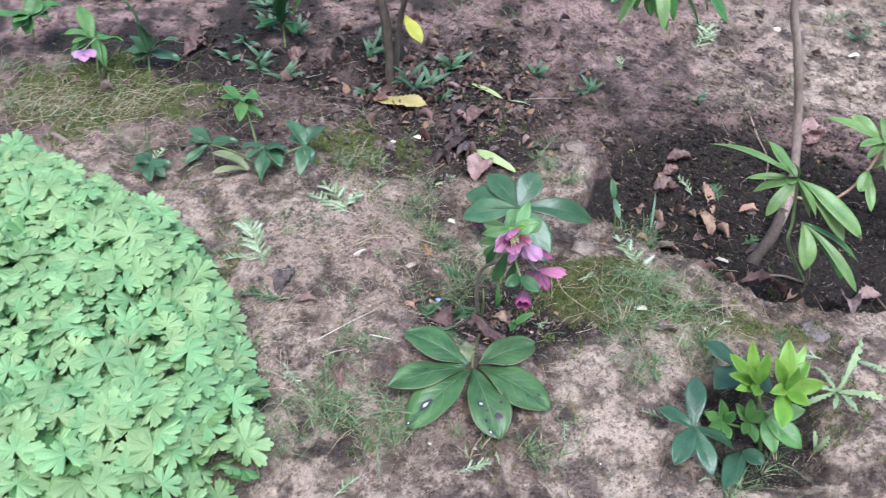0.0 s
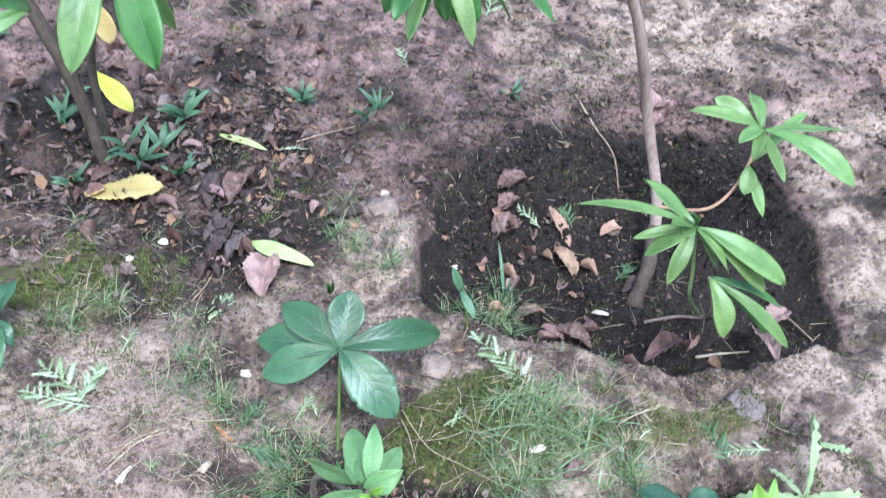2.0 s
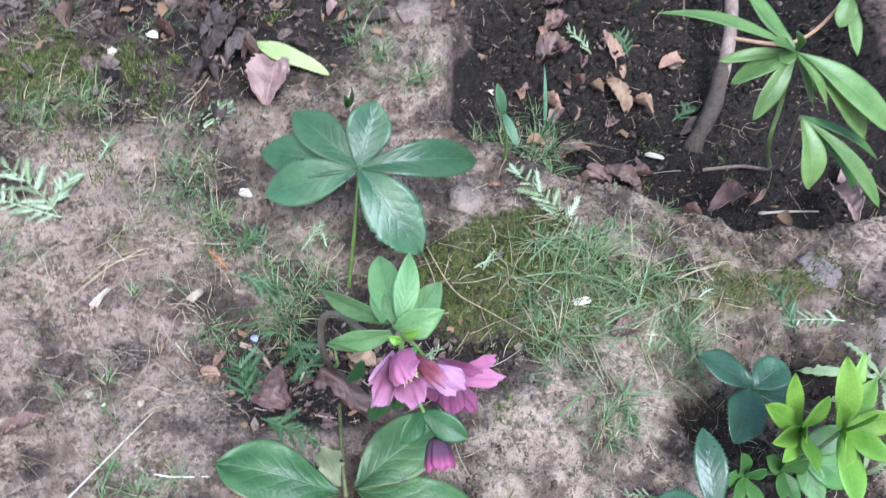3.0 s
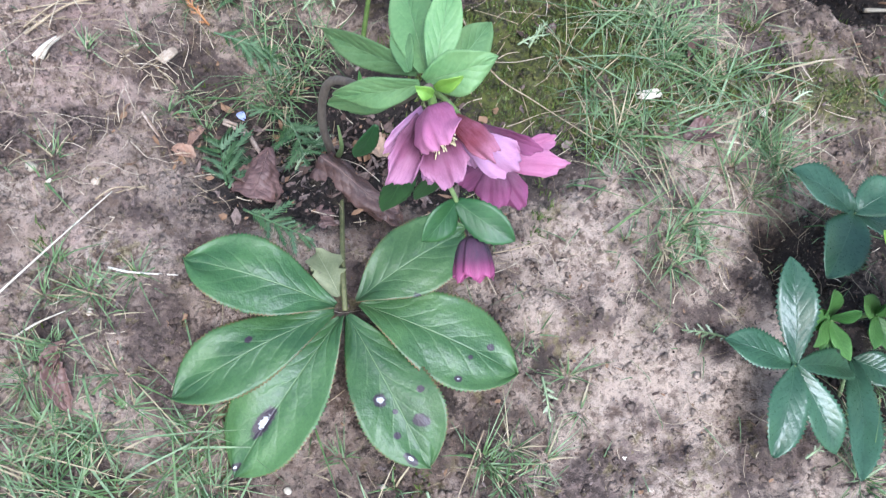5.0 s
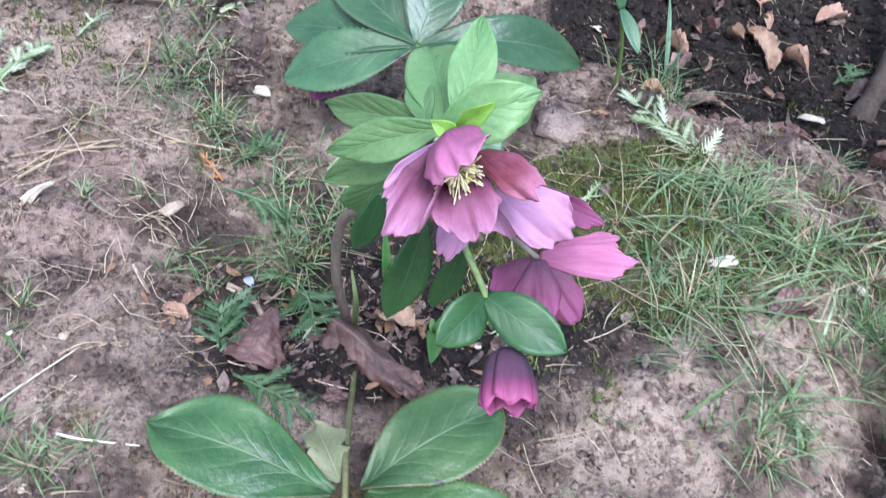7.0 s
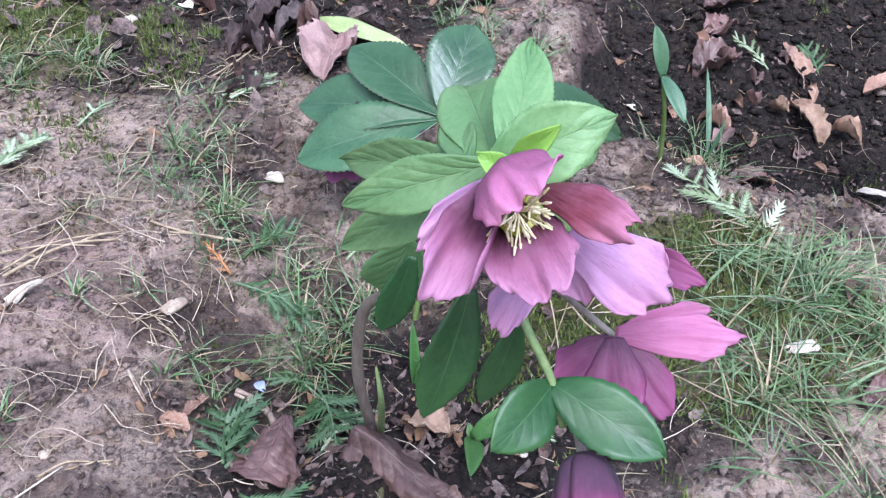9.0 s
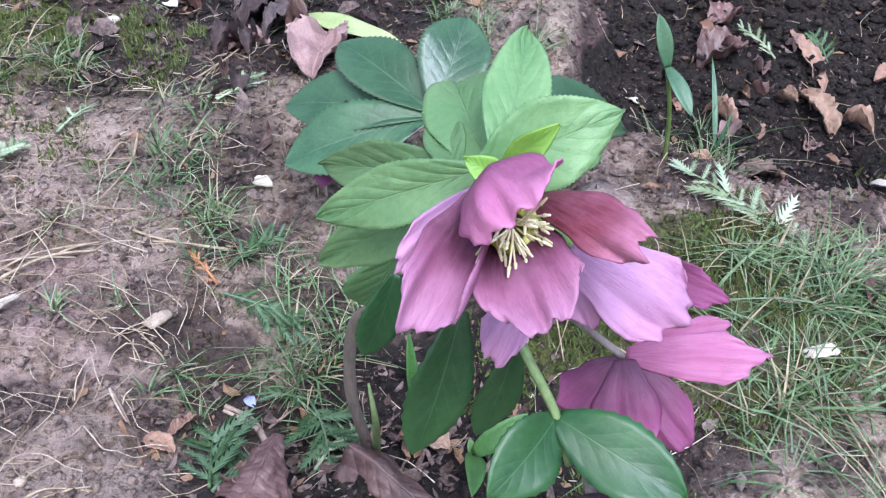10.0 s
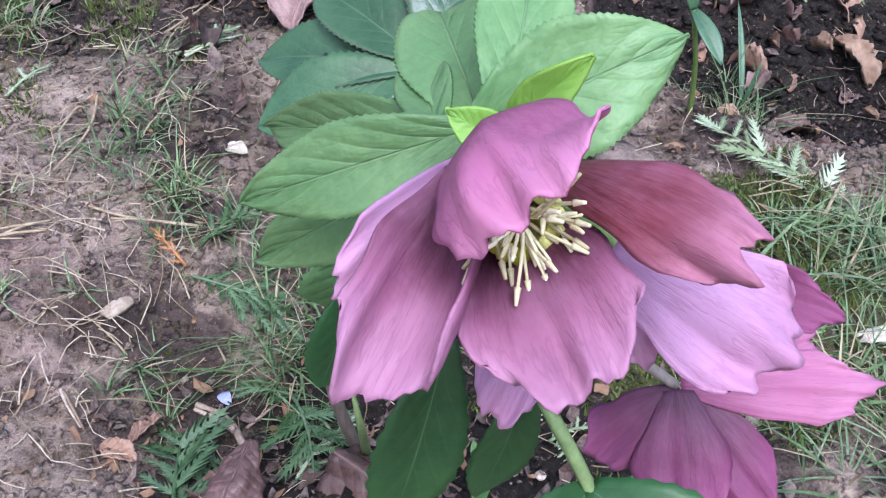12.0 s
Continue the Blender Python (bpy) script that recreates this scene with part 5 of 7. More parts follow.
def middle_shrub():
    root = (-0.131, 2.004, 0.193)
    shrub = thing("rhododendron", root, "young rhododendron with two dark stems and hanging leaves", "shrub")
    top = Vector((-0.0192, 1.7784, 0.6923))
    stalk("trunk", shrub, [Vector(root) - Vector((0, 0, 0.03)), root, (-0.1376, 2.0338, 0.3293), (-0.1689, 2.0632, 0.5133), (-0.1823, 2.0445, 0.6435)], 0.0135, 0.0095, BARK_DARK, "dark stem", 0.14, 10)
    stalk("trunk", shrub, [(-0.122, 2.065, 0.181), (-0.1020, 2.0332, 0.3635), (-0.0490, 1.9254, 0.5519), top], 0.0075, 0.0055, BARK_DARK, "thinner dark stem", 0.14, 10)
    for base, tip, width, mat, droop, seed in (
        (top, (-0.0869, 1.6543, 0.5832), 0.062, SHRUB, 25, 1), ((0.0046, 1.7699, 0.6851), (0.0108, 1.6873, 0.5440), 0.058, SHRUB_DARK, 25, 2), ((0.0315, 1.7953, 0.6717), (0.0777, 1.7823, 0.5854), 0.044, SHRUB_DARK, 25, 3),
        ((0.0029, 1.7894, 0.6768), (0.0465, 1.8133, 0.5254), 0.030, SHRUB, 25, 4), ((-0.1740, 1.9921, 0.6145), (-0.3020, 1.9362, 0.5344), 0.036, SHRUB, 25, 5), ((-0.1503, 1.9722, 0.5174), (-0.2654, 1.9313, 0.5024), 0.036, SHRUB, 25, 6),
        ((-0.1503, 1.9722, 0.5174), (-0.1717, 1.8432, 0.5957), 0.036, SHRUB_DARK, 25, 7), ((-0.1457, 1.9400, 0.6342), (-0.3192, 1.8836, 0.6250), 0.03, SHRUB, 25, 8)):
        shrub_leaf(shrub, base, tip, width, mat, droop, seed, (0.1, -0.8, 0.5))
    shrub_leaf(shrub, (-0.0890, 1.9575, 0.4001), (-0.0490, 1.8725, 0.3677), 0.040, YELLOWGREEN, 25, 9, (0.1, -0.8, 0.5))["label"] = "fading yellow-green hanging leaf"
    shrub_leaf(shrub, (-0.0534, 1.9318, 0.5282), (-0.0508, 1.9085, 0.4708), 0.036, YELLOW, 25, 10, (0.1, -0.8, 0.5))["label"] = "yellow hanging leaf"
    joint = Vector((-0.3266, 2.1235, 0.4109))
    stalk("branch", shrub, [(-0.1671, 2.0508, 0.4683), (-0.2460, 2.0823, 0.4341), joint], 0.003, 0.002, BARK_DARK)
    for tip, width, seed in (((-0.5034, 2.1486, 0.3882), 0.05, 11), ((-0.3759, 2.1130, 0.3314), 0.036, 12), ((-0.4609, 2.1834, 0.3415), 0.03, 13)):
        shrub_leaf(shrub, joint, tip, width, SHRUB_DARK, 20, seed)


middle_shrub()


# ---- the lime-green shoot in its hole, with dark leaves round it ----
def lime_shrub():
    root = (0.547, 0.985, 0.023)
    shrub = thing("young_shrub", root, "young shrub with bright lime-green top shoots", "shrub")
    rnd = random.Random(3)
    fork = Vector((0.5387, 0.9934, 0.0721))
    stalk("stem", shrub, [Vector(root) - Vector((0, 0, 0.02)), root, fork], 0.0045, 0.0035, GREENSTEM)
    for head, tips, material in (
        ((0.5143, 0.9980, 0.1754), (((0.4627, 1.0154, 0.2302), 0.026), ((0.5007, 1.0333, 0.2369), 0.022), ((0.4535, 0.9813, 0.2190), 0.022), ((0.4850, 0.9444, 0.2043), 0.024), ((0.5162, 1.0000, 0.2430), 0.024), ((0.4683, 0.9667, 0.2491), 0.018), ((0.4642, 0.9658, 0.1992), 0.02)), LIME),
        ((0.5547, 0.9865, 0.1770), (((0.5593, 1.0350, 0.2390), 0.032), ((0.5941, 1.0147, 0.2131), 0.028), ((0.6040, 0.9697, 0.2042), 0.030), ((0.5736, 0.9369, 0.1866), 0.026), ((0.5272, 0.9117, 0.1706), 0.036), ((0.5269, 0.9967, 0.2388), 0.022), ((0.5548, 0.9711, 0.2384), 0.022), ((0.5069, 0.9397, 0.2146), 0.022), ((0.5950, 1.0432, 0.2170), 0.02)), LIME),
        ((0.4724, 0.9905, 0.0928), (((0.4357, 0.9910, 0.1177), 0.022), ((0.4639, 1.0049, 0.1355), 0.022), ((0.4561, 0.9514, 0.0833), 0.022), ((0.4822, 0.9831, 0.1238), 0.02), ((0.4374, 0.9669, 0.1032), 0.02), ((0.4715, 0.9500, 0.0978), 0.018)), MIDGREEN),
        ((0.5117, 0.9839, 0.1005), (((0.4841, 0.9934, 0.1371), 0.022), ((0.5142, 0.9478, 0.0949), 0.024), ((0.4901, 0.9535, 0.1022), 0.02), ((0.5253, 0.9775, 0.1329), 0.024), ((0.5014, 0.9809, 0.1536), 0.02)), MIDGREEN),
        ((0.5417, 1.0015, 0.0987), (((0.5985, 0.9539, 0.0702), 0.044), ((0.6073, 0.9989, 0.1116), 0.036), ((0.5495, 0.9439, 0.0737), 0.034)), MIDGREEN),
    ):
        head = Vector(head)
        stalk("side_stem", shrub, [fork, (fork + head) / 2 + Vector((0.003, 0, -0.004)), head], 0.0028, 0.002, GREENSTEM)
        for k, (tip, width) in enumerate(tips):
            leaf("leaf", shrub, head, Vector(tip) + Vector((0, 0, rnd.uniform(-0.003, 0.008))), width * 0.92, material, (0, -0.6, 1), rows=24, half=4, peak=0.52, foot=0.12, fold=rnd.uniform(0.15, 0.4), droop=rnd.uniform(-45, 25), twist=rnd.uniform(-22, 22), wave=0.05, seed=k + len(tips), thick=0.0006, blunt=1.7, serrate=0.04)


lime_shrub()


def dark_hellebore(root, centre, leaflets, label):
    plant = thing("hellebore_leaf", root, label, "leaf", "dark leaves round the lime shoot")
    stalk("leaf_stalk", plant, [root, centre], 0.0022, 0.0018, GREENSTEM)
    for k, (tip, width) in enumerate(leaflets):
        leaf("leaflet", plant, centre, tip, width * 0.82, DARK_LEAF, rows=40, half=4, peak=0.56, foot=0.08, fold=0.25, droop=34, serrate=0.15, wave=0.05, seed=k, thick=0.0006, twist=(-14, 10, 18, -8, 12)[k % 5])


dark_hellebore((0.467, 0.960, 0.038), (0.407, 0.952, 0.125), (((0.351, 0.983, 0.136), 0.042), ((0.425, 1.036, 0.156), 0.042), ((0.364, 0.885, 0.115), 0.044), ((0.426, 0.877, 0.097), 0.038), ((0.485, 0.946, 0.073), 0.036)), "glossy dark blue-green serrated leaf lying in the hollow")
dark_hellebore((0.568, 1.077, 0.043), (0.508, 1.069, 0.139), (((0.454, 1.112, 0.162), 0.050), ((0.554, 1.081, 0.148), 0.050), ((0.452, 1.012, 0.150), 0.055), ((0.566, 1.043, 0.111), 0.045)), "dark blue-green serrated leaf on a short stalk")
dark_hellebore((0.491, 0.931, 0.016), (0.500, 0.960, 0.054), (((0.531, 0.932, 0.057), 0.04), ((0.438, 0.852, 0.097), 0.042)), "dark lower leaf with a pale mark")


# ---- young hellebores farther off ----
def young_plant(root, stalks, label, material, serrate=0.12, group="young hellebores"):
    plant = thing("young_hellebore", root, label, "plant", group)
    rnd = random.Random(len(label))
    for s, (centre, tips) in enumerate(stalks):
        centre = Vector(centre)
        stalk("leaf_stalk", plant, [root, (Vector(root) + centre) / 2 + Vector((0, 0.004, 0.006)), centre], 0.0024, 0.0018, GREENSTEM)
        for k, (tip, width) in enumerate(tips):
            for extra in range(2 if rnd.random() < 0.8 else 1):
                reach = (Vector(tip) - centre) * (rnd.uniform(0.85, 1.2) if not extra else rnd.uniform(0.55, 0.8)) + Vector((rnd.uniform(-0.01, 0.01), rnd.uniform(-0.01, 0.01), rnd.uniform(-0.012, 0.012)))
                if extra:
                    reach = Matrix.Rotation(rnd.uniform(0.5, 0.9), 3, "Z") @ reach + Vector((0, 0, -0.012))
                leaf("leaflet", plant, centre, centre + reach, width * rnd.uniform(0.55, 0.8) * (1 if not extra else 0.75), material, rows=26, half=4, peak=0.5, foot=0.1, fold=0.3, droop=rnd.uniform(15, 75), twist=rnd.uniform(-30, 30), serrate=serrate, blunt=1.5, wave=0.08, seed=10 * s + k, thick=0.0006)


young_plant((-0.398, 1.639, 0.201), (((-0.4281, 1.6912, 0.3155), (((-0.4936, 1.6800, 0.3175), 0.05), ((-0.4867, 1.7332, 0.3368), 0.05), ((-0.4237, 1.6350, 0.2923), 0.045), ((-0.3819, 1.7001, 0.3270), 0.06))),), "young hellebore with one light green trifoliate leaf", MIDGREEN)
young_plant((-0.384, 1.611, 0.197), (((-0.378, 1.616, 0.248), (((-0.451, 1.630, 0.245), 0.045), ((-0.377, 1.547, 0.222), 0.05), ((-0.328, 1.603, 0.256), 0.05), ((-0.340, 1.579, 0.218), 0.045))), ((-0.293, 1.613, 0.256), (((-0.331, 1.666, 0.284), 0.05), ((-0.248, 1.658, 0.279), 0.05), ((-0.296, 1.545, 0.233), 0.055))), ((-0.509, 1.662, 0.230), (((-0.595, 1.679, 0.215), 0.05), ((-0.554, 1.724, 0.241), 0.045), ((-0.447, 1.672, 0.220), 0.05)))), "low hellebore seedlings with dark green leaves beside moss", REAR_LEAF)
young_plant((-0.441, 1.617, 0.193), (((-0.416, 1.593, 0.206), (((-0.519, 1.645, 0.219), 0.05),)),), "greyish wilted leaf lying by the seedlings", CHEWED)
young_plant((-0.640, 1.634, 0.183), (((-0.632, 1.601, 0.215), (((-0.675, 1.607, 0.214), 0.05), ((-0.660, 1.655, 0.220), 0.05), ((-0.591, 1.613, 0.217), 0.05), ((-0.622, 1.558, 0.206), 0.05), ((-0.592, 1.573, 0.208), 0.04))),), "small blue-green rosette in dry grass", REAR_LEAF, 0.15, "rosettes")
young_plant((-0.732, 2.006, 0.227), (((-0.727, 2.012, 0.277), (((-0.741, 2.010, 0.387), 0.06), ((-0.642, 2.025, 0.305), 0.06), ((-0.656, 2.020, 0.253), 0.055), ((-0.802, 2.012, 0.269), 0.05), ((-0.782, 2.014, 0.328), 0.05))),), "hellebore with dark upright strap leaves", REAR_LEAF)
young_plant((-0.854, 1.990, 0.227), (((-0.841, 1.984, 0.327), (((-0.913, 1.990, 0.336), 0.05), ((-0.876, 2.063, 0.372), 0.05), ((-0.795, 2.003, 0.318), 0.05), ((-0.797, 1.934, 0.280), 0.05), ((-0.890, 1.957, 0.288), 0.045))),), "hellebore with light green leaves at the grass edge", MIDGREEN)
young_plant((-0.415, 2.156, 0.224), (((-0.421, 2.192, 0.279), (((-0.513, 2.171, 0.319), 0.05), ((-0.448, 2.231, 0.356), 0.05), ((-0.381, 2.154, 0.364), 0.06), ((-0.378, 2.170, 0.265), 0.055), ((-0.479, 2.179, 0.277), 0.045))),), "dark green broad-leaved seedling on litter", SHADE_LEAF)
young_plant((-1.059, 2.130, 0.252), (((-1.020, 2.076, 0.345), (((-1.077, 2.035, 0.355), 0.07), ((-0.977, 2.095, 0.322), 0.06), ((-1.015, 2.116, 0.387), 0.07), ((-1.064, 2.032, 0.305), 0.07), ((-0.966, 2.149, 0.351), 0.06))),), "leafy green plant at the back of the bed", MIDGREEN)


def far_flower():
    p = Vector((-0.8198, 1.8656, 0.3439))
    bloom = thing("fallen_flower", p, "pale pink hellebore flower nodding at the grass edge", "flower")
    stalk("flower_stalk", bloom, [(-0.836, 1.977, 0.226), (-0.7875, 1.8871, 0.3714), p + Vector((0, 0, 0.01))], 0.0016, 0.0012, GREENSTEM)
    for k, tip in enumerate(((-0.8347, 1.8416, 0.3457), (-0.7886, 1.8432, 0.3477), (-0.8076, 1.8277, 0.3441), (-0.8368, 1.8789, 0.3446))):
        leaf("petal", bloom, p + Vector((0, 0, 0.008)), tip, 0.03, PETAL_LILAC, rows=10, half=4, peak=0.6, foot=0.4, droop=40, seed=k, thick=0.0005)


far_flower()


def drooping_flower():
    p = Vector((0.0800, 1.4393, 0.1962))
    bloom = thing("hellebore_flower", (0.081, 1.476, 0.137), "small drooping dark purple flower under the standing leaf", "flower")
    stalk("flower_stalk", bloom, [(0.086, 1.473, 0.130), (0.0872, 1.4391, 0.1902), p], 0.0015, 0.0012, STEM)
    for k, tip in enumerate(((0.0545, 1.4355, 0.1873), (0.0628, 1.4223, 0.1828), (0.0808, 1.4202, 0.1841), (0.0767, 1.4353, 0.1843))):
        leaf("petal", bloom, p, tip, 0.022, PETAL_DARK, rows=10, half=4, peak=0.6, foot=0.4, droop=40, seed=k, thick=0.0005)


drooping_flower()


# ---- fallen leaves ----
def lies(base, tip, lift=0.004):
    """A pose lying on the soil from base to tip."""
    b, t = on(base[0], base[1], lift), on(tip[0], tip[1], lift)
    m, length = frame_at(b, t, (0.0, 0.1, 1))
    return m, length


def flat_leaf(name, base, tip, width, material, label, serrate=0.0, droop=14, notch=0.0, seed=0, peak=0.55):
    m, length = lies(base, tip, 0.011)
    tagged(part(name, leaf_bm(length, width, 24, 5, peak, 0.06, 0.12, droop, serrate, 0.04, seed, 0.0007, notch=notch), material, None, label, m), category="fallen leaf")


flat_leaf("fallen_leaf", (-0.169, 1.904), (-0.040, 1.874), 0.072, YELLOW, "yellow serrated fallen leaf lying on dark litter", 0.2, 6, 0.25, 1, 0.65)
flat_leaf("fallen_leaf", (0.071, 1.725), (0.160, 1.641), 0.034, PALEGREEN, "pale green fallen leaf lying on the soil", 0.0, 12, 0, 2, 0.4)
flat_leaf("fallen_leaf", (0.071, 1.992), (0.147, 1.919), 0.018, PALEGREEN, "narrow pale green strip of leaf", 0.0, 12, 0, 3, 0.4)


def dead_leaf(base, tip, width, material, label, curl=50, seed=0, lift=0.004, rough_by=0.2, roll=0.0):
    m, length = lies(base, tip, lift)
    tagged(part("dead_leaf", crumpled_bm(length, width, curl, seed, rough_by, roll=roll), material, None, label, m), category="dead leaf", group="dead leaves on the soil")


PINKISH, BROWN, DARK, TAN = "pinkish brown dead leaf lying on soil", "brown curled dead leaf lying on soil", "dark shrivelled dead leaf on soil", "pale tan dead leaf lying in the pit"
dead_leaf((0.066, 1.601), (0.098, 1.684), 0.058, DEAD_PINK, PINKISH, 40, 1)
dead_leaf((0.004, 1.699), (0.061, 1.767), 0.034, DEAD_DARK, DARK, 70, 2, 0.006, 0.4)
dead_leaf((0.031, 1.696), (0.079, 1.740), 0.026, DEAD_DARK, DARK, 80, 3, 0.006, 0.4)
dead_leaf((0.521, 1.748), (0.583, 1.759), 0.040, DEAD_BROWN, BROWN, 40, 4)
dead_leaf((0.509, 1.711), (0.554, 1.729), 0.034, DEAD_BROWN, BROWN, 50, 5)
dead_leaf((0.481, 1.668), (0.541, 1.685), 0.046, DEAD_BROWN, BROWN, 50, 6)
dead_leaf((0.602, 1.701), (0.611, 1.628), 0.022, DEAD_TAN, TAN, 30, 7)
dead_leaf((0.583, 1.631), (0.600, 1.577), 0.030, DEAD_TAN, "reddish tan dead leaf in the pit", 50, 8)
dead_leaf((0.673, 1.631), (0.719, 1.636), 0.026, DEAD_TAN, TAN, 60, 9)
dead_leaf((0.867, 1.804), (0.926, 1.843), 0.048, DEAD_PINK, "pinkish dead leaf beside the trunk", 40, 10)
dead_leaf((0.577, 1.311), (0.701, 1.371), 0.036, DEAD_BROWN, "brown dead leaf on the pit's edge", 60, 11, 0.008)
dead_leaf((0.459, 1.517), (0.510, 1.519), 0.026, DEAD_BROWN, BROWN, 50, 12)
dead_leaf((0.511, 1.477), (0.557, 1.424), 0.034, DEAD_BROWN, BROWN, 50, 13)
dead_leaf((0.831, 1.372), (0.797, 1.275), 0.040, DEAD_PINK, PINKISH, 50, 14)
dead_leaf((0.234, 1.737), (0.277, 1.725), 0.026, DEAD_DARK, DARK, 30, 15)
dead_leaf((0.662, 1.516), (0.717, 1.522), 0.028, DEAD_DARK, DARK, 40, 16)
dead_leaf((0.093, 1.256), (0.120, 1.230), 0.026, DEAD_TAN, "light brown dead leaf under the flowers", 40, 20, 0.008)
dead_leaf((0.094, 1.176), (0.115, 1.154), 0.022, DEAD_BROWN, BROWN, 60, 21)
dead_leaf((-0.074, 1.269), (-0.055, 1.259), 0.014, DEAD_TAN, "small tan leaf scrap on soil", 40, 22)
dead_leaf((-0.060, 1.273), (-0.044, 1.299), 0.009, DEAD_TAN, "small tan leaf scrap on soil", 40, 23)
dead_leaf((-0.185, 1.094), (-0.175, 1.040), 0.020, DEAD_BROWN, "long brown dead leaf lying in grass", 30, 24)
dead_leaf((0.385, 1.175), (0.425, 1.179), 0.026, DEAD_BROWN, "reddish brown dead leaf in grass", 70, 25, 0.008)
dead_leaf((-0.311, 1.252), (-0.286, 1.307), 0.036, DEAD_DARK, DARK, 60, 26, 0.006, 0.3)
dead_leaf((-0.189, 1.070), (-0.169, 1.094), 0.016, DEAD_BROWN, BROWN, 40, 27)
dead_leaf((-0.277, 1.232), (-0.232, 1.240), 0.020, DEAD_BROWN, BROWN, 30, 28)
dead_leaf((0.024, 1.815), (0.056, 1.894), 0.036, DEAD_DARK, DARK, 40, 29)
dead_leaf((0.061, 1.821), (0.096, 1.876), 0.042, DEAD_BROWN, BROWN, 40, 30)
dead_leaf((0.005, 1.751), (0.059, 1.786), 0.03, DEAD_DARK, DARK, 40, 31, 0.004, 0.3)
dead_leaf((0.857, 1.831), (0.914, 1.841), 0.05, DEAD_PINK, PINKISH, 40, 32)
dead_leaf((-0.650, 2.148), (-0.636, 2.199), 0.05, DEAD_BROWN, BROWN, 40, 33)
dead_leaf((-0.384, 2.083), (-0.358, 2.139), 0.05, DEAD_BROWN, BROWN, 40, 34)
dead_leaf((-0.655, 2.080), (-0.620, 2.157), 0.05, DEAD_BROWN, BROWN, 40, 35)
dead_leaf((-0.019, 1.237), (0.008, 1.209), 0.03, DEAD_BROWN, BROWN, 60, 36)
dead_leaf((0.857, 1.831), (0.909, 1.853), 0.045, DEAD_PINK, PINKISH, 40, 37)
dead_leaf((0.858, 1.377), (0.910, 1.387), 0.04, DEAD_PINK, "greyish pink dead leaf on the pit's edge", 40, 38)


def rolled_leaf(base, tip, thin, wide, arc, label, seed, up=(0, 0, 1)):
    """A dead leaf rolled round its own length into a cone or gutter, hollow below, with a torn wavy rim."""
    m, length = frame_at(base, tip, up)
    bm = bmesh.new()
    lay = bm.loops.layers.uv.new("UVMap")
    off, grid, coords = Vector((3.1 * seed, 1.7 * seed, 0)), [], {}
    for i in range(25):
        u, row = i / 24, []
        for j in range(25):
            v = 2 * j / 24 - 1
            torn = 1 - 0.5 * abs(noise.noise(Vector((u * 4, 6 + v, 0)) + off)) * abs(v) ** 3
            a = radians(arc) / 2 * v * torn
            r = (thin + (wide - thin) * u) * (1 + 0.4 * noise.noise(Vector((u * 2.6, v * 2.2, 0)) + off) + 0.22 * noise.noise(Vector((u * 6, v * 5, 4)) + off) + 0.1 * noise.noise(Vector((u * 15, v * 12, 8)) + off))
            y = length * (u + 0.1 * u ** 3 * noise.noise(Vector((v * 2.2, 9, 0)) + off) - 0.12 * v * v * u * u)
            vert = bm.verts.new((r * math.sin(a), y, r * math.cos(a) - 0.8 * thin))
            coords[vert] = (0.5 + 0.5 * v, u)
            row.append(vert)
        grid.append(row)
    for p, q in zip(grid, grid[1:]):
        for j in range(24):
            f = bm.faces.new((p[j], p[j + 1], q[j + 1], q[j]))
            for loop in f.loops:
                loop[lay].uv = coords[loop.vert]
    thicken(bm, 0.0007)
    tagged(part("dead_leaf", bm, DEAD_BROWN, None, label, m), category="dead leaf", group="dead leaves on the soil")


rolled_leaf((0.013, 1.246, 0.127), (-0.007, 1.203, 0.110), 0.003, 0.024, 205, "brown dead leaf curled into a cone", 17)
rolled_leaf((0.056, 1.230, 0.118), (0.113, 1.160, 0.119), 0.016, 0.011, 200, "long brown dead leaf curled at the stem's foot", 18)
rolled_leaf((0.044, 1.184, 0.114), (0.049, 1.158, 0.117), 0.0115, 0.013, 290, BROWN, 19)


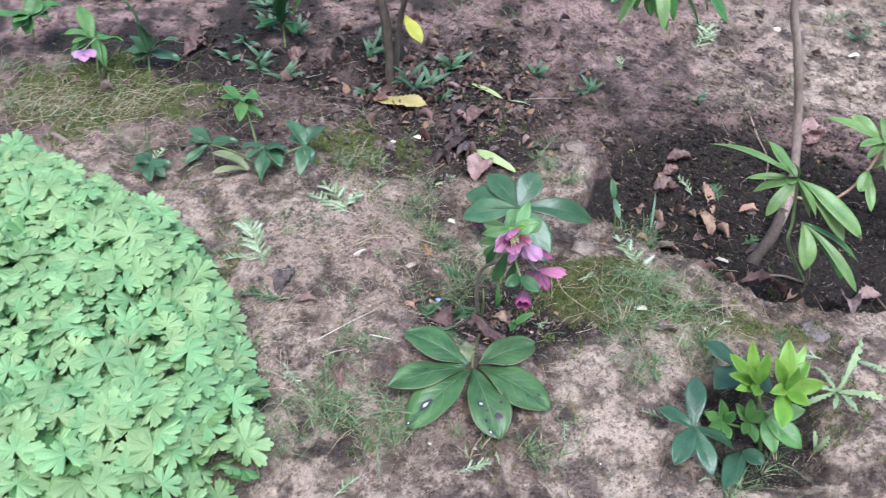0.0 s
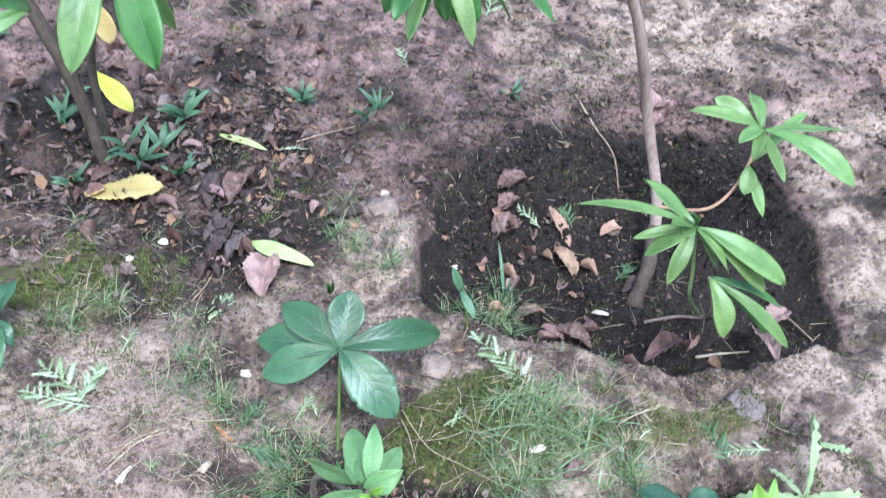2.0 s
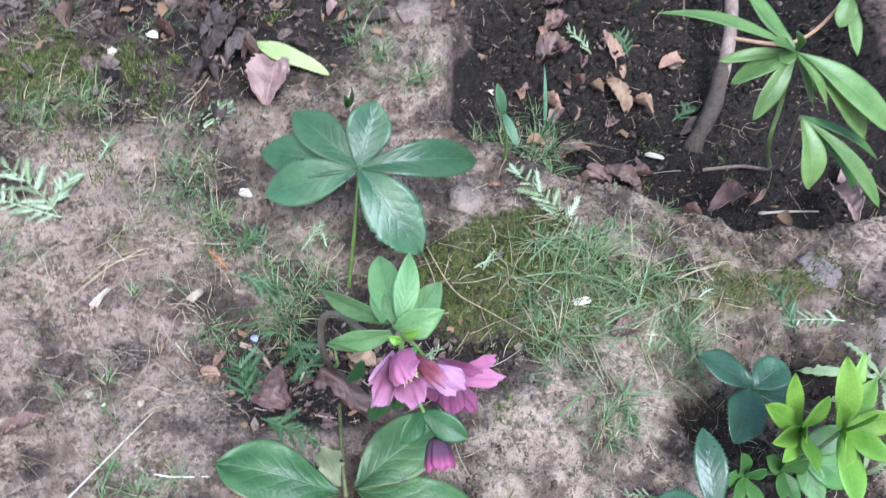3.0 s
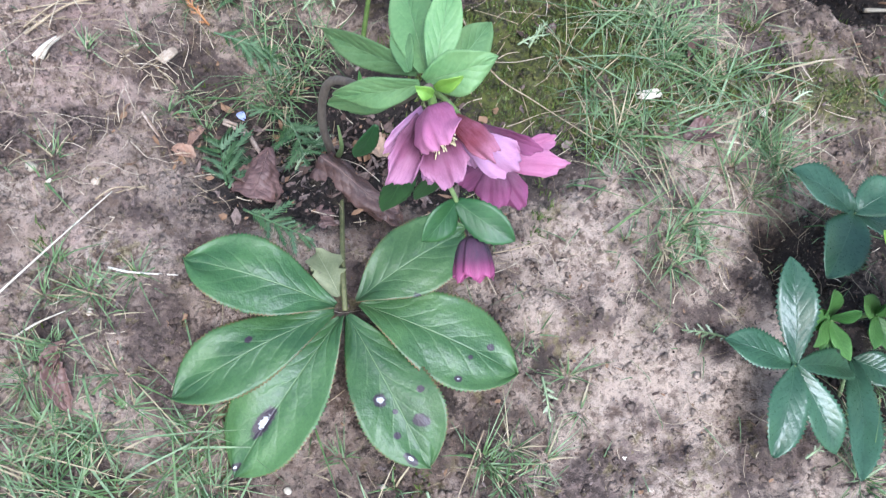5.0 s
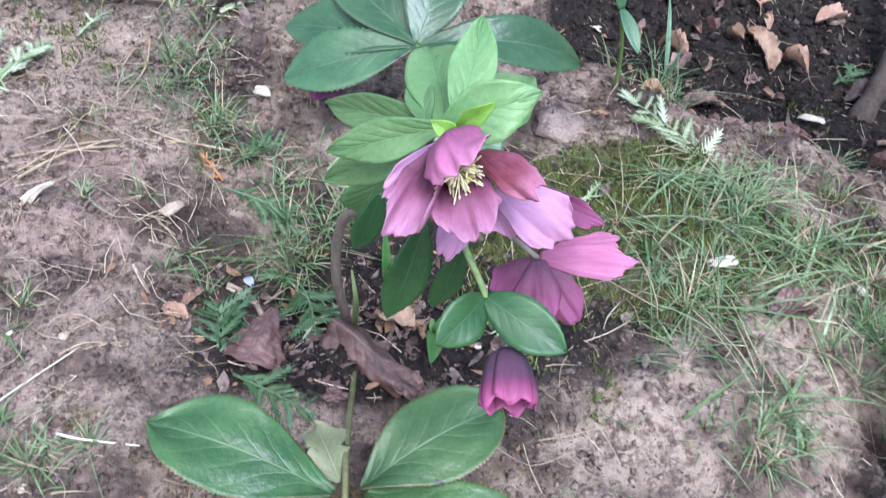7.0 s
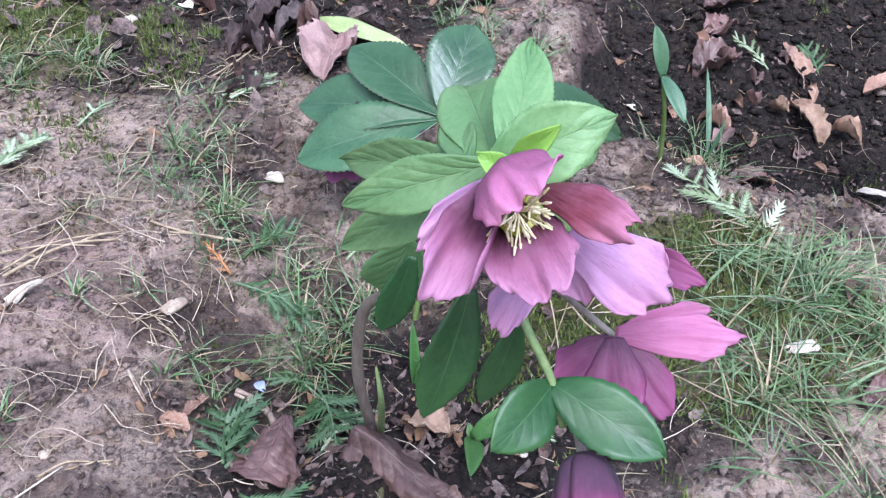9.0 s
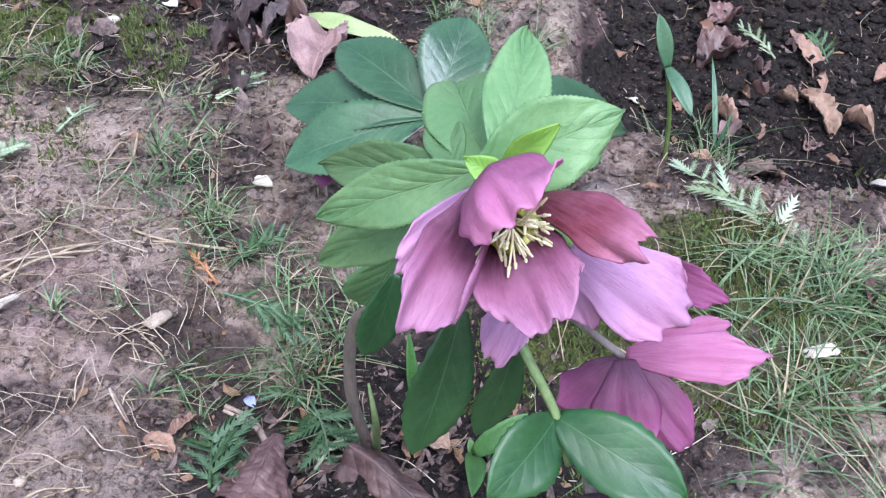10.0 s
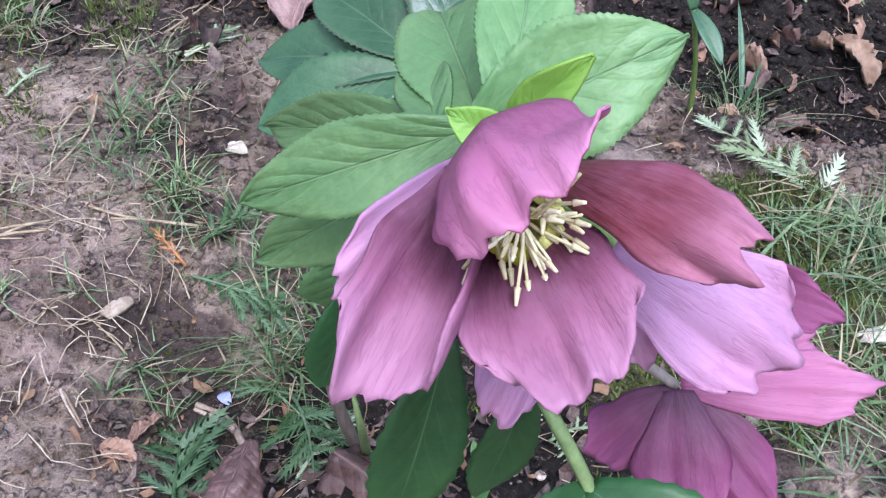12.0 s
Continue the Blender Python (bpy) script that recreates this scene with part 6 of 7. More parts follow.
def leaf_drift():
    """Leaf-sized flakes of old litter under the dark stems and along the back of the bed."""
    rnd = random.Random(91)
    kinds = []
    for k in range(6):
        for material in (DEAD_DARK, DEAD_BROWN, DEAD_PINK, DEAD_TAN):
            me = bpy.data.meshes.new("dead_leaf")
            bm = crumpled_bm(1.0, rnd.uniform(0.6, 0.95), rnd.uniform(20, 70), 700 + k, 0.16, 14, 5)
            bm.to_mesh(me)
            bm.free()
            me.shade_smooth()
            me.materials.append(material)
            kinds.append(me)
    for (cx, cy), sx, sy, count, tones in (((0.051, 1.921), 0.09, 0.13, 70, (0, 0, 1, 1, 2)), ((-0.122, 2.046), 0.16, 0.14, 40, (0, 0, 1, 1, 2)), ((0.012, 1.672), 0.06, 0.05, 8, (0, 0, 1, 1, 2)), ((-0.510, 2.042), 0.16, 0.1, 18, (0, 0, 1, 1, 2)), ((0.505, 1.618), 0.05, 0.055, 18, (1, 2, 3, 3)), ((0.7, 1.33), 0.14, 0.03, 6, (1, 3)), ((0.46, 1.43), 0.05, 0.03, 5, (1, 2, 2, 2)), ((0.676, 2.268), 0.3, 0.1, 12, (0, 0, 1, 1, 2))):
        for _ in range(count):
            x, y = rnd.gauss(cx, sx), rnd.gauss(cy, sy)
            size = rnd.uniform(0.016, 0.036)
            m = Matrix.Translation(on(x, y, 0.005)) @ pose(0, 0, 0, rnd.gauss(0, 14), rnd.gauss(0, 14), rnd.uniform(0, 360)) @ Matrix.Diagonal((size * rnd.uniform(0.45, 0.95), size * rnd.uniform(0.8, 1.3), size * rnd.uniform(0.8, 2.0), 1))
            tagged(part("dead_leaf", kinds[rnd.choice(tones) + 4 * rnd.randrange(6)], None, None, "", m), "grey-purple dead leaf in the litter", "dead leaf", "leaves of the litter")


leaf_drift()


# ---- conifer sprigs ----
def sprig(base, tip, material, label, pairs=9, spread=0.42, seed=0, lift=0.006):
    m, length = lies(base, tip, lift)
    rnd = random.Random(seed)
    ob = new("conifer_sprig")
    ob.empty_display_size = 0.02
    ob.matrix_basis = m
    PLACED[ob.name] = m.copy()
    tagged(ob, label, "conifer sprig", "fallen conifer sprigs")
    bend = rnd.uniform(-0.2, 0.2)

    def at(s):
        return Vector((bend * length * s * s, length * s, 0.004 * math.sin(s * 3)))

    part("twig", tube_into(bmesh.new(), [at(k / 5) for k in range(6)], 0.0013, 0.0006, 5, 2), material, ob, "", m)
    hand = 1
    for i in range(max(8, round(pairs * 1.6))):
        s = 0.1 + 0.86 * i / max(8, round(pairs * 1.6))
        hand = -hand
        size = (0.8 if material is SPRIG_GREEN else 0.56) * spread * length * (0.3 + 0.75 * math.sin(math.pi * (0.16 + 0.78 * s))) * rnd.uniform(0.5, 1.25)
        turn = Matrix.Translation(at(s)) @ pose(0, 0, 0, rnd.uniform(2, 14), rnd.uniform(-25, 25), -hand * rnd.uniform(26, 62) - math.degrees(bend * 2 * s))
        part("side_spray", spray_mesh(material, rnd.randrange(5)), None, ob, "", m @ turn @ Matrix.Diagonal((size * rnd.uniform(0.6, 0.85), size, size * 0.5, 1)))
    size = length * 0.14
    part("side_spray", spray_mesh(material, 1), None, ob, "", m @ Matrix.Translation(at(0.88)) @ Matrix.Diagonal((size, size, size * 0.5, 1)))


PALE, GREEN_S = "pale silvery green conifer sprig fallen on soil", "dark green conifer sprig fallen on soil"
sprig((-0.198, 1.481), (-0.244, 1.580), SPRIG, PALE, 9, 0.42, 1)
sprig((-0.195, 1.478), (-0.288, 1.517), SPRIG, PALE, 10, 0.36, 2)
sprig((-0.207, 1.492), (-0.169, 1.549), SPRIG, PALE, 7, 0.42, 3)
sprig((0.398, 1.283), (0.370, 1.445), SPRIG, PALE, 13, 0.30, 4)
sprig((-0.338, 1.319), (-0.411, 1.450), SPRIG, PALE, 10, 0.36, 5)
sprig((-0.350, 1.328), (-0.439, 1.335), SPRIG, PALE, 8, 0.40, 6)
sprig((-0.015, 1.582), (0.029, 1.604), SPRIG, PALE, 6, 0.45, 7)
sprig((0.570, 1.668), (0.548, 1.714), SPRIG, PALE, 6, 0.48, 8)
sprig((0.628, 1.656), (0.628, 1.696), SPRIG_GREEN, GREEN_S, 6, 0.48, 9)
sprig((0.372, 0.994), (0.333, 1.006), SPRIG, "small whitish conifer sprig on clay", 6, 0.36, 10)
sprig((-0.030, 1.218), (-0.032, 1.288), SPRIG_GREEN, GREEN_S, 8, 0.55, 11)
sprig((-0.028, 1.214), (-0.008, 1.266), SPRIG_GREEN, GREEN_S, 7, 0.5, 12)
sprig((-0.018, 1.185), (0.031, 1.142), SPRIG_GREEN, GREEN_S, 10, 0.4, 13)
sprig((-0.009, 1.376), (0.037, 1.340), SPRIG_GREEN, GREEN_S, 10, 0.42, 14)
sprig((0.031, 1.314), (0.056, 1.239), SPRIG_GREEN, GREEN_S, 9, 0.42, 15)
sprig((0.063, 1.299), (0.023, 1.290), SPRIG_GREEN, GREEN_S, 7, 0.42, 16)
sprig((0.204, 0.996), (0.202, 0.959), SPRIG, "small light green conifer sprig on soil", 7, 0.36, 17)
sprig((-0.019, 1.379), (0.034, 1.352), SPRIG_GREEN, GREEN_S, 10, 0.42, 18)
sprig((0.036, 1.312), (-0.006, 1.317), SPRIG_GREEN, GREEN_S, 8, 0.42, 19)
sprig((0.032, 1.238), (0.061, 1.292), SPRIG, PALE, 8, 0.42, 20)
sprig((-0.016, 1.584), (0.027, 1.620), SPRIG, PALE, 7, 0.42, 21)
sprig((-0.013, 1.398), (0.025, 1.429), SPRIG_GREEN, GREEN_S, 7, 0.42, 22)
sprig((-0.022, 1.385), (-0.044, 1.406), SPRIG_ORANGE, "withered orange conifer sprig on soil", 7, 0.4, 23)
sprig((0.684, 1.135), (0.624, 1.149), SPRIG, PALE, 8, 0.42, 24)
sprig((0.624, 1.140), (0.620, 1.207), SPRIG_GREEN, GREEN_S, 9, 0.36, 25)
sprig((-0.340, 1.314), (-0.403, 1.435), SPRIG, PALE, 9, 0.36, 26)
sprig((-0.283, 1.239), (-0.387, 1.256), SPRIG_GREEN, GREEN_S, 9, 0.3, 27)
sprig((-0.280, 1.093), (-0.243, 1.025), SPRIG, PALE, 8, 0.32, 28)
sprig((-0.346, 1.075), (-0.287, 1.071), SPRIG, PALE, 8, 0.3, 29)
sprig((0.019, 0.885), (0.076, 0.906), SPRIG, PALE, 8, 0.4, 30)
sprig((-0.169, 0.836), (-0.129, 0.874), SPRIG, PALE, 8, 0.4, 31)
sprig((0.669, 2.194), (0.769, 2.329), SPRIG, PALE, 8, 0.45, 32)
sprig((0.743, 2.234), (0.713, 2.357), SPRIG, PALE, 7, 0.45, 33)
sprig((0.464, 2.095), (0.465, 2.155), SPRIG, PALE, 6, 0.45, 34)
sprig((-0.023, 1.590), (0.026, 1.626), SPRIG, PALE, 6, 0.45, 35)
sprig((-0.639, 1.622), (-0.618, 1.688), SPRIG, PALE, 7, 0.45, 36)
sprig((-0.556, 1.613), (-0.525, 1.631), SPRIG, PALE, 6, 0.45, 37)
sprig((-0.204, 1.492), (-0.172, 1.550), SPRIG, PALE, 8, 0.45, 38)
sprig((-0.147, 1.561), (-0.118, 1.601), SPRIG, PALE, 6, 0.45, 39)
sprig((0.165, 1.922), (0.214, 1.921), SPRIG, PALE, 7, 0.45, 40)
sprig((0.269, 1.297), (0.291, 1.313), SPRIG, PALE, 7, 0.4, 41)
sprig((0.514, 1.203), (0.536, 1.210), SPRIG, PALE, 6, 0.45, 42)
sprig((0.067, 1.393), (0.106, 1.417), SPRIG, PALE, 7, 0.4, 43)
sprig((0.260, 1.303), (0.289, 1.300), SPRIG, PALE, 6, 0.4, 44)
sprig((0.660, 1.543), (0.704, 1.557), SPRIG_GREEN, GREEN_S, 6, 0.5, 45)
sprig((0.099, 1.392), (0.094, 1.411), SPRIG, PALE, 6, 0.45, 46)
sprig((0.184, 1.231), (0.181, 1.205), SPRIG, PALE, 7, 0.5, 47)
sprig((0.177, 1.227), (0.201, 1.233), SPRIG, PALE, 7, 0.5, 48)
sprig((0.441, 0.895), (0.487, 0.902), SPRIG, PALE, 6, 0.45, 49)
sprig((0.409, 0.882), (0.427, 0.888), SPRIG, PALE, 6, 0.45, 50)
sprig((0.086, 0.923), (0.088, 0.902), SPRIG, PALE, 6, 0.36, 51)


# ---- twigs, straws and chips that stand out ----
def twig(points, thick, material, label="dry twig lying on the soil", lift=0.004):
    bm = tube_into(bmesh.new(), [on(x, y, lift + 0.003 * (i % 2)) for i, (x, y) in enumerate(points)], thick * (0.7 if material is STRAW else 1), thick * 0.45, 6, 5, 0.25)
    tagged(part("twig", bm, material, None, label), category="twig", group="dry twigs and stalks")


twig(((-0.223, 1.141), (-0.171, 1.179), (-0.123, 1.219)), 0.0012, CHIP, "long pale dry stalk lying on the soil", 0.008)
twig(((-0.123, 1.219), (-0.103, 1.219), (-0.085, 1.222)), 0.0012, STRAW)
twig(((-0.130, 1.146), (-0.111, 1.135), (-0.076, 1.127)), 0.0010, CHIP, lift=0.007)
twig(((-0.181, 1.152), (-0.155, 1.133), (-0.127, 1.118)), 0.0009, STRAW)
twig(((-0.213, 1.108), (-0.191, 1.114), (-0.169, 1.120)), 0.0012, CHIP)
twig(((0.143, 0.961), (0.124, 0.934), (0.104, 0.906)), 0.0010, STRAW)
twig(((-0.092, 1.301), (-0.086, 1.289), (-0.081, 1.278)), 0.0014, TWIG)
twig(((-0.175, 1.351), (-0.163, 1.361), (-0.151, 1.375)), 0.0018, TWIG)
twig(((0.748, 1.910), (0.753, 1.833), (0.769, 1.778), (0.747, 1.710)), 0.0026, TWIG, "bent dry twig lying across the pit's back")
twig(((0.714, 1.359), (0.760, 1.354), (0.809, 1.345)), 0.0030, CHIP, "pale broken twig on the pit's edge")
twig(((0.212, 1.342), (0.229, 1.282), (0.263, 1.248), (0.305, 1.190)), 0.0012, STRAW, "long curved dry stalk over the moss", 0.012)
twig(((0.207, 1.332), (0.210, 1.305), (0.208, 1.271)), 0.0010, STRAW, lift=0.01)
twig(((0.202, 1.942), (0.262, 1.947), (0.323, 1.948)), 0.0016, TWIG)
twig(((0.900, 1.312), (0.902, 1.409), (0.899, 1.444)), 0.0018, TWIG)
twig(((0.361, 1.185), (0.358, 1.148), (0.356, 1.113)), 0.0013, STRAW)
twig(((-0.180, 1.381), (-0.140, 1.406), (-0.104, 1.412)), 0.0022, STRAW)
twig(((-0.080, 1.432), (-0.055, 1.418), (-0.013, 1.415)), 0.0016, STRAW)
twig(((-0.083, 1.561), (-0.086, 1.514), (-0.105, 1.469)), 0.0016, STRAW)
twig(((-0.174, 1.356), (-0.164, 1.364), (-0.154, 1.375)), 0.0024, CHIP, "pale wood chip on the soil")
twig(((-0.035, 1.636), (-0.011, 1.656), (0.007, 1.686)), 0.0016, STRAW)
twig(((-0.880, 1.730), (-0.841, 1.704), (-0.809, 1.680)), 0.007, BARK, "short broken brown stick")
twig(((-0.168, 1.353), (-0.160, 1.363), (-0.151, 1.373)), 0.0020, CHIP, "pale wood chip on the soil")
twig(((-0.066, 1.420), (-0.046, 1.416), (-0.013, 1.416)), 0.0014, STRAW)
twig(((-0.181, 1.388), (-0.149, 1.409), (-0.110, 1.419)), 0.0014, STRAW)
twig(((-0.188, 1.406), (-0.153, 1.407), (-0.118, 1.407)), 0.0011, STRAW)
twig(((-0.093, 1.302), (-0.089, 1.291), (-0.083, 1.280)), 0.0012, TWIG)
twig(((-0.027, 1.310), (-0.008, 1.300), (0.002, 1.278)), 0.0020, TWIG)
twig(((-0.138, 1.216), (-0.120, 1.223), (-0.094, 1.218)), 0.0014, STRAW)
twig(((0.188, 1.109), (0.207, 1.108), (0.230, 1.110)), 0.0010, STRAW)
twig(((0.363, 1.196), (0.361, 1.148), (0.365, 1.111)), 0.0012, STRAW, lift=0.008)
twig(((0.427, 1.177), (0.446, 1.173), (0.458, 1.168)), 0.0014, CHIP)
twig(((-0.133, 1.410), (-0.117, 1.414), (-0.102, 1.420)), 0.0016, STRAW)
twig(((-0.107, 1.519), (-0.097, 1.543), (-0.091, 1.546)), 0.0014, STRAW)


def lump(name, place, size, material, label, category, group="", seed=0, flat=0.6):
    bm = bmesh.new()
    blob_into(bm, (0, 0, 0), size, random.Random(seed), flat, 2)
    tagged(part(name, bm, material, None, label, Matrix.Translation(on(place[0], place[1], size * flat * 0.35))), category=category, group=group)


for k, (place, size) in enumerate((
    ((-0.190, 1.260), 0.0040), ((-0.130, 1.344), 0.0038), ((-0.022, 0.950), 0.0032), ((-0.150, 1.115), 0.0034), ((0.218, 0.895), 0.0028), ((0.271, 0.887), 0.0038), ((0.231, 0.990), 0.0030),
    ((0.536, 1.242), 0.0034), ((-0.175, 1.243), 0.0026), ((-0.069, 1.377), 0.0048), ((-0.089, 1.366), 0.0030), ((-0.137, 1.235), 0.0042), ((0.184, 1.266), 0.0026), ((0.166, 1.207), 0.003),
    ((-0.188, 1.258), 0.0050), ((-0.931, 1.906), 0.0068), ((-0.070, 1.378), 0.0038), ((-0.085, 1.758), 0.0062), ((-0.115, 1.748), 0.0070), ((0.484, 1.200), 0.0045), ((0.318, 1.775), 0.010),
    ((-0.033, 1.325), 0.004), ((-0.123, 1.032), 0.003), ((0.053, 0.935), 0.003), ((0.202, 0.970), 0.0028), ((0.257, 0.918), 0.0036))):
    lump("pebble", place, size, CHIP if k % 2 == 0 else STONE, "small pale pebble on the soil", "pebble", "pebbles", k)
lump("stone", (-0.066, 1.362), 0.0125, STONE, "small ochre stone half sunk in soil", "stone", "", 40, 0.28)
lump("clod", (0.299, 1.722), 0.036, CLOD, "pale clay lump beside the pit", "clod", "clods", 41, 0.4)
lump("clod", (0.284, 1.407), 0.026, CLOD, "pale clay lump beside the leaf", "clod", "clods", 42, 0.35)
twig(((0.002, 1.273), (-0.007, 1.294), (-0.028, 1.307)), 0.0030, TWIG)
twig(((0.001, 1.296), (0.015, 1.305), (0.028, 1.314)), 0.0012, TWIG)
lump("stone", (0.704, 1.219), 0.030, SLATE, "flat grey stone sunk in the soil", "stone", "", 45, 0.10)
lump("stone", (0.927, 2.313), 0.014, STONE, "pale stone at the back of the bed", "stone", "", 43, 0.5)
lump("clod", (0.702, 1.639), 0.013, CLOD, "brown clod in the pit", "clod", "clods", 44, 0.6)


def chip(place, turn, length, width, label, seed):
    bm = leaf_bm(length, width, 8, 3, 0.5, 0.4, 0.3, 50, 0, 0.08, seed, 0.0012, ragged=0.25)
    tagged(part("wood_chip", bm, CHIP, None, label, Matrix.Translation(on(place[0], place[1], 0.007)) @ pose(0, 0, 0, 8, 6, turn)), category="chip", group="pale chips")


chip((0.356, 1.227), -100, 0.024, 0.012, "white curled chip lying in grass", 1)
chip((0.592, 1.485), -130, 0.024, 0.010, "white chip lying in the dark pit", 2)
chip((0.011, 1.484), -120, 0.016, 0.010, "small white chip on soil", 3)
chip((0.010, 1.483), -130, 0.020, 0.012, "small white chip on soil", 4)
chip((-0.066, 1.775), -140, 0.022, 0.014, "pinkish scrap on soil", 5)
chip((0.588, 1.488), -130, 0.022, 0.010, "white chip lying in the pit", 6)
chip((0.403, 1.635), 40, 0.012, 0.009, "tiny white chip on soil", 7)
chip((1.088, 2.185), -90, 0.03, 0.016, "white scrap at the back", 8)
bm = leaf_bm(0.011, 0.008, 8, 3, 0.6, 0.3, 0.3, 50, 0, 0.1, 3, 0.0004)
tagged(part("petal", bm, BLUE, None, "tiny fallen blue petal on dark soil", Matrix.Translation(on(*(-0.007, 1.310), 0.006)) @ pose(0, 0, 0, 10, 0, 30)), category="petal")


# ---- shoots, seedlings and weeds ----
def blade_plant(name, root, blades, material, label, category, group=""):
    plant = thing(name, root, label, category, group)
    for k, (tip, width, droop) in enumerate(blades):
        leaf("blade", plant, root, tip, width, material, (0.1, -0.5, 0.9), rows=10, half=2, peak=0.4, foot=0.35, fold=0.35, droop=droop, seed=k, thick=0.0005)


SHOOT = "blue-green bulb shoot standing in the soil"
def tall_shoot():
    plant = thing("bulb_shoot", on(0.352, 1.458), SHOOT, "shoot", "bulb shoots")
    joint = Vector((0.345, 1.463, 0.222))
    stalk("stem", plant, [on(0.354, 1.46, -0.01), (0.351, 1.459, 0.18), joint], 0.0022, 0.0018, GREENSTEM)
    leaf("blade", plant, joint, (0.338, 1.477, 0.262), 0.013, BLUEGREEN, (0, -0.9, 0.4), rows=14, half=3, peak=0.5, foot=0.4, fold=0.3, droop=20, seed=1, thick=0.0005)
    leaf("blade", plant, joint, (0.352, 1.424, 0.200), 0.013, BLUEGREEN, (0, -0.7, 0.7), rows=14, half=3, peak=0.5, foot=0.4, fold=0.3, droop=30, seed=2, thick=0.0005)


tall_shoot()
blade_plant("bulb_shoot", (0.458, 1.562, 0.058), (((0.475, 1.632, 0.125), 0.006, 15), ((0.475, 1.571, 0.097), 0.004, 25)), BLUEGREEN, SHOOT, "shoot", "bulb shoots")
blade_plant("bulb_shoot", (0.169, 1.574, 0.172), (((0.169, 1.529, 0.252), 0.011, 15), ((0.165, 1.568, 0.202), 0.009, 20)), MIDGREEN, "green bulb shoot behind the standing leaf", "shoot", "bulb shoots")
blade_plant("bulb_shoot", (0.133, 1.221, 0.103), (((0.170, 1.225, 0.130), 0.014, 30), ((0.122, 1.172, 0.132), 0.014, 30), ((0.133, 1.229, 0.110), 0.006, 20)), MIDGREEN, "light green bulb shoot under the flowers", "shoot", "bulb shoots")
blade_plant("bulb_shoot", (0.105, 1.292, 0.080), (((0.107, 1.307, 0.136), 0.008, 20), ((0.114, 1.295, 0.115), 0.006, 20)), MIDGREEN, "light green narrow shoot beside the stem", "shoot", "bulb shoots")


def seedling(place, size, seed):
    rnd = random.Random(seed)
    root = on(place[0], place[1], 0.0)
    blades = []
    for k in range(rnd.randint(5, 8)):
        a = rnd.uniform(0, 6.28)
        r = size * rnd.uniform(0.55, 1.0)
        blades.append((root + Vector((r * math.cos(a), r * math.sin(a), size * rnd.uniform(0.2, 0.95))), size * rnd.uniform(0.13, 0.2), 60))
    blade_plant("seedling", root, blades, BLUEGREEN, "small blue-green seedling with narrow leaves", "seedling", "seedlings round the dark stems")


for k, (place, size) in enumerate((
    ((-0.511, 2.138), 0.060), ((-0.538, 2.063), 0.055), ((-0.466, 2.046), 0.060), ((-0.397, 1.999), 0.058), ((-0.461, 2.229), 0.060), ((-0.387, 2.224), 0.055), ((-0.195, 2.113), 0.058), ((-0.192, 1.982), 0.055),
    ((-0.070, 1.975), 0.062), ((-0.033, 1.992), 0.065), ((0.020, 2.057), 0.060), ((0.051, 2.104), 0.055), ((-0.010, 1.913), 0.050), ((-0.488, 2.329), 0.055), ((0.238, 2.036), 0.040), ((0.343, 1.964), 0.045),
    ((-0.089, 2.018), 0.06), ((-0.431, 2.299), 0.055), ((-0.288, 2.396), 0.05), ((-0.815, 2.367), 0.055), ((1.266, 2.349), 0.06), ((1.139, 2.279), 0.05), ((-0.472, 2.096), 0.05), ((-0.190, 2.126), 0.05), ((0.626, 1.948), 0.04), ((0.371, 1.991), 0.045), ((0.240, 2.057), 0.035), ((-0.175, 2.178), 0.05))):
    seedling(place, size, 200 + k)


def lobed_blade(length, width, seed):
    """A weed's leaf with ragged saw-toothed lobes."""
    return leaf_bm(length, width * 0.6, 15, 4, 0.55, 0.25, 0.25, 45, 1.1, 0.1, seed, 0.0005, ragged=0.45, jag=0.02)


def weed(root, tips, label):
    plant = thing("weed", root, label, "weed", "ragged weeds")
    for k, (tip, width) in enumerate(tips):
        m, length = frame_at(root, tip, (0.1, -0.4, 1))
        part("blade", lobed_blade(length, width, k), WEED, plant, "", m)


weed((0.684, 1.055, 0.098), (((0.611, 1.102, 0.067), 0.026), ((0.754, 1.028, 0.109), 0.026), ((0.746, 1.140, 0.146), 0.023), ((0.666, 1.017, 0.094), 0.022), ((0.660, 1.106, 0.108), 0.019), ((0.699, 1.000, 0.105), 0.022), ((0.633, 1.058, 0.057), 0.019)), "pale grey-green weed with saw-toothed leaves")
weed((0.738, 1.119, 0.108), (((0.742, 1.145, 0.146), 0.017), ((0.778, 1.085, 0.114), 0.019)), "pale weed with upright leaf")
weed((0.630, 0.970, 0.041), (((0.625, 0.986, 0.081), 0.017), ((0.647, 0.970, 0.086), 0.019)), "small green weed beside the lime shoot")


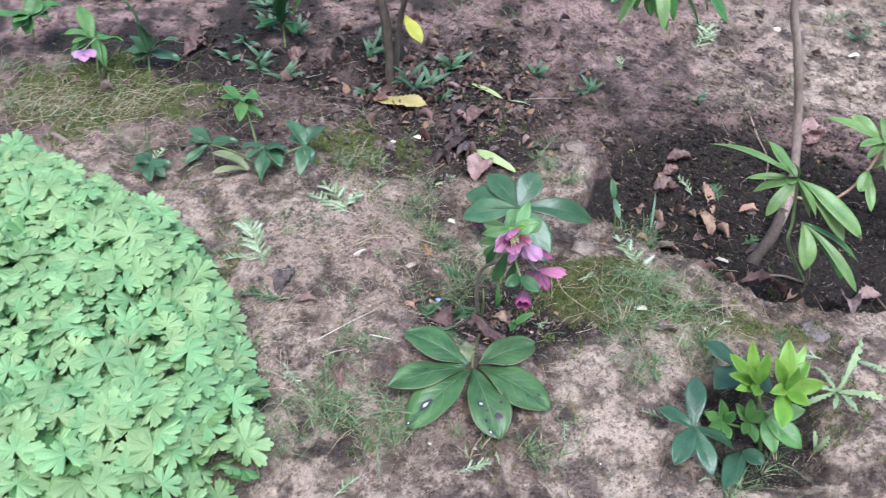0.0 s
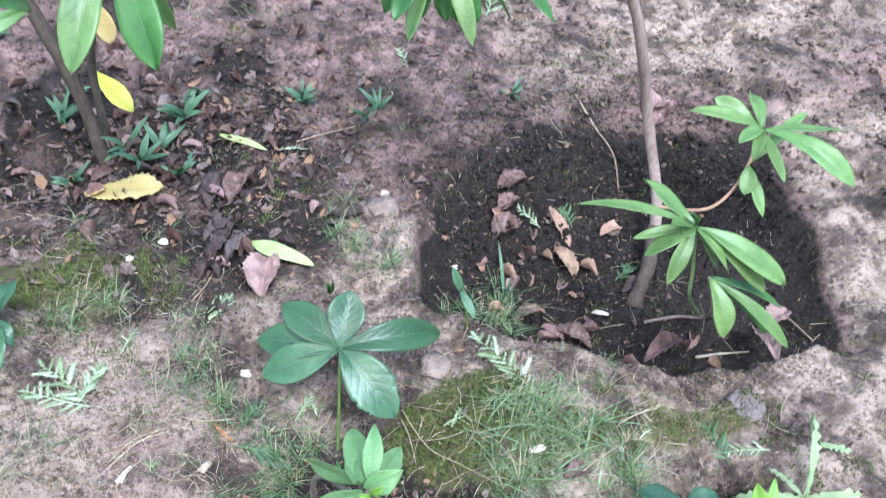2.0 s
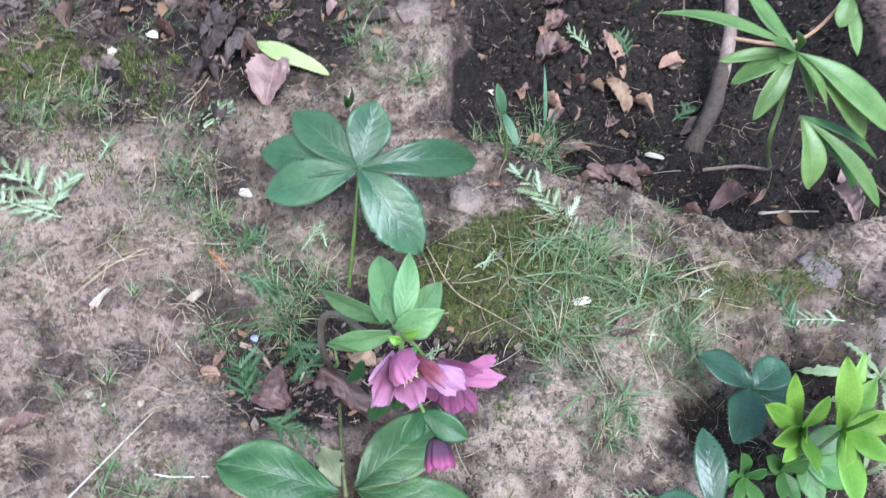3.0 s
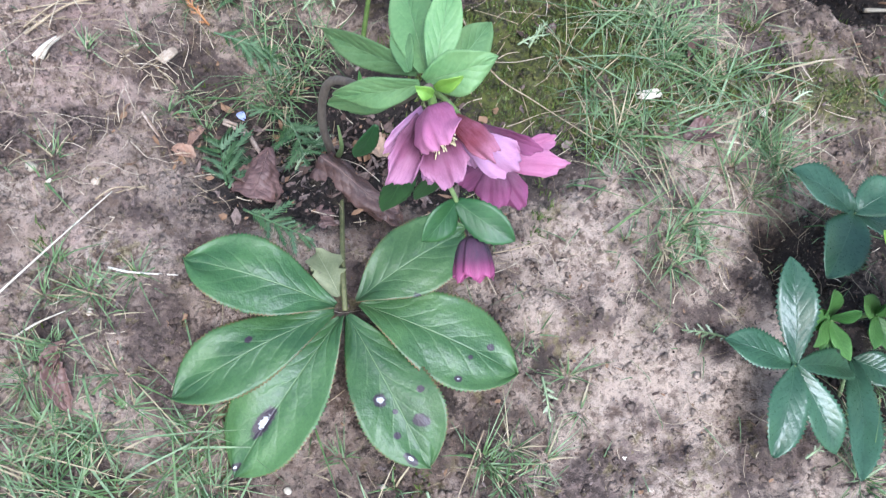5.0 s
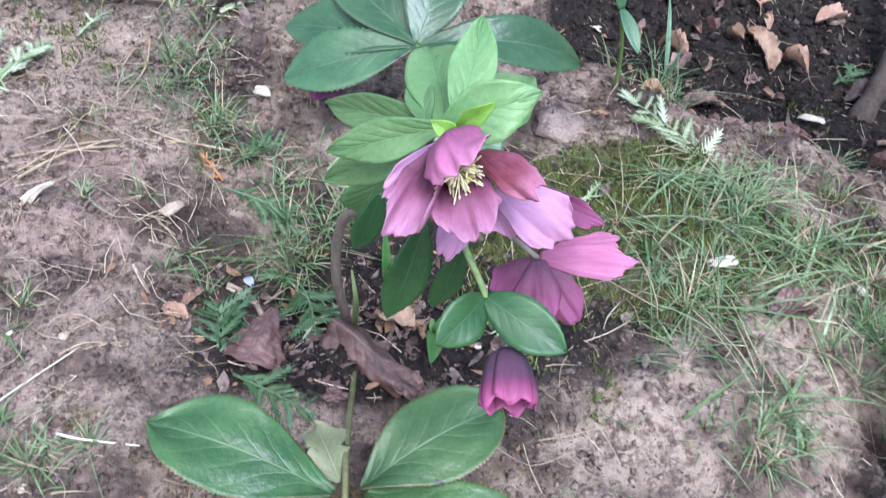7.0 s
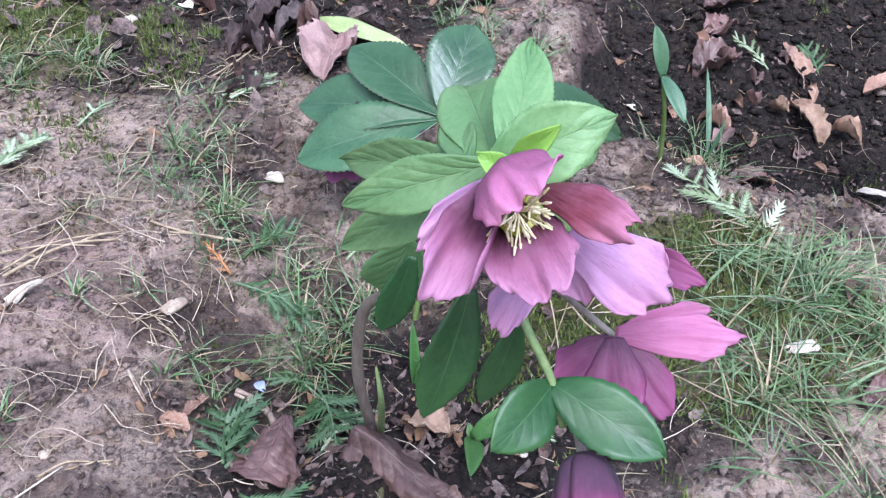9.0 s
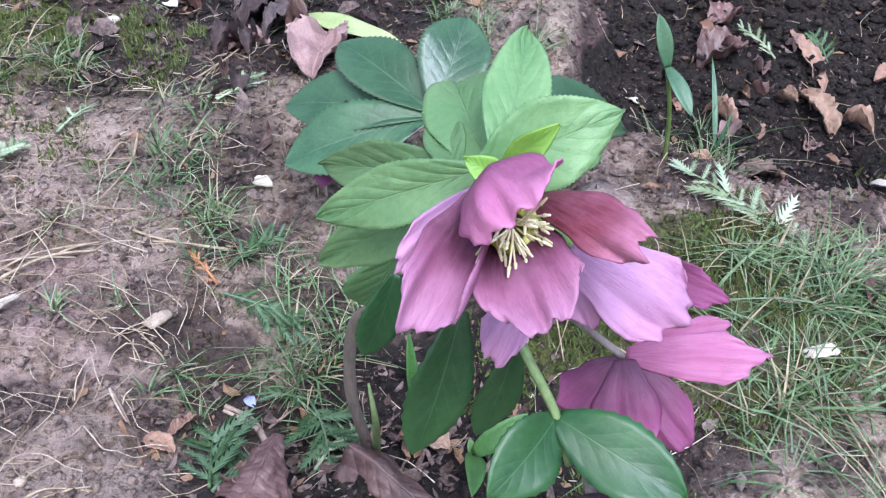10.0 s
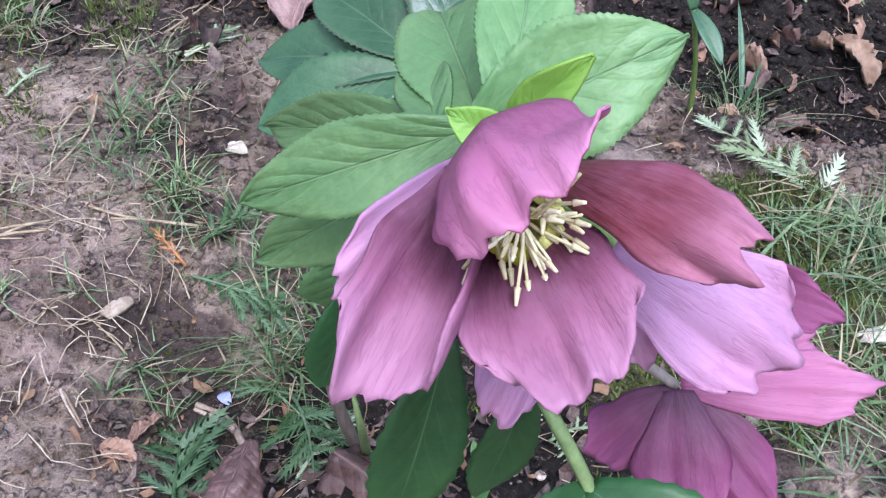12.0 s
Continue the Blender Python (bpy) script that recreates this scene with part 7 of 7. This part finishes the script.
# ---- loose stuff on the soil ----
def grass():
    rnd = random.Random(17)
    verts, faces = [], []

    def blade(x, y, height, lean, turn, width):
        p = on(x, y, -0.002)
        d, n = Vector((math.cos(turn), math.sin(turn), 0)), Vector((-math.sin(turn), math.cos(turn), 0))
        first = len(verts)
        for k in range(5):
            s = k / 4
            c = p + d * lean * height * s ** 1.6 + Vector((0, 0, height * (s - 0.42 * lean * s * s)))
            w = width * (1 - s ** 2) * 0.5 + 0.00008
            verts.append(tuple(c - n * w))
            verts.append(tuple(c + n * w + Vector((0, 0, w * 0.4))))
        for k in range(4):
            a = first + 2 * k
            faces.append((a, a + 1, a + 3, a + 2))

    def tuft(place, radius, count, height):
        """Fine blades fanning out from a few crowns."""
        crowns = [(rnd.gauss(0, 0.8 * radius), rnd.gauss(0, 0.8 * radius)) for _ in range(max(3, count // 14))]
        for _ in range(int(count * 1.7)):
            ox, oy = rnd.choice(crowns)
            a, r = rnd.uniform(0, 6.28), 0.3 * radius * rnd.random()
            long = height * (rnd.uniform(0.25, 0.75) if rnd.random() < 0.88 else rnd.uniform(0.8, 1.5))
            blade(place[0] + ox + r * math.cos(a), place[1] + oy + r * math.sin(a), long, rnd.uniform(0.3, 1.7), a + rnd.gauss(0, 0.5), rnd.uniform(0.0006, 0.0017))

    for place, radius, count, height in (
        ((-0.182, 1.267), 0.02, 30, 0.035), ((-0.181, 1.145), 0.02, 40, 0.035), ((-0.120, 1.136), 0.018, 26, 0.03), ((-0.064, 1.306), 0.02, 34, 0.03), ((0.346, 1.093), 0.025, 55, 0.038),
        ((0.337, 1.058), 0.015, 22, 0.035), ((0.208, 1.019), 0.014, 24, 0.028), ((0.164, 0.936), 0.025, 50, 0.03), ((-0.174, 1.037), 0.035, 60, 0.04), ((-0.146, 1.007), 0.045, 100, 0.042),
        ((-0.203, 0.990), 0.05, 120, 0.042), ((0.035, 0.930), 0.02, 24, 0.03), ((-0.118, 0.965), 0.03, 60, 0.035), ((0.320, 1.254), 0.03, 80, 0.045), ((0.358, 1.194), 0.03, 90, 0.05), ((0.409, 1.252), 0.035, 90, 0.042),
        ((0.461, 1.221), 0.035, 70, 0.04), ((0.361, 1.279), 0.03, 70, 0.045), ((0.475, 1.150), 0.02, 50, 0.05), ((0.229, 1.704), 0.025, 70, 0.035), ((0.253, 1.609), 0.03, 90, 0.035), ((0.233, 1.657), 0.03, 70, 0.03),
        ((0.400, 1.560), 0.025, 60, 0.045), ((0.452, 1.535), 0.028, 90, 0.055), ((0.432, 1.518), 0.03, 60, 0.05), ((0.352, 1.275), 0.035, 110, 0.045), ((0.408, 1.257), 0.045, 120, 0.042), ((0.483, 1.283), 0.04, 80, 0.035),
        ((0.348, 1.210), 0.03, 90, 0.05), ((0.411, 1.190), 0.03, 60, 0.04), ((0.461, 1.140), 0.02, 50, 0.05), ((0.336, 1.086), 0.02, 50, 0.04), ((0.071, 1.396), 0.025, 30, 0.036), ((0.069, 1.341), 0.035, 40, 0.04),
        ((0.035, 1.375), 0.035, 26, 0.036), ((-0.254, 1.432), 0.03, 80, 0.03), ((-0.076, 1.578), 0.03, 60, 0.035), ((-0.061, 1.459), 0.04, 80, 0.035), ((-0.165, 1.816), 0.03, 50, 0.03), ((-0.073, 1.789), 0.03, 50, 0.03),
        ((-0.144, 1.130), 0.02, 30, 0.03), ((-0.116, 0.958), 0.035, 110, 0.04), ((-0.265, 0.966), 0.035, 100, 0.042), ((-0.214, 1.011), 0.03, 60, 0.035), ((0.154, 0.935), 0.025, 50, 0.035), ((0.197, 0.993), 0.02, 40, 0.03), ((0.018, 1.352), 0.03, 70, 0.04),
        ((0.007, 1.400), 0.03, 50, 0.035), ((0.354, 1.095), 0.02, 40, 0.035), ((0.538, 0.930), 0.04, 80, 0.05), ((0.467, 0.875), 0.03, 60, 0.05), ((0.466, 1.132), 0.02, 50, 0.05), ((-0.158, 1.032), 0.04, 80, 0.03),
        ((-0.052, 1.482), 0.04, 70, 0.03), ((-0.107, 1.403), 0.03, 40, 0.03), ((-0.333, 1.117), 0.03, 60, 0.04), ((-0.297, 0.932), 0.03, 60, 0.04), ((-0.178, 1.627), 0.03, 50, 0.03), ((0.229, 1.739), 0.03, 60, 0.035), ((-0.434, 1.405), 0.03, 50, 0.035),
        ((-1.013, 1.912), 0.08, 120, 0.05), ((-0.847, 1.852), 0.08, 120, 0.05), ((-0.685, 1.739), 0.06, 90, 0.045), ((1.324, 2.341), 0.12, 160, 0.06), ((1.189, 2.428), 0.12, 120, 0.05), ((0.240, 2.589), 0.14, 160, 0.05), ((0.376, 1.953), 0.03, 40, 0.03), ((0.035, 1.348), 0.03, 70, 0.042), ((0.050, 1.334), 0.03, 60, 0.05),
        ((-0.051, 1.499), 0.025, 60, 0.032), ((-0.169, 1.670), 0.04, 80, 0.032), ((-0.201, 1.646), 0.03, 60, 0.032), ((-0.072, 1.339), 0.02, 30, 0.025)):
        tuft(place, radius, count, height)
    for _ in range(2600):
        x, y = rnd.uniform(-0.6, 0.95), rnd.uniform(0.8, 2.0)
        if pit_depth(x, y) > 0.2 or vnoise(np.float64(x * 9), np.float64(y * 9), 33) < 0.0:
            continue
        blade(x, y, rnd.uniform(0.006, 0.024), rnd.uniform(0.4, 1.8), rnd.uniform(0, 6.28), rnd.uniform(0.0005, 0.0013))
    for _ in range(70):
        x, y = (rnd.gauss(0.4, 0.07), rnd.gauss(1.22, 0.05)) if rnd.random() < 0.6 else (rnd.gauss(-0.17, 0.06), rnd.gauss(0.99, 0.04))
        blade(x, y, rnd.uniform(0.04, 0.075), rnd.uniform(1.2, 2.0), rnd.uniform(0, 6.28), rnd.uniform(0.0014, 0.0024))
    tagged(new("grass", mesh_of("grass", verts, faces, GRASS)), "thin green grass blades in loose tufts", "grass", kind="stuff")


grass()


def straw():
    rnd = random.Random(18)
    bm = bmesh.new()
    for k in range(3150):
        if k < 520:
            x, y = rnd.gauss(-0.85, 0.22), rnd.gauss(1.85, 0.13)
        elif k < 760:
            x, y = rnd.gauss(-0.12, 0.12), rnd.gauss(1.42, 0.12)
        elif k < 1170:
            x, y = rnd.gauss(0.42, 0.12), rnd.gauss(1.22, 0.08)
        else:
            x, y = rnd.uniform(-0.6, 1.0), rnd.uniform(0.8, 2.1)
        a, size = rnd.uniform(0, 6.28), (rnd.choice((0.012, 0.02, 0.03, 0.05)) if k < 1700 else 0.008) * rnd.uniform(0.5, 1.3)
        bend = rnd.uniform(-0.5, 0.5)
        lift = rnd.uniform(0.002, 0.006)
        pts = [on(x + size * s * math.cos(a + bend * s), y + size * s * math.sin(a + bend * s), lift + 0.006 * rnd.random() * (size > 0.03)) for s in (0, 0.5, 1)]
        r = rnd.uniform(0.0002, 0.0006)
        tube_into(bm, pts, r, r * 0.6, 4, 2)
    for k in range(760):
        x, y = (rnd.gauss(-0.1, 0.16), rnd.gauss(1.38 + 0.3 * (k % 3 == 0), 0.14)) if k < 420 else (rnd.uniform(-0.4, 0.95), rnd.uniform(0.85, 2.0))
        a, size, pts = rnd.uniform(0, 6.28), rnd.uniform(0.006, 0.014), []
        for _ in range(rnd.randint(3, 6)):
            pts.append(on(x, y, 0.003 + rnd.uniform(0, 0.006)))
            a += rnd.gauss(0, 0.45)
            x, y = x + size * math.cos(a), y + size * math.sin(a)
        r = rnd.uniform(0.0002, 0.00045)
        tube_into(bm, pts, r, r * 0.5, 4, 2)
    tagged(part("straw", bm, STRAW, None, "dry straw and needle litter scattered on soil", smooth=False), category="straw", kind="stuff")


straw()


def dry_grass():
    """Long withered blades matted at the edge of the bed and round the geranium."""
    rnd = random.Random(23)
    bm = bmesh.new()
    for k in range(620):
        if k < 480:
            x, y = rnd.gauss(-0.86, 0.17), rnd.gauss(1.84, 0.085)
        else:
            x, y = rnd.gauss(-0.335, 0.045), rnd.gauss(1.17, 0.17)
        a, size = rnd.gauss(0.4, 0.9), rnd.uniform(0.03, 0.1)
        bend = rnd.gauss(0, 0.35)
        pts = [on(x + size * s * math.cos(a + bend * s), y + size * s * math.sin(a + bend * s), 0.003 + rnd.uniform(0, 0.014) + 0.02 * math.sin(3.1 * s) * rnd.random()) for s in (0, 0.33, 0.66, 1)]
        r = rnd.uniform(0.00022, 0.0006)
        tube_into(bm, pts, r, r * 0.4, 4, 2)
    tagged(part("dry_grass", bm, STRAW, None, "matted withered grass at the bed's edge", smooth=False), category="dry grass", kind="stuff")


dry_grass()


def crumbs(name, count, label, spots, small, large, seed, lift=0.3):
    """Scattered lumps of soil: an uneven double pyramid each, with the soil's own zones."""
    rnd = np.random.default_rng(seed)
    pick = rnd.integers(0, len(spots), count)
    cx, cy, sx, sy = (np.array([s[i] for s in spots])[pick] for i in range(4))
    x, y = cx + sx * rnd.uniform(-1, 1, count), cy + sy * rnd.uniform(-1, 1, count)
    size = small + (large - small) * rnd.random(count) ** 4
    z = terrain(x, y) + rough(x, y) + size * lift
    corners = np.array([(1, 0, 0), (0.75, 0.75, 0.3), (0, 1, 0), (-0.75, 0.7, 0.35), (-1, 0, 0), (-0.7, -0.75, 0.3), (0, -1, 0), (0.75, -0.7, 0.35), (0, 0, 0.8), (0, 0, -0.75)])
    turn = rnd.uniform(0, 6.28, count)
    shape = corners[None] * rnd.uniform(0.6, 1.3, (count, 10, 1)) * size[:, None, None]
    px = shape[:, :, 0] * np.cos(turn)[:, None] - shape[:, :, 1] * np.sin(turn)[:, None]
    py = shape[:, :, 0] * np.sin(turn)[:, None] + shape[:, :, 1] * np.cos(turn)[:, None]
    verts = np.stack((px + x[:, None], py + y[:, None], shape[:, :, 2] * 0.85 + z[:, None]), -1).reshape(-1, 3)
    one = np.array([(i, (i + 1) % 8, 8) for i in range(8)] + [((i + 1) % 8, i, 9) for i in range(8)])
    tris = (one[None] + 10 * np.arange(count)[:, None, None]).reshape(-1, 3)
    me = bpy.data.meshes.new(name)
    me.vertices.add(len(verts))
    me.vertices.foreach_set("co", verts.ravel())
    me.loops.add(tris.size)
    me.loops.foreach_set("vertex_index", tris.ravel())
    me.polygons.add(len(tris))
    me.polygons.foreach_set("loop_start", np.arange(0, tris.size, 3))
    me.update(calc_edges=True)
    humus_and_shade, green, pale, brown = zones(verts[:, 0], verts[:, 1])
    layer = me.attributes.new("zone", "FLOAT_COLOR", "POINT")
    layer.data.foreach_set("color", np.stack((humus_and_shade, green, pale, brown), -1).ravel())
    me.materials.append(SOIL)
    tagged(new(name, me), label, "soil", kind="stuff")


crumbs("soil_crumbs", 62000, "loose crumbs of brown clay soil", ((0.15, 1.2, 0.5, 0.4), (0.3, 1.3, 0.6, 0.5), (0.4, 1.5, 0.7, 0.6), (0.6, 1.55, 0.4, 0.3), (0.6, 2.1, 1.0, 0.5), (-0.2, 1.2, 0.4, 0.45), (-0.3, 1.9, 0.8, 0.4)), 0.0008, 0.0042, 1)


crumbs("soil_clods", 9000, "coarse crumbly clods of brown soil", ((0.55, 2.0, 0.9, 0.4), (0.3, 2.3, 1.2, 0.5), (1.0, 1.9, 0.5, 0.4), (-0.4, 2.1, 0.7, 0.4), (0.7, 1.75, 0.35, 0.2)), 0.0016, 0.0095, 4)


def litter():
    """Scraps of dead leaves, thickest under the dark stems."""
    rnd = random.Random(19)
    verts, faces = [], []
    for k in range(19000):
        if k < 1300:
            x, y = rnd.gauss(0.0, 0.22), rnd.gauss(1.98, 0.15)
        elif k < 1600:
            x, y = rnd.gauss(0.07, 0.1), rnd.gauss(1.26, 0.045)
        elif k < 1900:
            x, y = rnd.gauss(0.6, 0.16), rnd.gauss(1.55, 0.12)
        elif k < 2600:
            x, y = rnd.uniform(-0.5, 0.35), rnd.uniform(1.4, 2.1)
        elif k < 2850:
            x, y = rnd.gauss(0.06, 0.1), rnd.gauss(1.235, 0.05)
        elif k < 8000:
            x, y = rnd.uniform(-0.35, 0.75), rnd.uniform(0.85, 1.6)
        elif k < 16000:
            x, y = rnd.uniform(-0.7, 1.0), rnd.uniform(0.85, 2.1)
        else:
            x, y = rnd.uniform(-0.5, 1.5), rnd.uniform(1.65, 2.5)
        size = (0.0009 + 0.003 * rnd.random() ** 2 if 2850 < k < 16000 else rnd.uniform(0.0025, 0.009)) * (2.2 if k < 1300 and rnd.random() < 0.5 else 1)
        c = on(x, y, rnd.uniform(0.003, 0.012 if k < 1300 else 0.006))
        turn = Euler((rnd.gauss(0, 0.5), rnd.gauss(0, 0.5), rnd.uniform(0, 6.28))).to_matrix()
        first = len(verts)
        lean = rnd.uniform(0.35, 1.1)
        outline = ((-1, 0), (-0.5, 0.45 * lean), (0.2, 0.5 * lean), (1, 0.05), (0.4, -0.5 * lean), (-0.4, -0.42 * lean))
        curl = rnd.uniform(-0.6, 0.9)
        for px, py in outline:
            q = Vector((px * rnd.uniform(0.5, 1.3), py * rnd.uniform(0.4, 1.5), 0)) * size
            q.z = curl * (abs(q.x) ** 2 / size + abs(q.y) * 0.6) + rnd.uniform(-0.1, 0.1) * size
            verts.append(tuple(c + turn @ q))
        verts.append(tuple(c + turn @ Vector((0, 0, 0.12 * size))))
        for i in range(6):
            faces.append((first + i, first + (i + 1) % 6, first + 6))
    tagged(new("leaf_litter", mesh_of("leaf_litter", verts, faces, LITTER)), "brown and purplish scraps of leaf litter", "leaf litter", kind="stuff")


litter()


def moss():
    """Cushions of fine upright moss shoots."""
    rnd = np.random.default_rng(20)
    n = 280000
    x, y = rnd.uniform(-1.05, 0.95, n), rnd.uniform(0.9, 2.1, n)
    keep = (zones(x, y)[1] + 0.34 * (vnoise(x * 14, y * 14, 35) > 0.25)) * (0.55 + 0.6 * vnoise(x * 60, y * 60, 34)) > 0.28 + 0.25 * rnd.random(n)
    x, y = x[keep][:80000], y[keep][:80000]
    n = len(x)
    z = terrain(x, y) + rough(x, y)
    h, w = rnd.uniform(0.003, 0.010, n), rnd.uniform(0.0007, 0.0015, n)
    a = rnd.uniform(0, 6.28, n)
    lx, ly = rnd.normal(0, 0.003, n), rnd.normal(0, 0.003, n)
    rows = []
    for k in range(3):
        rows.append(np.stack((x + w * np.cos(a + 2.09 * k), y + w * np.sin(a + 2.09 * k), z - 0.001), -1))
    rows.append(np.stack((x + lx, y + ly, z + h), -1))
    verts = np.stack(rows, 1).reshape(-1, 3)
    faces = []
    for k in range(n):
        o = 4 * k
        faces += [(o, o + 1, o + 3), (o + 1, o + 2, o + 3), (o + 2, o, o + 3)]
    tagged(new("moss", mesh_of("moss", verts.tolist(), faces, MOSS)), "low cushions of yellow-green moss on soil", "moss", kind="stuff")


moss()
